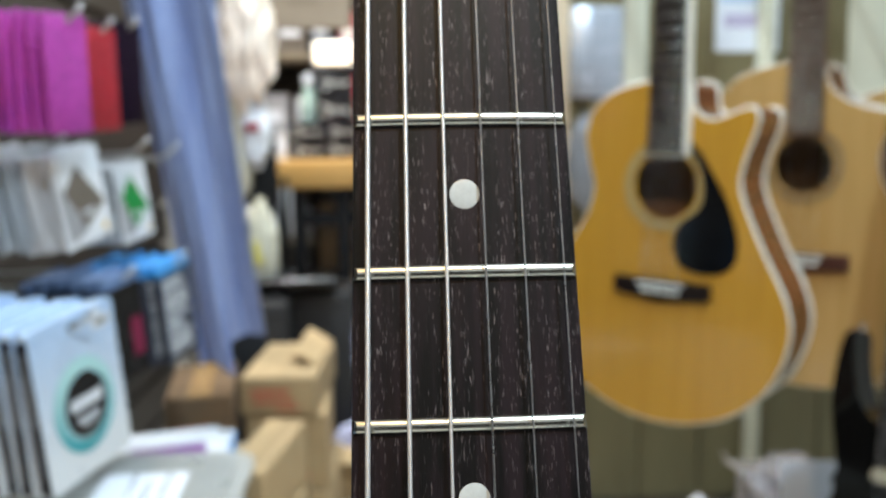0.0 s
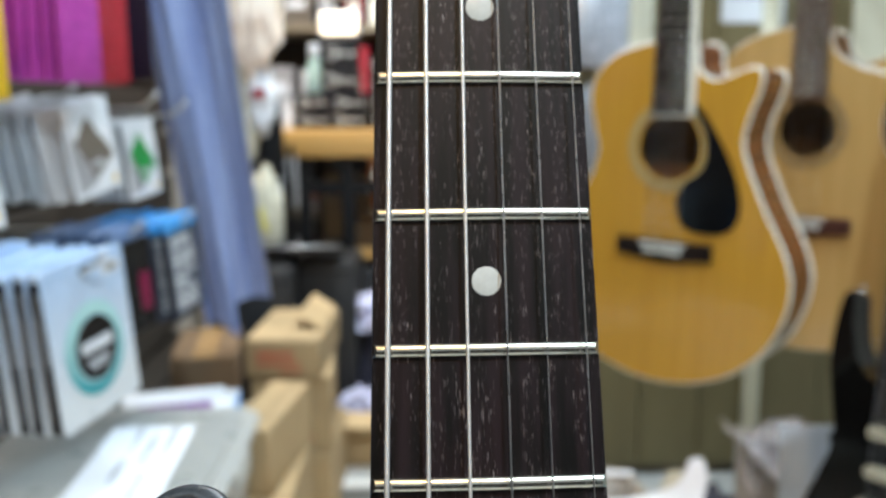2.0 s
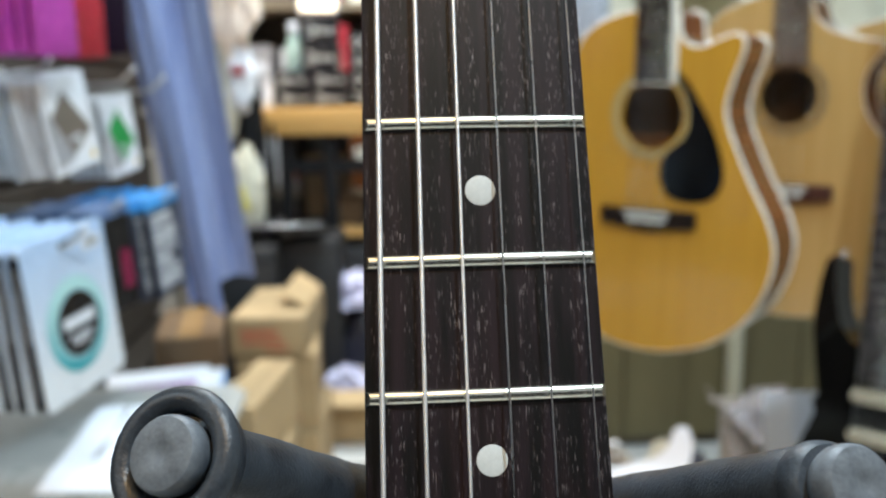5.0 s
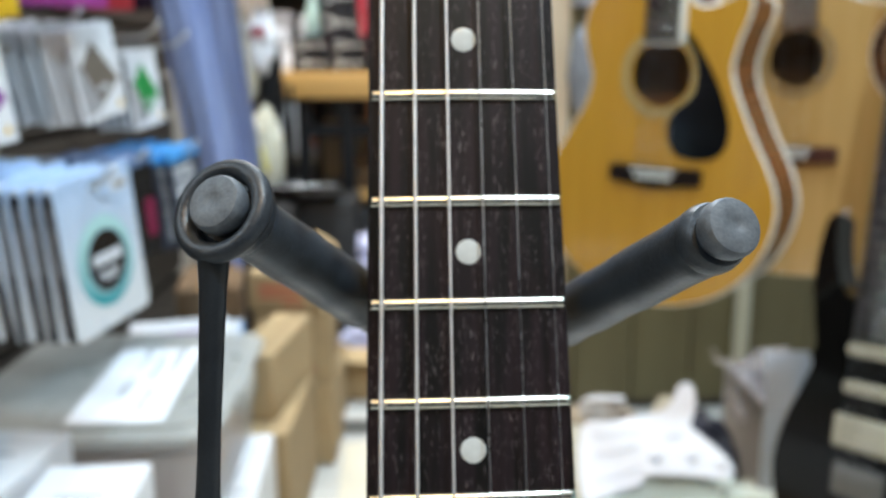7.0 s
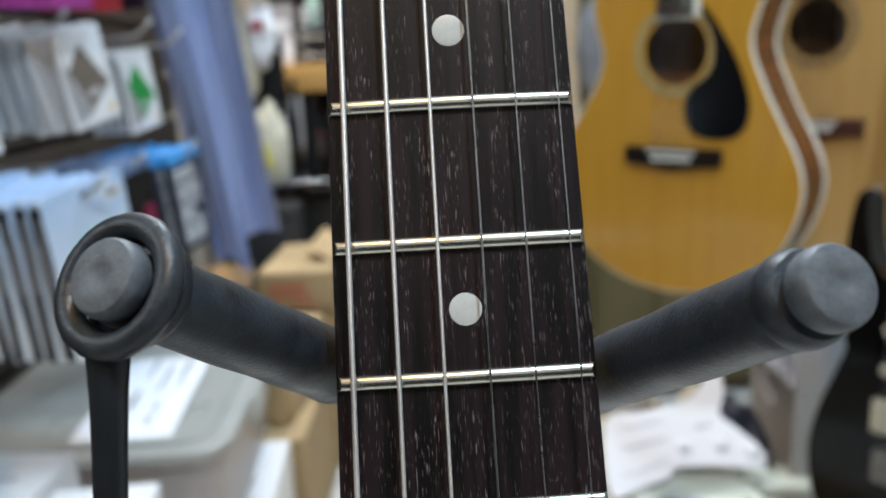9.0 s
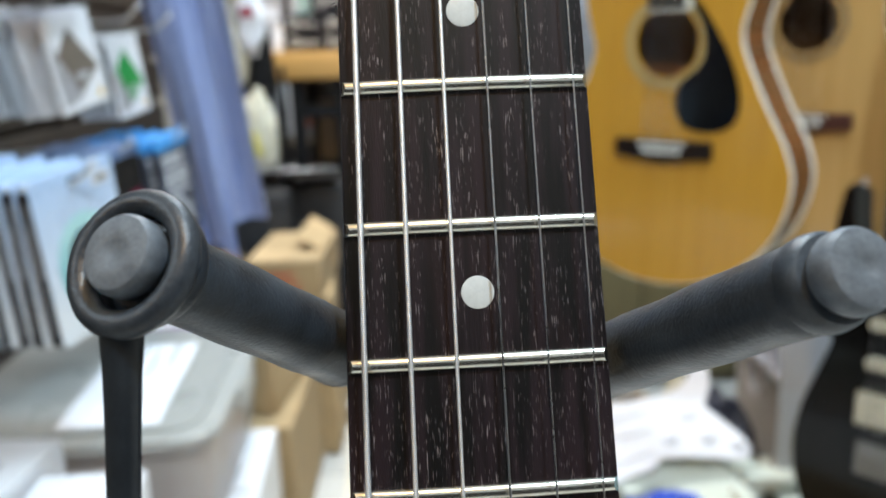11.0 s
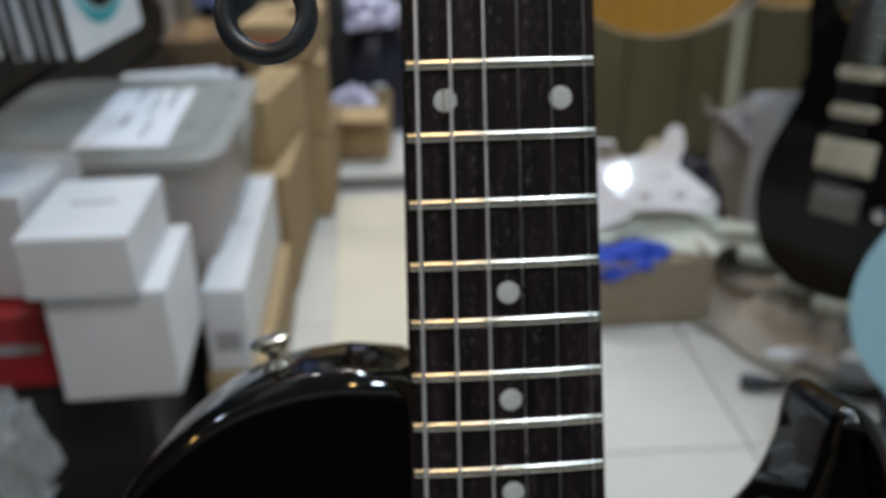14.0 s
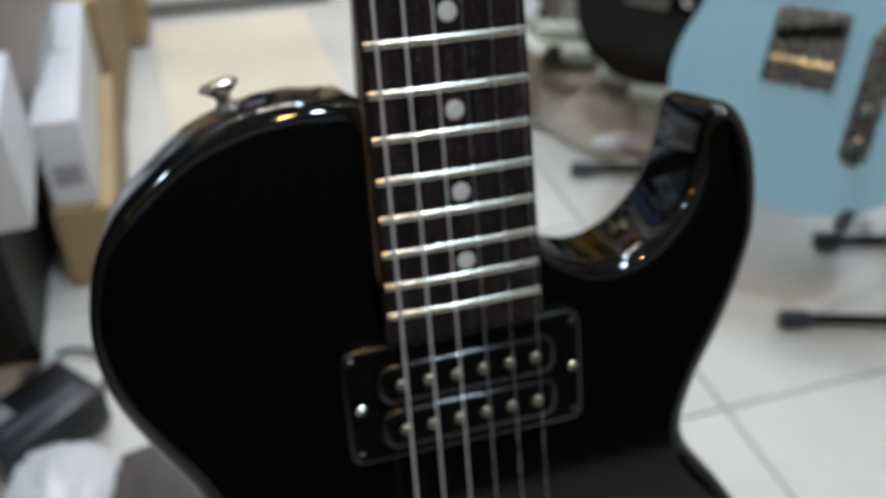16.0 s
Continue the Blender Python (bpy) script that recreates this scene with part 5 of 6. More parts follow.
def white_box(c, s, rz, label, slot=False):
    """A tuck-top white carton with a lid line."""
    g = thing("white_box", pose(c[0], c[1], c[2], 0, 0, rz), label, "box", "white boxes")
    w, d, h = s
    part("body", add_box(B(), (0, 0, h / 2), (w, d, h), 0.0018, 1), M_WHITEBOX, g)
    part("lid", add_box(B(), (0, 0.0, h + 0.0006), (w - 0.001, d - 0.001, 0.0014), 0.0006, 1), M_WHITEBOX, g)
    part("print", outline_bars(B(), [(0.0, 0.01, w * 0.45, 0.007)], h + 0.0015), M_GREYPRINT, g, "faint grey line of print")
    if slot:
        part("window", add_box(B(), (0, -d / 2 - 0.0004, h * 0.38), (w * 0.62, 0.0012, h * 0.24)), M_GREYPRINT, g)
    return g


amp = thing("speaker_cabinet", pose(-0.466, 0.704, 0.004), "black covered speaker cabinet under the white boxes", "speaker")
part("case", add_box(B(), (0, 0, 0.108), (0.30, 0.34, 0.212), 0.008, 2), mat("black_vinyl", (0.016, 0.016, 0.017), (0.01, 0.01, 0.011), rough=0.55, scale=120, fine=900, bump=0.4, dist=0.0006), amp)
part("grille", add_box(B(), (0, -0.171, 0.108), (0.26, 0.004, 0.17), 0.001, 1), mat("speaker_cloth", (0.02, 0.02, 0.02), (0.008, 0.008, 0.008), rough=0.9, scale=800, fine=1600, bump=0.5, dist=0.0006), amp)
for sx in (-1, 1):
    for sy in (-1, 1):
        part("corner", add_box(B(), (sx * 0.139, sy * 0.158, 0.012), (0.026, 0.026, 0.024), 0.006, 2), M_BLACKPL, amp)
white_box((-0.336, 0.580, 0.222), (0.124, 0.174, 0.128), 3, "plain white carton stacked on the speaker cabinet")
white_box((-0.352, 0.566, 0.3535), (0.112, 0.172, 0.066), 2, "shallow white carton resting askew on another")
white_box((-0.475, 0.640, 0.3145), (0.120, 0.150, 0.122), -6, "white carton standing on a red box")
red = thing("red_box", pose(-0.470, 0.610, 0.220, 0, 0, 2), "glossy red carton under a white one", "box")
part("body", add_box(B(), (0, 0, 0.046), (0.125, 0.17, 0.090), 0.0015, 1), mat("red_carton", (0.38, 0.016, 0.022), (0.27, 0.010, 0.015), rough=0.3, scale=15, bump=0.04), red)
part("print", add_box(B(), (0.02, -0.0856, 0.05), (0.05, 0.0008, 0.012)), M_GREYPRINT, red)
carton((-0.2505, 0.895, 0.004), (0.080, 0.43, 0.118), 1, M_CARD, "low brown cardboard box under a long white carton", tape=False)
white_box((-0.2585, 0.905, 0.1255), (0.056, 0.43, 0.122), 1, "long narrow white carton on a brown box", slot=True)
carton((-0.2545, 1.325, 0.004), (0.095, 0.36, 0.232), -2, M_CARD, "tall narrow brown carton on the floor beside the bin", tape=False)
carton((-0.262, 1.345, 0.2405), (0.080, 0.28, 0.118), -9, M_CARD, "small brown carton lying askew on a taller one", tape=False)

# clear storage bin with lid
M_CLEAR = mat("cloudy_plastic", (0.80, 0.80, 0.78), (0.72, 0.72, 0.70), rough=0.3, scale=12, fine=300, bump=0.08, transmission=0.4, alpha=0.55)
M_LID = mat("grey_plastic_lid", (0.60, 0.61, 0.58), (0.50, 0.51, 0.485), rough=0.30, scale=10, fine=240, bump=0.03, transmission=0.25, alpha=0.72)
carton((-0.452, 0.985, 0.004), (0.31, 0.38, 0.118), 0, M_CARDDULL, "wide dull cardboard box under the plastic bin")
bn = thing("storage_bin", pose(-0.434, 0.965, 0.1265), "cloudy clear plastic storage bin with a grey lid", "storage bin")
bm = B()
rows = []
for z, w, d in ((0.0, 0.30, 0.37), (0.255, 0.345, 0.415), (0.262, 0.36, 0.43), (0.272, 0.36, 0.43)):
    rows.append([bm.verts.new((x, y, z)) for x, y in rounded(w, d, 0.045, 5)])
for a, b in zip(rows, rows[1:]):
    for i in range(len(a)):
        bm.faces.new((a[i], a[(i + 1) % len(a)], b[(i + 1) % len(a)], b[i]))
bm.faces.new(rows[0][::-1])
part("tub", bm, M_CLEAR, bn)
part("lid", add_prism(B(), rounded(0.372, 0.442, 0.05, 6), 0.272, 0.284, 0.004, 2, True), M_LID, bn, "grey lid")
part("lid_panel", add_prism(B(), rounded(0.32, 0.39, 0.04, 6), 0.284, 0.2885, 0.002, 2), M_LID, bn)
part("contents", add_box(B(), (0.03, 0.02, 0.115), (0.22, 0.30, 0.22), 0.01, 2), mat("pinkish_packets", (0.62, 0.38, 0.32), (0.5, 0.45, 0.42), rough=0.5, scale=25, fine=120, bump=0.2), bn, "pinkish packets seen through the plastic")
for s in (-1, 1):
    part("clip", add_box(B(), (s * 0.187, 0, 0.262), (0.010, 0.10, 0.035), 0.003, 2), M_LID, bn)
sheet = thing("paper_sheet", pose(-0.392, 0.932, 0.4155, 0, 0, 3), "white sheet with handwriting lying on the bin lid", "paper")
bm = B()
vs = [[bm.verts.new((x, y, 0.0009 + 0.0008 * math.sin(x * 40 + y * 23))) for y in [-0.15 + 0.3 * j / 12 for j in range(13)]] for x in [-0.062 + 0.124 * i / 6 for i in range(7)]]
for i in range(6):
    for j in range(12):
        bm.faces.new((vs[i][j], vs[i + 1][j], vs[i + 1][j + 1], vs[i][j + 1]))
part("sheet", bm, M_PAPER, sheet)
bm = B()
rnd = random.Random(3)
for cxx, y0, y1 in ((0.036, 0.02, 0.135), (0.012, 0.0, 0.11), (-0.014, 0.05, 0.14), (-0.014, -0.06, 0.01), (0.022, -0.11, -0.04)):
    y = y0
    while y < y1:
        d = rnd.uniform(0.006, 0.016)
        add_box(bm, (cxx + rnd.uniform(-0.002, 0.002), y + d / 2, 0.0024), (rnd.uniform(0.002, 0.006), d * 0.55, 0.0005))
        y += d
part("writing", bm, M_INK, sheet, "illegible dark handwriting")["kind"] = "stuff"

# magazines lying behind the bin, on a box
carton((-0.43, 1.285, 0.004), (0.24, 0.22, 0.345), -4, M_CARDDULL, "tall dull cardboard box behind the plastic bin")
for k, (w, d, h, rz, cov) in enumerate(((0.19, 0.235, 0.010, 8, M_SKY), (0.185, 0.23, 0.008, 4, M_WCARD), (0.18, 0.22, 0.007, 14, M_WCARD))):
    z = 0.3555 + (0, 0.0108, 0.0196)[k]
    g = thing("magazine", pose(-0.405 - 0.006 * k, 1.275 - 0.008 * k, z, 0, 0, rz), ("blue-backed magazine at the bottom of a small pile", "white magazine in a small pile on a box", "white magazine with a violet picture topping a small pile")[k], "magazine", "magazines")
    part("pages", add_box(B(), (0, 0, h / 2), (w - 0.004, d - 0.004, h), 0), M_SKY if k == 0 else M_PAPER, g)
    part("cover", add_box(B(), (0, 0, h + 0.0005), (w, d, 0.001), 0.0003, 1), cov, g)
    part("picture", plate(rounded(w * 0.7, d * 0.5, 0.004, 2, 0.0, -0.03), h + 0.0012), M_PURPLE if k == 2 else M_ICE, g)

# brown boxes by the step
carton((-0.250, 1.660, 0.004), (0.185, 0.29, 0.185), -3, M_CARD, "brown cardboard box at the bottom of a stack", mark=True)
carton((-0.250, 1.660, 0.194), (0.165, 0.28, 0.160), 2, M_CARD, "brown cardboard box in the middle of a stack", mark=True)
carton((-0.251, 1.655, 0.359), (0.155, 0.29, 0.078), -4, M_CARD, "opened brown cardboard box on top of a stack", tape=False, mark=True)
fl = thing("cardboard_box", pose(-0.178, 1.70, 0.440, 0, -58, -4), "loose brown cardboard flap standing up from a box", "box")
part("flap", add_box(B(), (0, 0, 0.032), (0.003, 0.22, 0.060), 0.001, 1), M_CARD, fl)
carton((-0.425, 1.58, 0.004), (0.135, 0.26, 0.215), 4, M_CARD, "brown cardboard box against the stack", mark=True)
# dark brown box; its colour also takes in the shade on it
carton((-0.425, 1.58, 0.2235), (0.130, 0.25, 0.195), 8, M_CARDDARK, "dark brown cardboard box, some of its darkness put in for shade", mark=True)

# bubble wrap bundle at the near end
M_WRAP = mat("bubble_wrap", (0.62, 0.64, 0.65), (0.42, 0.44, 0.45), rough=0.2, scale=60, fine=180, bump=0.9, dist=0.006, transmission=0.5, alpha=0.85)


def crumple(bm, c, s, seed, sub=4, amount=0.35, flat=True):
    """A crushed bag: a ball broken up by sharp folds and set down flat."""
    r = bmesh.ops.create_icosphere(bm, subdivisions=sub, radius=1.0)
    for v in r["verts"]:
        p = v.co.copy()
        n = 1 - abs(noise.noise(p * 1.7 + Vector((seed, 0, 0)))) * 1.5 + 0.35 * (1 - abs(noise.noise(p * 4.1 + Vector((0, seed, 0)))) * 2)
        q = p * (1 - amount + amount * n)
        z = max(q.z, -0.55) if flat else q.z
        v.co = Vector((c[0] + s[0] * q.x, c[1] + s[1] * q.y, c[2] + s[2] * (z + (0.55 if flat else 0))))
    return bm


g = thing("bubble_wrap", pose(-0.425, 0.375, 0.004), "crumpled clear bubble wrap on the floor", "packaging")
bm = crumple(B(), (0, 0, 0), (0.066, 0.06, 0.205), 4.2, 5)
for v in bm.verts:
    v.co.x -= 0.24 * max(0.0, 0.20 - v.co.z) / 0.20
part("film", bm, M_WRAP, g)
part("tape", add_box(B(), (0.0, -0.03, 0.20), (0.05, 0.004, 0.03), 0.001, 1, pose(0, 0, 0, 10, 0, 12)), M_TAPE, g)

# odds and ends on the floor by the body
M_DARKGREY = mat("charcoal_plastic", (0.012, 0.013, 0.016), (0.008, 0.009, 0.011), rough=0.4, scale=40, fine=600, bump=0.15)
M_STRIP = mat("blue_grey_rubber", (0.10, 0.12, 0.15), (0.07, 0.085, 0.11), rough=0.5, scale=60, fine=600, bump=0.1)
g = thing("power_adapter", pose(-0.306, 0.400, 0.004, 0, 0, 39), "black power adapter block lying on the floor", "adapter")
part("case", add_box(B(), (0, 0, 0.028), (0.125, 0.084, 0.054), 0.006, 2), M_DARKGREY, g)
part("label", add_box(B(), (-0.036, 0.016, 0.0553), (0.034, 0.026, 0.0008)), M_GREYPRINT, g)
part("strip", add_box(B(), (0, -0.014, 0.0556), (0.092, 0.011, 0.0014), 0.0005, 1), M_STRIP, g, "blue-grey rubber strip")
part("ridge", add_box(B(), (0, -0.043, 0.028), (0.10, 0.003, 0.008), 0.001, 1), M_DARKGREY, g)
part("cable", add_tube(B(), smooth_loop([(0.057, 0, 0.02), (0.09, 0.01, 0.008), (0.12, 0.05, 0.006), (0.10, 0.10, 0.006), (0.04, 0.10, 0.006)], 5, False), 0.003, 8), M_BLACKPL, g)
g = thing("plastic_bag", pose(-0.272, 0.290, 0.004, 0, 0, 20), "white plastic bag with red print lying on the floor", "bag")
part("film", crumple(B(), (0, 0, 0), (0.058, 0.080, 0.034), 9.1, 4, 0.25), mat("white_bag_film", (0.82, 0.83, 0.85), (0.72, 0.73, 0.76), rough=0.3, scale=20, fine=120, bump=0.3), g)
part("print", add_box(B(), (-0.030, -0.012, 0.046), (0.03, 0.008, 0.002), 0, 1, pose(0, 0, 0, 0, 0, 0)), M_RED, g)
g = thing("cloth_case", pose(-0.165, 0.245, 0.004, 0, 0, 30), "soft dark grey cloth pouch on the floor", "pouch")
part("pouch", crumple(B(), (0, 0, 0), (0.075, 0.10, 0.03), 2.7, 4, 0.2), mat("grey_brown_cloth", (0.11, 0.095, 0.085), (0.06, 0.055, 0.06), rough=0.8, scale=15, fine=500, bump=0.3), g)

# ---------------------------------------------------------------- workshop beyond the step
M_BENCH = mat("oiled_pine", (0.60, 0.34, 0.11), (0.48, 0.26, 0.075), rough=0.4, stretch=(0.08, 1, 1), scale=25, fine=260, bump=0.08)
M_STEP = mat("white_step_paint", (0.70, 0.69, 0.66), (0.60, 0.59, 0.56), rough=0.45, scale=8, fine=150, bump=0.1)
slab("platform", (-0.26, 2.672, 0.022), (1.04, 1.976, 0.036), M_STEP, "low white painted step up to the workshop floor", "step")
# grey strip puts the riser's shade into colour
slab("trim_step", (-0.26, 1.679, 0.020), (1.04, 0.006, 0.030), mat("riser_shade_grey", (0.22, 0.22, 0.21), rough=0.6, scale=30), "grey strip added on the step's riser to stand for its shade", "trim")
ZS = 0.0405

# open box with loose things on the step
ob_ = thing("cardboard_box", pose(-0.118, 1.893, ZS, 0, 0, -3), "open brown cardboard box on the white step", "box", "cardboard boxes")
for x, y, w, d in ((-0.0915, 0, 0.004, 0.19), (0.0915, 0, 0.004, 0.19), (0, -0.093, 0.179, 0.004), (0, 0.093, 0.179, 0.004)):
    part("wall", add_box(B(), (x, y, 0.069), (w, d, 0.136), 0.001, 1), M_CARD, ob_)
part("base", add_box(B(), (0, 0, 0.003), (0.178, 0.182, 0.004)), M_CARD, ob_)
part("flap", add_box(B(), (0, 0, 0), (0.182, 0.066, 0.003), 0.001, 1, Matrix.Translation((0, -0.124, 0.128)) @ pose(0, 0, 0, 16, 0, 0)), M_CARD, ob_)
part("flap", add_box(B(), (0, 0, 0), (0.07, 0.18, 0.003), 0.001, 1, Matrix.Translation((-0.119, 0, 0.118)) @ pose(0, 0, 0, 0, -32, 0)), M_CARD, ob_)
g = thing("plastic_bag", pose(-0.118, 1.893, ZS + 0.006), "lilac-white crumpled plastic bag in the open box", "bag")
part("film", crumple(B(), (0, 0, 0), (0.068, 0.07, 0.104), 6.3, 4, 0.45), mat("lilac_film", (0.66, 0.64, 0.80), (0.5, 0.5, 0.66), rough=0.3, scale=25, fine=150, bump=0.3), g)
g = thing("black_bag", pose(-0.08, 2.085, ZS), "black and navy soft bag with pale print behind the box", "bag")
part("bag", crumple(B(), (0, 0, 0), (0.125, 0.085, 0.205), 3.3, 4, 0.22), mat("navy_nylon", (0.018, 0.02, 0.04), (0.01, 0.01, 0.018), rough=0.45, scale=12, fine=400, bump=0.4), g)
part("patch", add_box(B(), (0.03, -0.082, 0.13), (0.035, 0.006, 0.03), 0.003, 1), M_PAPER, g)
g = thing("cloth", pose(-0.09, 2.05, 0.335), "lilac-white crumpled cloth thrown over the black bag", "cloth")
part("cloth", crumple(B(), (0, 0, 0), (0.095, 0.075, 0.055), 8.8, 5, 0.55), bpy.data.materials["lilac_film"], g)

# black cases beside it
M_TOLEX = bpy.data.materials["black_vinyl"]


def case(c, s, rz, label):
    g = thing("amplifier_case", pose(c[0], c[1], c[2], 0, 0, rz), label, "amplifier", "black cases")
    w, d, h = s
    part("case", add_box(B(), (0, 0, h / 2), (w, d, h), 0.008, 2), M_TOLEX, g)
    part("piping", add_box(B(), (0, -d / 2 - 0.001, h - 0.03), (w - 0.02, 0.003, 0.004), 0.001, 1), M_BLACKPL, g)
    part("handle", add_tube(B(), [(-0.05, 0, h), (-0.04, 0, h + 0.018), (0.04, 0, h + 0.018), (0.05, 0, h)], 0.006, 8), M_BLACKPL, g)
    return g


case((-0.375, 1.925, ZS), (0.19, 0.22, 0.49), 2, "black vinyl amplifier case on the step")
case((-0.205, 2.05, ZS), (0.16, 0.20, 0.488), -3, "black vinyl amplifier case beside a similar one")
case((-0.095, 2.27, ZS), (0.22, 0.16, 0.425), 2, "low black vinyl amplifier case under the bench edge")
g = thing("wood_offcut", pose(-0.105, 2.235, ZS + 0.4495, 0, 0, 3), "pale tan wooden offcut lying on a black case", "board")
part("board", add_box(B(), (0, 0, 0.014), (0.20, 0.06, 0.026), 0.002, 1), M_BENCH, g)
g = thing("tray", pose(-0.275, 1.965, 0.5550, 0, 0, 2), "black shallow tray with a pale rim lying on the cases", "tray")
part("tray", add_box(B(), (0, 0, 0.012), (0.22, 0.16, 0.018), 0.004, 2), M_BLACKPL, g)
part("rim", add_box(B(), (0, -0.081, 0.020), (0.215, 0.004, 0.004), 0.001, 1), M_SILVER, g)
# bag with yellow label standing on the tray
g = thing("plastic_bag", pose(-0.350, 1.945, 0.5780), "clear plastic bag of parts with a yellow label", "bag")
part("film", crumple(B(), (0, 0, 0), (0.042, 0.035, 0.125), 1.4, 4, 0.3), mat("bag_film", (0.70, 0.68, 0.55), (0.55, 0.53, 0.42), rough=0.25, scale=30, fine=150, bump=0.4), g)
part("label", add_box(B(), (0.008, -0.036, 0.06), (0.02, 0.004, 0.06), 0.001, 1, pose(0, 0, 0, 0, -14, 0)), mat("yellow_label", (0.66, 0.58, 0.08), rough=0.5), g)

# thick wooden bench
bench = thing("workbench", pose(0.21, 2.44, ZS), "thick golden pine workbench on black metal legs", "workbench")
part("top", add_box(B(), (0, 0, 0.778), (1.14, 0.62, 0.072), 0.004, 2), M_BENCH, bench)
for x in (-0.486, -0.366, 0.5):
    for y in (-0.26, 0.26):
        part("leg", add_box(B(), (x, y, 0.371), (0.036, 0.05, 0.742), 0.003, 1), M_BLACKMETAL, bench)
part("rail", add_box(B(), (0, -0.26, 0.655), (1.0, 0.03, 0.036), 0.003, 1), M_BLACKMETAL, bench)
part("lower_shelf", add_box(B(), (0, 0.02, 0.36), (1.04, 0.5, 0.022), 0.003, 1), M_BLACKMETAL, bench)
part("back_panel", add_box(B(), (-0.40, 0.20, 0.52), (0.15, 0.01, 0.28), 0.002, 1), M_CARDDULL, bench, "tan board behind the bench legs")
ZB = ZS + 0.8145
# boxes under the bench
for k, (x, y, z, w, h, m_, lab) in enumerate(((-0.13, 2.42, ZS + 0.3725, 0.10, 0.16, "dark_brown_cardboard", "dark brown box on the lower bench shelf"), (-0.02, 2.44, ZS + 0.3725, 0.09, 0.13, "taupe_print", "dark taupe box on the lower bench shelf"), (0.09, 2.42, ZS + 0.3725, 0.10, 0.18, "white_carton", "white box on the lower bench shelf"), (-0.1, 2.36, ZS, 0.26, 0.30, "corrugated_cardboard", "brown cardboard box under the bench"), (0.2, 2.38, ZS, 0.24, 0.26, "corrugated_cardboard", "brown cardboard box under the bench"))):
    g = thing("storage_box", pose(x, y, z, 0, 0, 3 * (-1) ** k), lab, "box")
    part("body", add_box(B(), (0, 0, h / 2), (w, 0.2, h), 0.002, 1), bpy.data.materials[m_], g)
    part("lid", add_box(B(), (0, 0, h + 0.004), (w + 0.004, 0.204, 0.008), 0.001, 1), bpy.data.materials[m_], g)

# small black effect boxes with pale script
M_SCRIPT = mat("silver_script", (0.66, 0.66, 0.64), (0.55, 0.55, 0.52), rough=0.4, bump=0)


def small_box(x, y, z, rz, h=0.052):
    g = thing("pedal_box", pose(x, y, z, 0, 0, rz), "small black carton with pale flowing script", "box", "small black cartons")
    part("body", add_box(B(), (0, 0, h / 2), (0.104, 0.12, h - 0.001), 0.001, 1), M_BLACKCARD, g)
    bm = B()
    oval = [(-0.028 + 0.009 * math.cos(a), -0.0608, 0.021 + 0.011 * math.sin(a)) for a in [2 * math.pi * k / 12 for k in range(12)]]
    add_tube(bm, oval, 0.0019, 6, closed=True)
    add_tube(bm, smooth_loop([(-0.019, -0.0608, 0.017), (-0.013, -0.0608, 0.024), (-0.008, -0.0608, 0.016), (-0.003, -0.0608, 0.024), (0.003, -0.0608, 0.016), (0.009, -0.0608, 0.023), (0.018, -0.0608, 0.017)], 4, False), 0.0017, 6)
    add_box(bm, (0.032, -0.0606, 0.020), (0.010, 0.001, 0.008))
    bmesh.ops.scale(bm, vec=(1, 1, h / 0.044), verts=bm.verts[:])
    part("script", bm, M_SCRIPT, g)


for k in range(2):
    small_box(-0.268, 2.40, ZB + 0.0525 * k, 2 - 3 * k)
for k in range(4):
    small_box(-0.159 - 0.024 * (k // 2), 2.40, ZB + (0, 0.0525, 0.105, 0.1815)[k], -2 + 3 * (k % 2), (0.052, 0.052, 0.076, 0.076)[k])
for k in range(4):
    small_box(-0.050, 2.41, ZB + 0.0525 * k, 2 - 3 * (k % 2))
# lit box of a lamp on the cartons
g = thing("desk_lamp", pose(-0.190, 2.42, ZB + 0.2575), "glowing white box lamp standing on black cartons", "lamp")
part("housing", add_box(B(), (0, 0.012, 0.05), (0.12, 0.05, 0.075), 0.006, 2), M_WHITEBOX, g)
part("diffuser", add_box(B(), (0, -0.016, 0.05), (0.104, 0.006, 0.060), 0.002, 1), emitter("lit_diffuser", (1.0, 0.84, 0.62), 2.6), g)
# mint bottle
g = thing("bottle", pose(-0.264, 2.40, ZB + 0.1050), "pale green translucent bottle with a white cap on black cartons", "bottle")
part("flask", add_lathe(B(), [(0, 0), (0.025, 0), (0.027, 0.004), (0.024, 0.06), (0.014, 0.10), (0.010, 0.11), (0, 0.11)]), mat("mint_plastic", (0.48, 0.62, 0.54), (0.40, 0.54, 0.47), rough=0.2, alpha=0.8), g)
part("cap", add_lathe(B(), [(0.011, 0.108), (0.016, 0.112), (0.016, 0.137), (0.012, 0.141), (0, 0.141)]), M_WHITEBOX, g)
g = thing("jar", pose(-0.338, 2.30, ZB), "white plastic jar standing on the workbench", "jar")
part("body", add_lathe(B(), [(0, 0), (0.017, 0), (0.018, 0.003), (0.018, 0.055), (0.015, 0.06), (0, 0.06)]), M_WHITEBOX, g)
part("lid", add_lathe(B(), [(0.0165, 0.059), (0.0178, 0.061), (0.0178, 0.078), (0.016, 0.080), (0, 0.080)]), M_WHITEBOX, g)
g = thing("bottle", pose(-0.02, 2.28, ZB), "yellow-green spray bottle on the workbench", "bottle")
part("flask", add_lathe(B(), [(0, 0), (0.030, 0), (0.032, 0.004), (0.031, 0.12), (0.016, 0.16), (0.012, 0.18), (0, 0.18)]), mat("lime_plastic", (0.50, 0.52, 0.10), (0.42, 0.45, 0.08), rough=0.3), g)
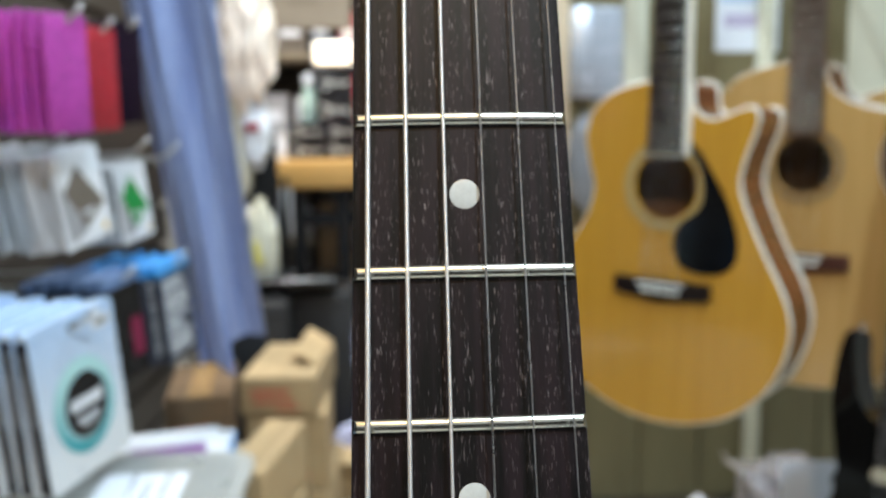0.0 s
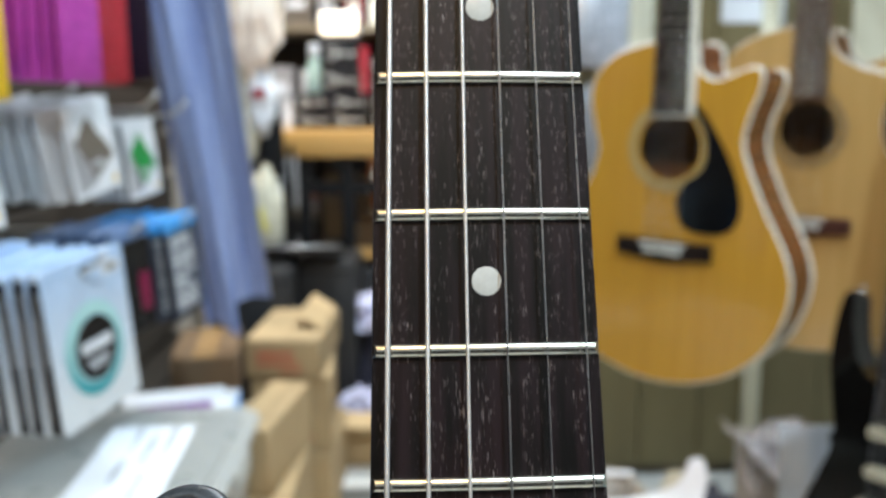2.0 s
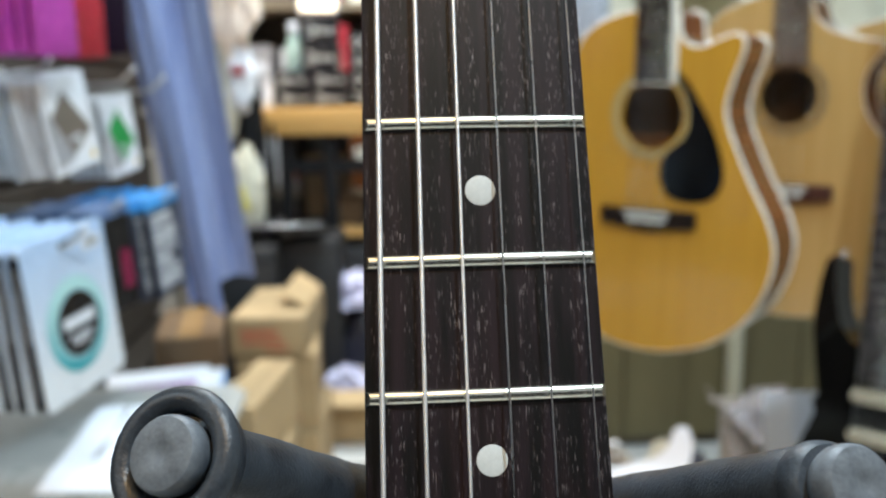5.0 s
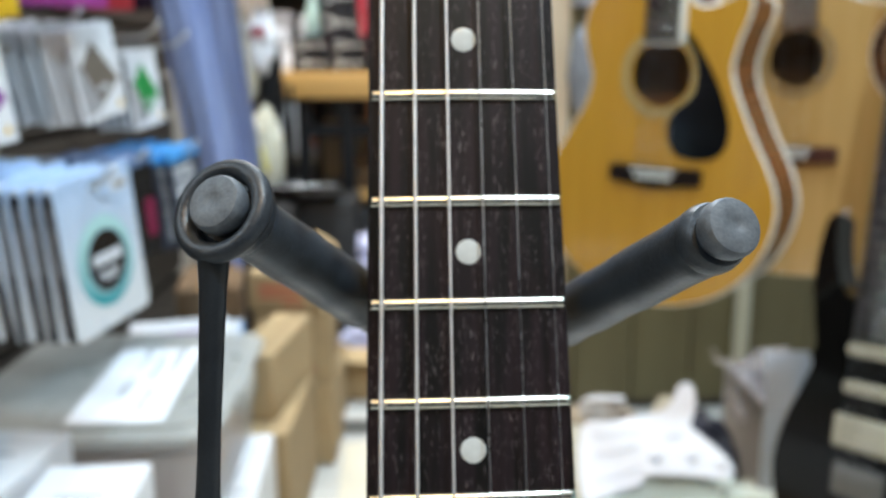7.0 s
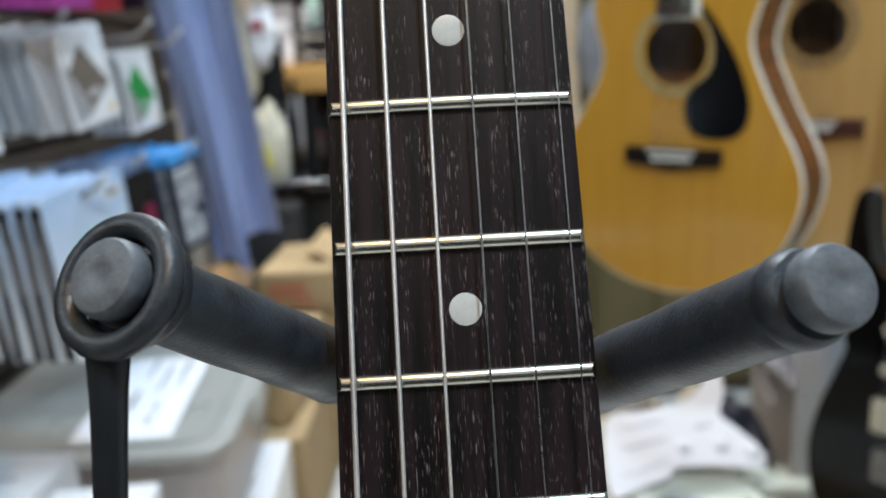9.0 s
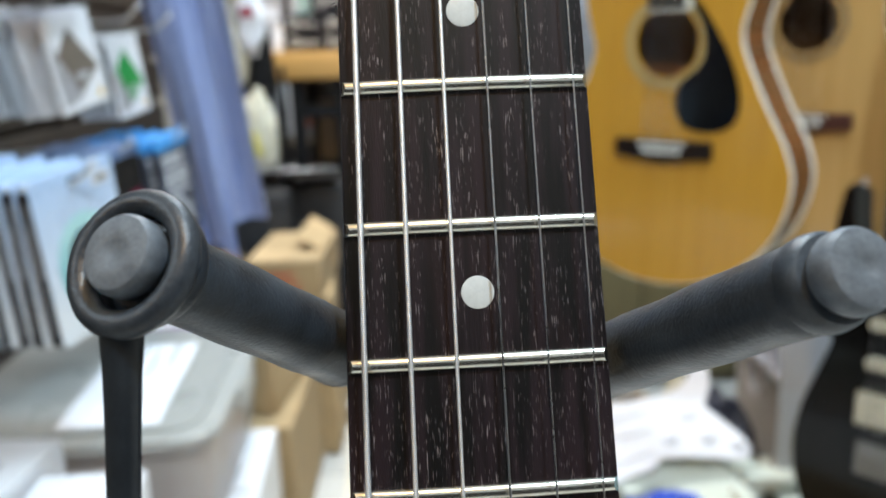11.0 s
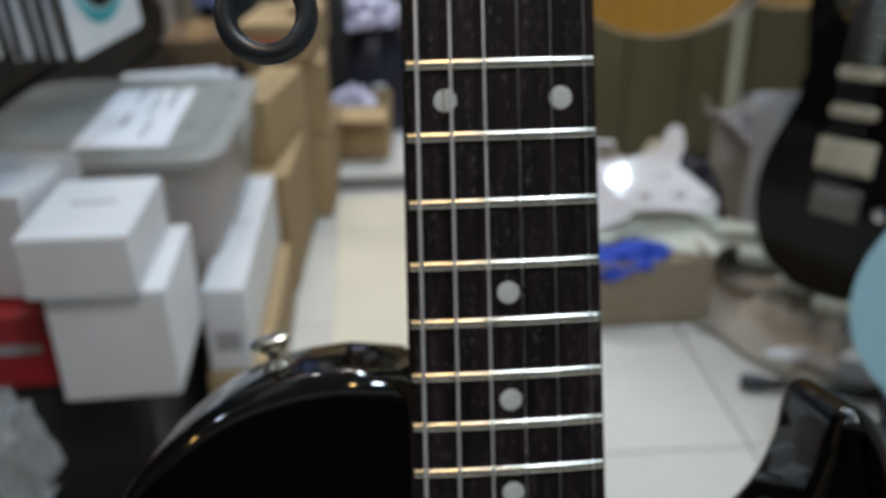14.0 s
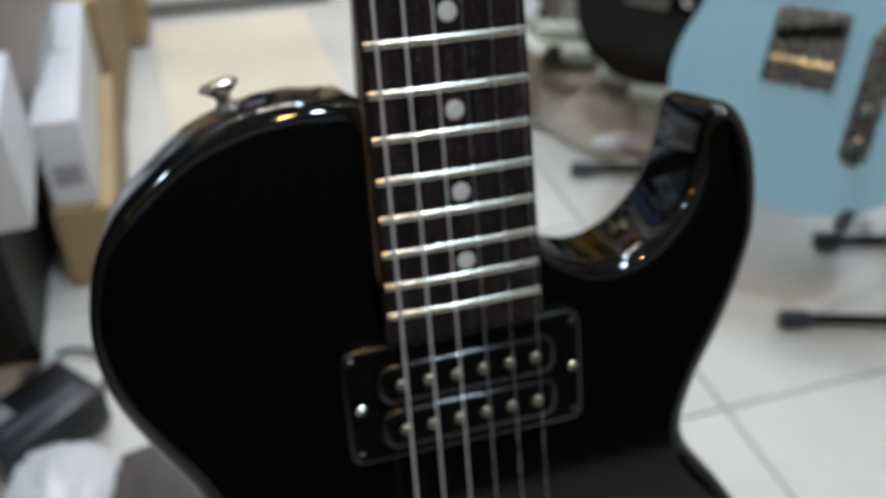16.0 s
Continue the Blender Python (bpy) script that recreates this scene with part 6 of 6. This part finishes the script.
part("trigger", add_box(B(), (0, -0.01, 0.20), (0.02, 0.05, 0.035), 0.006, 2), M_RED, g)
# black folding music stand
g = thing("music_stand", pose(-0.318, 1.85, ZS), "folded black music stand leaning by the bench", "music stand")
part("desk", add_box(B(), (0, 0, 0), (0.05, 0.02, 0.20), 0.004, 1, Matrix.Translation((-0.020, 0.128, 0.77)) @ pose(0, 0, 0, 0, 4, 0)), M_BLACKMETAL, g)
part("leg", add_tube(B(), [(0.0, 0.13, 0.85), (0.02, 0.15, 0.55), (0.035, 0.16, 0.004)], 0.008, 10), M_BLACKMETAL, g)
part("leg", add_tube(B(), [(0.03, 0.12, 0.78), (0.028, 0.14, 0.55), (0.0, 0.20, 0.004)], 0.007, 10), M_BLACKMETAL, g)

# bags of goods hung from a rail above, catching the lamp light
M_BAGLIT = mat("cream_bag_film", (0.93, 0.79, 0.66), (0.84, 0.66, 0.52), rough=0.3, scale=18, fine=120, bump=0.4)
rail = thing("hanging_rail", pose(-0.33, 1.83, 1.62), "steel rail along which bags of goods hang", "rail")
part("bar", add_tube(B(), [(-0.45, 0, 0), (0.30, 0, 0)], 0.008, 10), M_CHROME, rail)
for x in (-0.45,):
    part("flange", add_cyl(B(), (x, 0, 0), (x + 0.012, 0, 0), 0.022), M_CHROME, rail)
part("drop", add_tube(B(), [(0.28, 0, 0), (0.28, 0, 0.98)], 0.006, 10), M_CHROME, rail)
for k, (x, y, z, s, m_, lab) in enumerate(((-0.345, 1.81, 1.135, (0.068, 0.038, 0.155), M_BAGLIT, "cream plastic bag of goods hanging from the rail"), (-0.335, 1.83, 0.935, (0.034, 0.03, 0.085), bpy.data.materials["white_bag_film"], "white plastic bag with pink print hanging from the rail"), (-0.385, 1.85, 0.90, (0.040, 0.03, 0.13), bpy.data.materials["bag_film"], "long clear bag hanging from the rail"))):
    g = thing("plastic_bag", pose(x, y, z), lab, "bag", "hanging bags")
    part("film", crumple(B(), (0, 0, 0), s, 2.2 + 3 * k, 4, 0.35, False), m_, g)
    part("tie", add_tube(B(), [(0, 0, s[2] * 0.8), (0, 1.83 - y, 1.612 - z)], 0.0014, 6), M_STEEL, g)
    if k == 1:
        part("print", add_box(B(), (0.0, -0.032, 0.01), (0.03, 0.004, 0.02)), M_RED, g)

# shelf unit at the back of the workshop
shelf = thing("shelf_unit", pose(-0.24, 3.10, ZS), "grey-brown open shelf unit at the back of the workshop", "shelf")
M_SHELF = mat("grey_brown_board", (0.30, 0.26, 0.19), (0.24, 0.20, 0.14), rough=0.6, stretch=(0.1, 1, 1), scale=20, fine=200, bump=0.1)
for x in (-0.50, 0.50):
    part("upright", add_box(B(), (x, 0, 0.95), (0.03, 0.36, 1.9), 0.002, 1), M_SHELF, shelf)
for z in (0.10, 0.50, 0.86, 1.16, 1.46, 1.86):
    part("board", add_box(B(), (0, 0, z), (0.968, 0.36, 0.026), 0.002, 1), M_SHELF, shelf)
part("back", add_box(B(), (0, 0.175, 0.95), (0.96, 0.008, 1.88)), mat("dark_shelf_back", (0.07, 0.055, 0.04), (0.05, 0.04, 0.03), rough=0.7), shelf)
rnd = random.Random(11)
cols = [M_RED, M_BLACKCARD, M_TAUPE, M_GREYPRINT, M_CARD, M_NAVY, M_WCARD, M_CREAM, M_BLACKCARD, M_CARDDULL, M_WINE, M_YELLOW, M_BLACKCARD, M_MAHOG]
names = {"red_film": "red", "black_card": "black", "taupe_print": "dark taupe", "grey_print": "grey", "corrugated_cardboard": "brown", "navy_card": "navy", "white_glossy_card": "white", "cream_binding": "cream", "dull_cardboard": "dull brown", "wine_print": "wine-red", "yellow_film": "yellow", "mahogany": "red-brown"}
for z in (0.513, 0.873, 1.173, 1.473):
    x = -0.47
    while x < 0.40:
        w, h, d = rnd.uniform(0.05, 0.13), rnd.uniform(0.08, 0.23), rnd.uniform(0.18, 0.30)
        m_ = rnd.choice(cols)
        g = thing("stock_box", pose(-0.24 + x + w / 2, 3.08, ZS + z + 0.0005, 0, 0, rnd.uniform(-2, 2)), names[m_.name] + " carton of stock on a back shelf", "box", "stock on the shelves")
        part("body", add_box(B(), (0, 0, h / 2), (w, d, h), 0.002, 1), m_, g)
        part("label", add_box(B(), (0, -d / 2 - 0.0005, h * 0.5), (w * 0.6, 0.001, h * 0.3)), rnd.choice([M_PAPER, M_BARS, M_CREAM, M_REDINK]), g)
        x += w + rnd.uniform(0.01, 0.03)
g = thing("hanging_board", pose(-0.312, 2.62, 1.256), "grey-brown board hanging over the workbench", "board")
part("board", add_box(B(), (0, 0, 0.13), (0.34, 0.02, 0.26), 0.003, 1), mat("taupe_board", (0.20, 0.165, 0.12), (0.155, 0.125, 0.09), rough=0.6, scale=12, fine=160, bump=0.1), g)
part("writing", add_box(B(), (0.02, -0.0108, 0.085), (0.11, 0.001, 0.018)), mat("faded_print", (0.16, 0.13, 0.09), rough=0.6), g)
for s in (-1, 1):
    part("chain", add_tube(B(), [(s * 0.15, 0, 0.26), (s * 0.15, 0, H - 1.256)], 0.002, 6), M_STEEL, g)
g = thing("orange_cable_reel", pose(-0.275, 2.96, ZS + 1.473 + 0.0005), "orange-red plastic cable reel on the shelf", "cable reel")
part("reel", add_lathe(B(), [(0, 0), (0.035, 0), (0.037, 0.004), (0.037, 0.01), (0.02, 0.012), (0.02, 0.04), (0.037, 0.042), (0.037, 0.05), (0, 0.052)]), mat("orange_plastic", (0.75, 0.12, 0.04), (0.65, 0.09, 0.03), rough=0.35), g)

# ---------------------------------------------------------------- floor clutter before the planked partition
tray = thing("cardboard_tray", pose(0.405, 1.105, 0.004, 0, 0, 0.5), "low brown cardboard tray heaped with guitar parts", "box")
for x, y, w, d in ((-0.108, 0, 0.004, 0.27), (0.108, 0, 0.004, 0.27), (0, -0.133, 0.212, 0.004), (0, 0.133, 0.212, 0.004)):
    part("wall", add_box(B(), (x, y, 0.060), (w, d, 0.119), 0.001, 1), M_CARDDULL, tray)
part("base", add_box(B(), (0, 0, 0.004), (0.21, 0.262, 0.006)), M_CARDDULL, tray)
part("filling", add_box(B(), (0, 0, 0.055), (0.205, 0.255, 0.09), 0.004, 1), M_CARDDULL, tray)
g = thing("blue_cloth", pose(0.365, 1.010, 0.098, 0, -8, 12), "bright blue cloth stuffed in the cardboard tray", "cloth")
part("cloth", crumple(B(), (0, 0, 0), (0.085, 0.05, 0.022), 5.5, 5, 0.55), mat("royal_blue_cloth", (0.02, 0.075, 0.55), (0.015, 0.055, 0.42), rough=0.7, scale=20, fine=400, bump=0.4), g)
M_WPLASTIC = mat("white_plastic", (0.84, 0.83, 0.86), (0.78, 0.77, 0.80), rough=0.07, rough_var=0.02, scale=20, fine=300, bump=0.02)
M_MINTPL = mat("mint_white_plastic", (0.68, 0.72, 0.64), (0.60, 0.64, 0.56), rough=0.35, scale=20, fine=300, bump=0.03)
PG = [(-0.132, 0.0), (-0.100, 0.133), (-0.04, 0.136), (0.030, 0.140), (0.078, 0.156), (0.104, 0.190), (0.126, 0.194), (0.132, 0.178), (0.118, 0.136), (0.098, 0.108), (0.116, 0.080), (0.140, 0.040), (0.146, 0.016), (0.128, 0.000), (0.090, 0.008), (0.040, 0.020), (-0.004, 0.026), (-0.020, 0.022), (-0.026, 0.012), (-0.08, 0.004)]


def pickguard(m, full, material, label):
    g = thing("pickguard", m, label, "pickguard", "loose pickguards")
    part("plate", add_prism(B(), smooth_loop(PG, 3)[::-1], 0.0, 0.0028, 0.0008, 1), material, g)
    if full:
        for x, y, a in ((-0.040, 0.121, 2), (-0.046, 0.085, 5), (-0.058, 0.042, 10)):
            part("pickup_cover", add_prism(B(), [(x + p * math.cos(radians(a)) - q * math.sin(radians(a)), y + p * math.sin(radians(a)) + q * math.cos(radians(a))) for p, q in rounded(0.084, 0.017, 0.008, 5)], 0.0026, 0.0052, 0.0008, 1), material, g)
        for x, y in ((0.016, 0.060), (0.080, 0.052), (0.128, 0.030)):
            part("knob", add_lathe(B(), [(0, 0.0100), (0.0075, 0.0100), (0.0098, 0.0088), (0.0125, 0.0050), (0.0140, 0.0026)], Matrix.Translation((x, y, 0)), 20), material, g)
        part("switch_slot", add_box(B(), (0.062, 0.090, 0.003), (0.030, 0.004, 0.001), 0, 1, None), M_GREYPRINT, g)
    return g


pickguard(frame_of((0.42, 1.075, 0.150), (1, 0.1, 0.07), (-0.08, 0.78, 0.62)), True, M_WPLASTIC, "white pickguard assembly with three pickups and knobs")
pickguard(frame_of((0.455, 1.085, 0.118), (0.95, 0.25, -0.10), (-0.2, 0.80, 0.45)), False, M_MINTPL, "mint-white bare pickguard under the white one")
pickguard(frame_of((0.378, 1.108, 0.122), (1, 0.06, 0.0), (-0.05, 0.78, 0.62)), False, M_CREAMPU, "aged cream bare pickguard peeping out behind the white one")
pickguard(frame_of((0.40, 1.035, 0.104), (0.97, -0.15, 0.02), (0.15, 0.9, 0.30)), False, M_MINTPL, "mint-white bare pickguard in the tray")
pickguard(frame_of((0.62, 1.115, 0.062), (0.9, -0.35, 0.06), (0.3, 0.9, 0.10)), False, M_MINTPL, "mint-white bare pickguard lying beside the tray")
# heap that fills behind the tray
M_PALECARTON = mat("pale_blue_carton", (0.66, 0.71, 0.80), (0.58, 0.63, 0.72), rough=0.35, scale=12, fine=120, bump=0.12)
M_GREYBOARD_SHADE = mat("grey_board_and_shade", (0.34, 0.30, 0.265), (0.27, 0.235, 0.205), rough=0.75, scale=12, fine=200, bump=0.2)
g = thing("open_carton", pose(0.655, 1.20, 0.004, 0, 0, -4), "opened pale blue-white carton with raised flaps behind the pickguards", "box")
CW, CD, CH = 0.20, 0.24, 0.232
# left side takes the grey board colour to put in the shade it lies in
for x, y, w, d, m_ in ((CW / 2, 0.002, CW, 0.004, M_PALECARTON), (CW / 2, CD - 0.002, CW, 0.004, M_PALECARTON), (0.002, CD / 2, 0.004, CD - 0.009, M_GREYBOARD_SHADE), (CW - 0.002, CD / 2, 0.004, CD - 0.009, M_PALECARTON)):
    part("side", add_box(B(), (x, y, CH / 2), (w, d, CH), 0.001, 1), m_, g)
part("base", add_box(B(), (CW / 2, CD / 2, 0.004), (CW - 0.01, CD - 0.01, 0.005)), M_GREYBOARD_SHADE, g)
part("flap", add_box(B(), (CW / 2, 0, 0.055), (CW - 0.006, 0.0035, 0.108), 0.001, 1, Matrix.Translation((0, 0.003, CH)) @ pose(0, 0, 0, -14, 0, 0)), M_PALECARTON, g, "pale flap standing up")
part("flap", add_box(B(), (CW / 2, 0, 0.055), (CW - 0.006, 0.0035, 0.108), 0.001, 1, Matrix.Translation((0, CD - 0.003, CH)) @ pose(0, 0, 0, -100, 0, 0)), M_GREYBOARD_SHADE, g)
part("flap", add_box(B(), (0, CD / 2, 0.03), (0.0035, CD - 0.01, 0.058), 0.001, 1, Matrix.Translation((0.003, 0, CH)) @ pose(0, 0, 0, 0, -40, 0)), M_GREYBOARD_SHADE, g, "grey inner face of a side flap")
part("flap", add_box(B(), (0, CD / 2, 0.045), (0.0035, CD - 0.01, 0.088), 0.001, 1, Matrix.Translation((CW - 0.003, 0, CH)) @ pose(0, 0, 0, 0, 75, 0)), M_GREYBOARD_SHADE, g)
part("lining", add_box(B(), (CW / 2, CD / 2, 0.09), (CW - 0.012, CD - 0.012, 0.16), 0.004, 1), M_GREYBOARD_SHADE, g)
g = thing("plastic_bag", pose(0.735, 1.315, 0.176), "crumpled clear plastic film bulging out of an open carton", "bag")
part("film", crumple(B(), (0, 0, 0), (0.085, 0.095, 0.085), 7.7, 5, 0.5), mat("clear_lilac_film", (0.78, 0.76, 0.80), (0.6, 0.58, 0.62), rough=0.12, scale=16, fine=120, bump=0.6, dist=0.004, alpha=0.34), g)
part("twist", add_tube(B(), [(-0.015, -0.01, 0.098), (0.0, -0.02, 0.124), (0.012, -0.02, 0.142)], [0.012, 0.006, 0.011], 8), bpy.data.materials["clear_lilac_film"], g)
# a small box behind the tray with a clear bag on it
carton((0.372, 1.295, 0.004), (0.125, 0.085, 0.196), 4, M_CARDDULL, "small dull cardboard box standing behind the tray", tape=False)
g = thing("plastic_bag", pose(0.372, 1.275, 0.2025), "small clear plastic bag of screws on a box", "bag")
part("film", crumple(B(), (0, 0, 0), (0.045, 0.03, 0.026), 6.1, 4, 0.5), mat("clear_film", (0.75, 0.73, 0.70), (0.62, 0.6, 0.58), rough=0.12, scale=30, fine=150, bump=0.5, alpha=0.6), g)
part("seal", add_box(B(), (0, -0.006, 0.043), (0.07, 0.012, 0.002), 0.0005, 1, pose(0, 0, 0, 12, 0, 0)), M_PAPER, g)
g = thing("dark_bag", pose(0.548, 1.285, 0.004), "dark soft bag behind the pickguards", "bag")
part("bag", crumple(B(), (0, 0, 0), (0.095, 0.085, 0.13), 4.9, 4, 0.25), bpy.data.materials["navy_nylon"], g)



def paper_heap(m, w, d, h, seed, material, label):
    """A crumpled sheet lying on the floor."""
    g = thing("wrapping_paper", m, label, "paper", "wrapping paper")
    bm = B()
    nx = 26
    vs = [[None] * (nx + 1) for _ in range(nx + 1)]
    for i in range(nx + 1):
        for j in range(nx + 1):
            x, y = (i / nx - 0.5) * w, (j / nx - 0.5) * d
            e = min(1, 6 * min(i, nx - i, j, nx - j) / nx)
            z = 0.002 + h * (0.25 + 0.75 * e) * (1 - abs(noise.noise(Vector((x * 9, y * 9, seed)))) * 1.6) ** 2 * (0.55 + 0.45 * noise.noise(Vector((x * 3, y * 3, seed + 5))))
            vs[i][j] = bm.verts.new((x + 0.01 * noise.noise(Vector((y * 14, x * 5, seed))), y + 0.01 * noise.noise(Vector((x * 14, y * 5, seed))), max(0.001, z)))
    for i in range(nx):
        for j in range(nx):
            bm.faces.new((vs[i][j], vs[i + 1][j], vs[i + 1][j + 1], vs[i][j + 1]))
    ext = bmesh.ops.extrude_face_region(bm, geom=bm.faces[:])
    bmesh.ops.translate(bm, verts=[e for e in ext["geom"] if isinstance(e, bmesh.types.BMVert)], vec=(0, 0, 0.0012))
    part("sheet", bm, material, g)


M_GREYKRAFT = mat("grey_kraft", (0.46, 0.41, 0.34), (0.33, 0.29, 0.235), rough=0.8, scale=10, fine=160, bump=0.3)
paper_heap(pose(0.665, 0.985, 0.004, 0, 0, 25), 0.34, 0.28, 0.085, 1.5, M_GREYKRAFT, "crumpled grey-brown kraft paper on the floor tiles")
paper_heap(pose(0.86, 0.93, 0.004, 0, 0, -20), 0.30, 0.36, 0.07, 4.5, M_GREYKRAFT, "crumpled grey kraft paper beside the guitar stands")
paper_heap(pose(0.70, 0.80, 0.004, 0, 0, 50), 0.10, 0.26, 0.03, 7.5, M_PAPER, "strip of crumpled white paper on the floor")
for x, y, z, rz, L in ((0.605, 1.085, 0.108, -4, 0.135), (0.642, 1.035, 0.080, -6, 0.110), (0.80, 1.03, 0.055, -40, 0.20), (0.690, 0.975, 0.058, -12, 0.10), (0.735, 0.905, 0.030, -52, 0.13)):
    g = thing("foam_strip", pose(x, y, z, 0, 6, rz), "white foam packing strip on the heap of paper", "foam strip", "foam strips")
    part("strip", add_prism(B(), rounded(L, 0.045, 0.02, 5), 0.0, 0.022, 0.006, 2, True), M_MINTPL, g)

# cream sheets pinned to the planks
M_CREAMSHEET = mat("cream_sheet", (0.66, 0.63, 0.49), (0.58, 0.55, 0.42), rough=0.5, scale=8, fine=120, bump=0.1)
for x, w, z, h, lab in ((0.545, 0.054, 1.15, 0.36, "narrow cream paper strip pinned to the planks"), (1.155, 0.22, 1.22, 0.56, "broad cream-white paper banner pinned to the planks")):
    g = thing("paper_banner", pose(x, PY - 0.0075, z), lab, "banner")
    part("sheet", add_box(B(), (0, 0, 0), (w, 0.003, h), 0.0008, 1), M_CREAMSHEET, g)
    part("batten", add_box(B(), (0, -0.002, h / 2 - 0.006), (w + 0.006, 0.006, 0.012), 0.001, 1), M_CREAM, g)
# foil pouch and poster on the planks
g = thing("foil_panel", pose(0.452, PY - 0.0135, 1.105), "silver diamond-pattern foil pouch pinned to the planks", "foil pouch")
part("pouch", add_box(B(), (0, 0, 0), (0.122, 0.016, 0.205), 0.005, 2), mat("pearly_foil", (0.70, 0.75, 0.84), (0.50, 0.56, 0.66), rough=0.25, metal=0.3, scale=60, fine=300, bump=0.3), g)
for i in range(6):
    for j in range(9):
        part("stud", add_lathe(B(), [(0.008, 0), (0.005, 0.003), (0, 0.004)], Matrix.Translation((-0.05 + 0.020 * i, -0.008, -0.088 + 0.022 * j)) @ pose(0, 0, 0, 90, 0, 0), 4), M_CHROME, g)
g = thing("poster", pose(0.806, PY - 0.0065, 1.205, 0, 0, 0), "blue and white printed poster pinned on the planks", "poster")
part("sheet", add_box(B(), (0, 0, 0), (0.15, 0.002, 0.20)), M_PAPER, g)
part("blue_field", add_box(B(), (0, -0.0016, 0.045), (0.13, 0.001, 0.07)), M_ICE, g)
part("dark_band", add_box(B(), (0, -0.0016, 0.088), (0.13, 0.001, 0.012)), M_NAVY, g)
part("red_field", add_box(B(), (-0.01, -0.0016, -0.03), (0.09, 0.001, 0.03)), mat("faded_lilac_print", (0.52, 0.46, 0.62), rough=0.5), g)
# grey bag with black trim hanging low beside the jamb
g = thing("gig_bag", pose(0.418, PY - 0.062, 0.855), "small grey bag with black trim hanging on the planks", "bag")
part("bag", crumple(B(), (0, 0, 0), (0.042, 0.030, 0.110), 3.9, 4, 0.2, False), mat("grey_nylon", (0.30, 0.31, 0.34), (0.16, 0.165, 0.18), rough=0.4, scale=30, fine=300, bump=0.3), g)
part("trim", add_tube(B(), smooth_loop([(0.034, -0.02, 0.06), (0.040, -0.012, 0.0), (0.036, -0.016, -0.06), (0.012, -0.026, -0.095)], 4, False), 0.006, 8), M_BLACKMETAL, g, "black edge trim")
part("loop", add_tube(B(), smooth_loop([(0, 0, 0.09), (0, 0.03, 0.125), (0, 0.053, 0.13)], 4, False), 0.003, 8), M_BLACKMETAL, g)
# thin cream sheet added over the tiles for a cream stretch without joints
g = thing("floor_board", pose(0.025, 1.21, 0.0085), "thin cream sheet added for a cream stretch of the floor", "board")
part("sheet", add_box(B(), (0, 0, 0), (0.34, 0.80, 0.004), 0.001, 1, pose(0, 0, 0, 0, 0, 1)), mat("floor_cream", (0.74, 0.675, 0.54), (0.67, 0.605, 0.48), rough=0.45, scale=4, fine=90, bump=0.05), g)
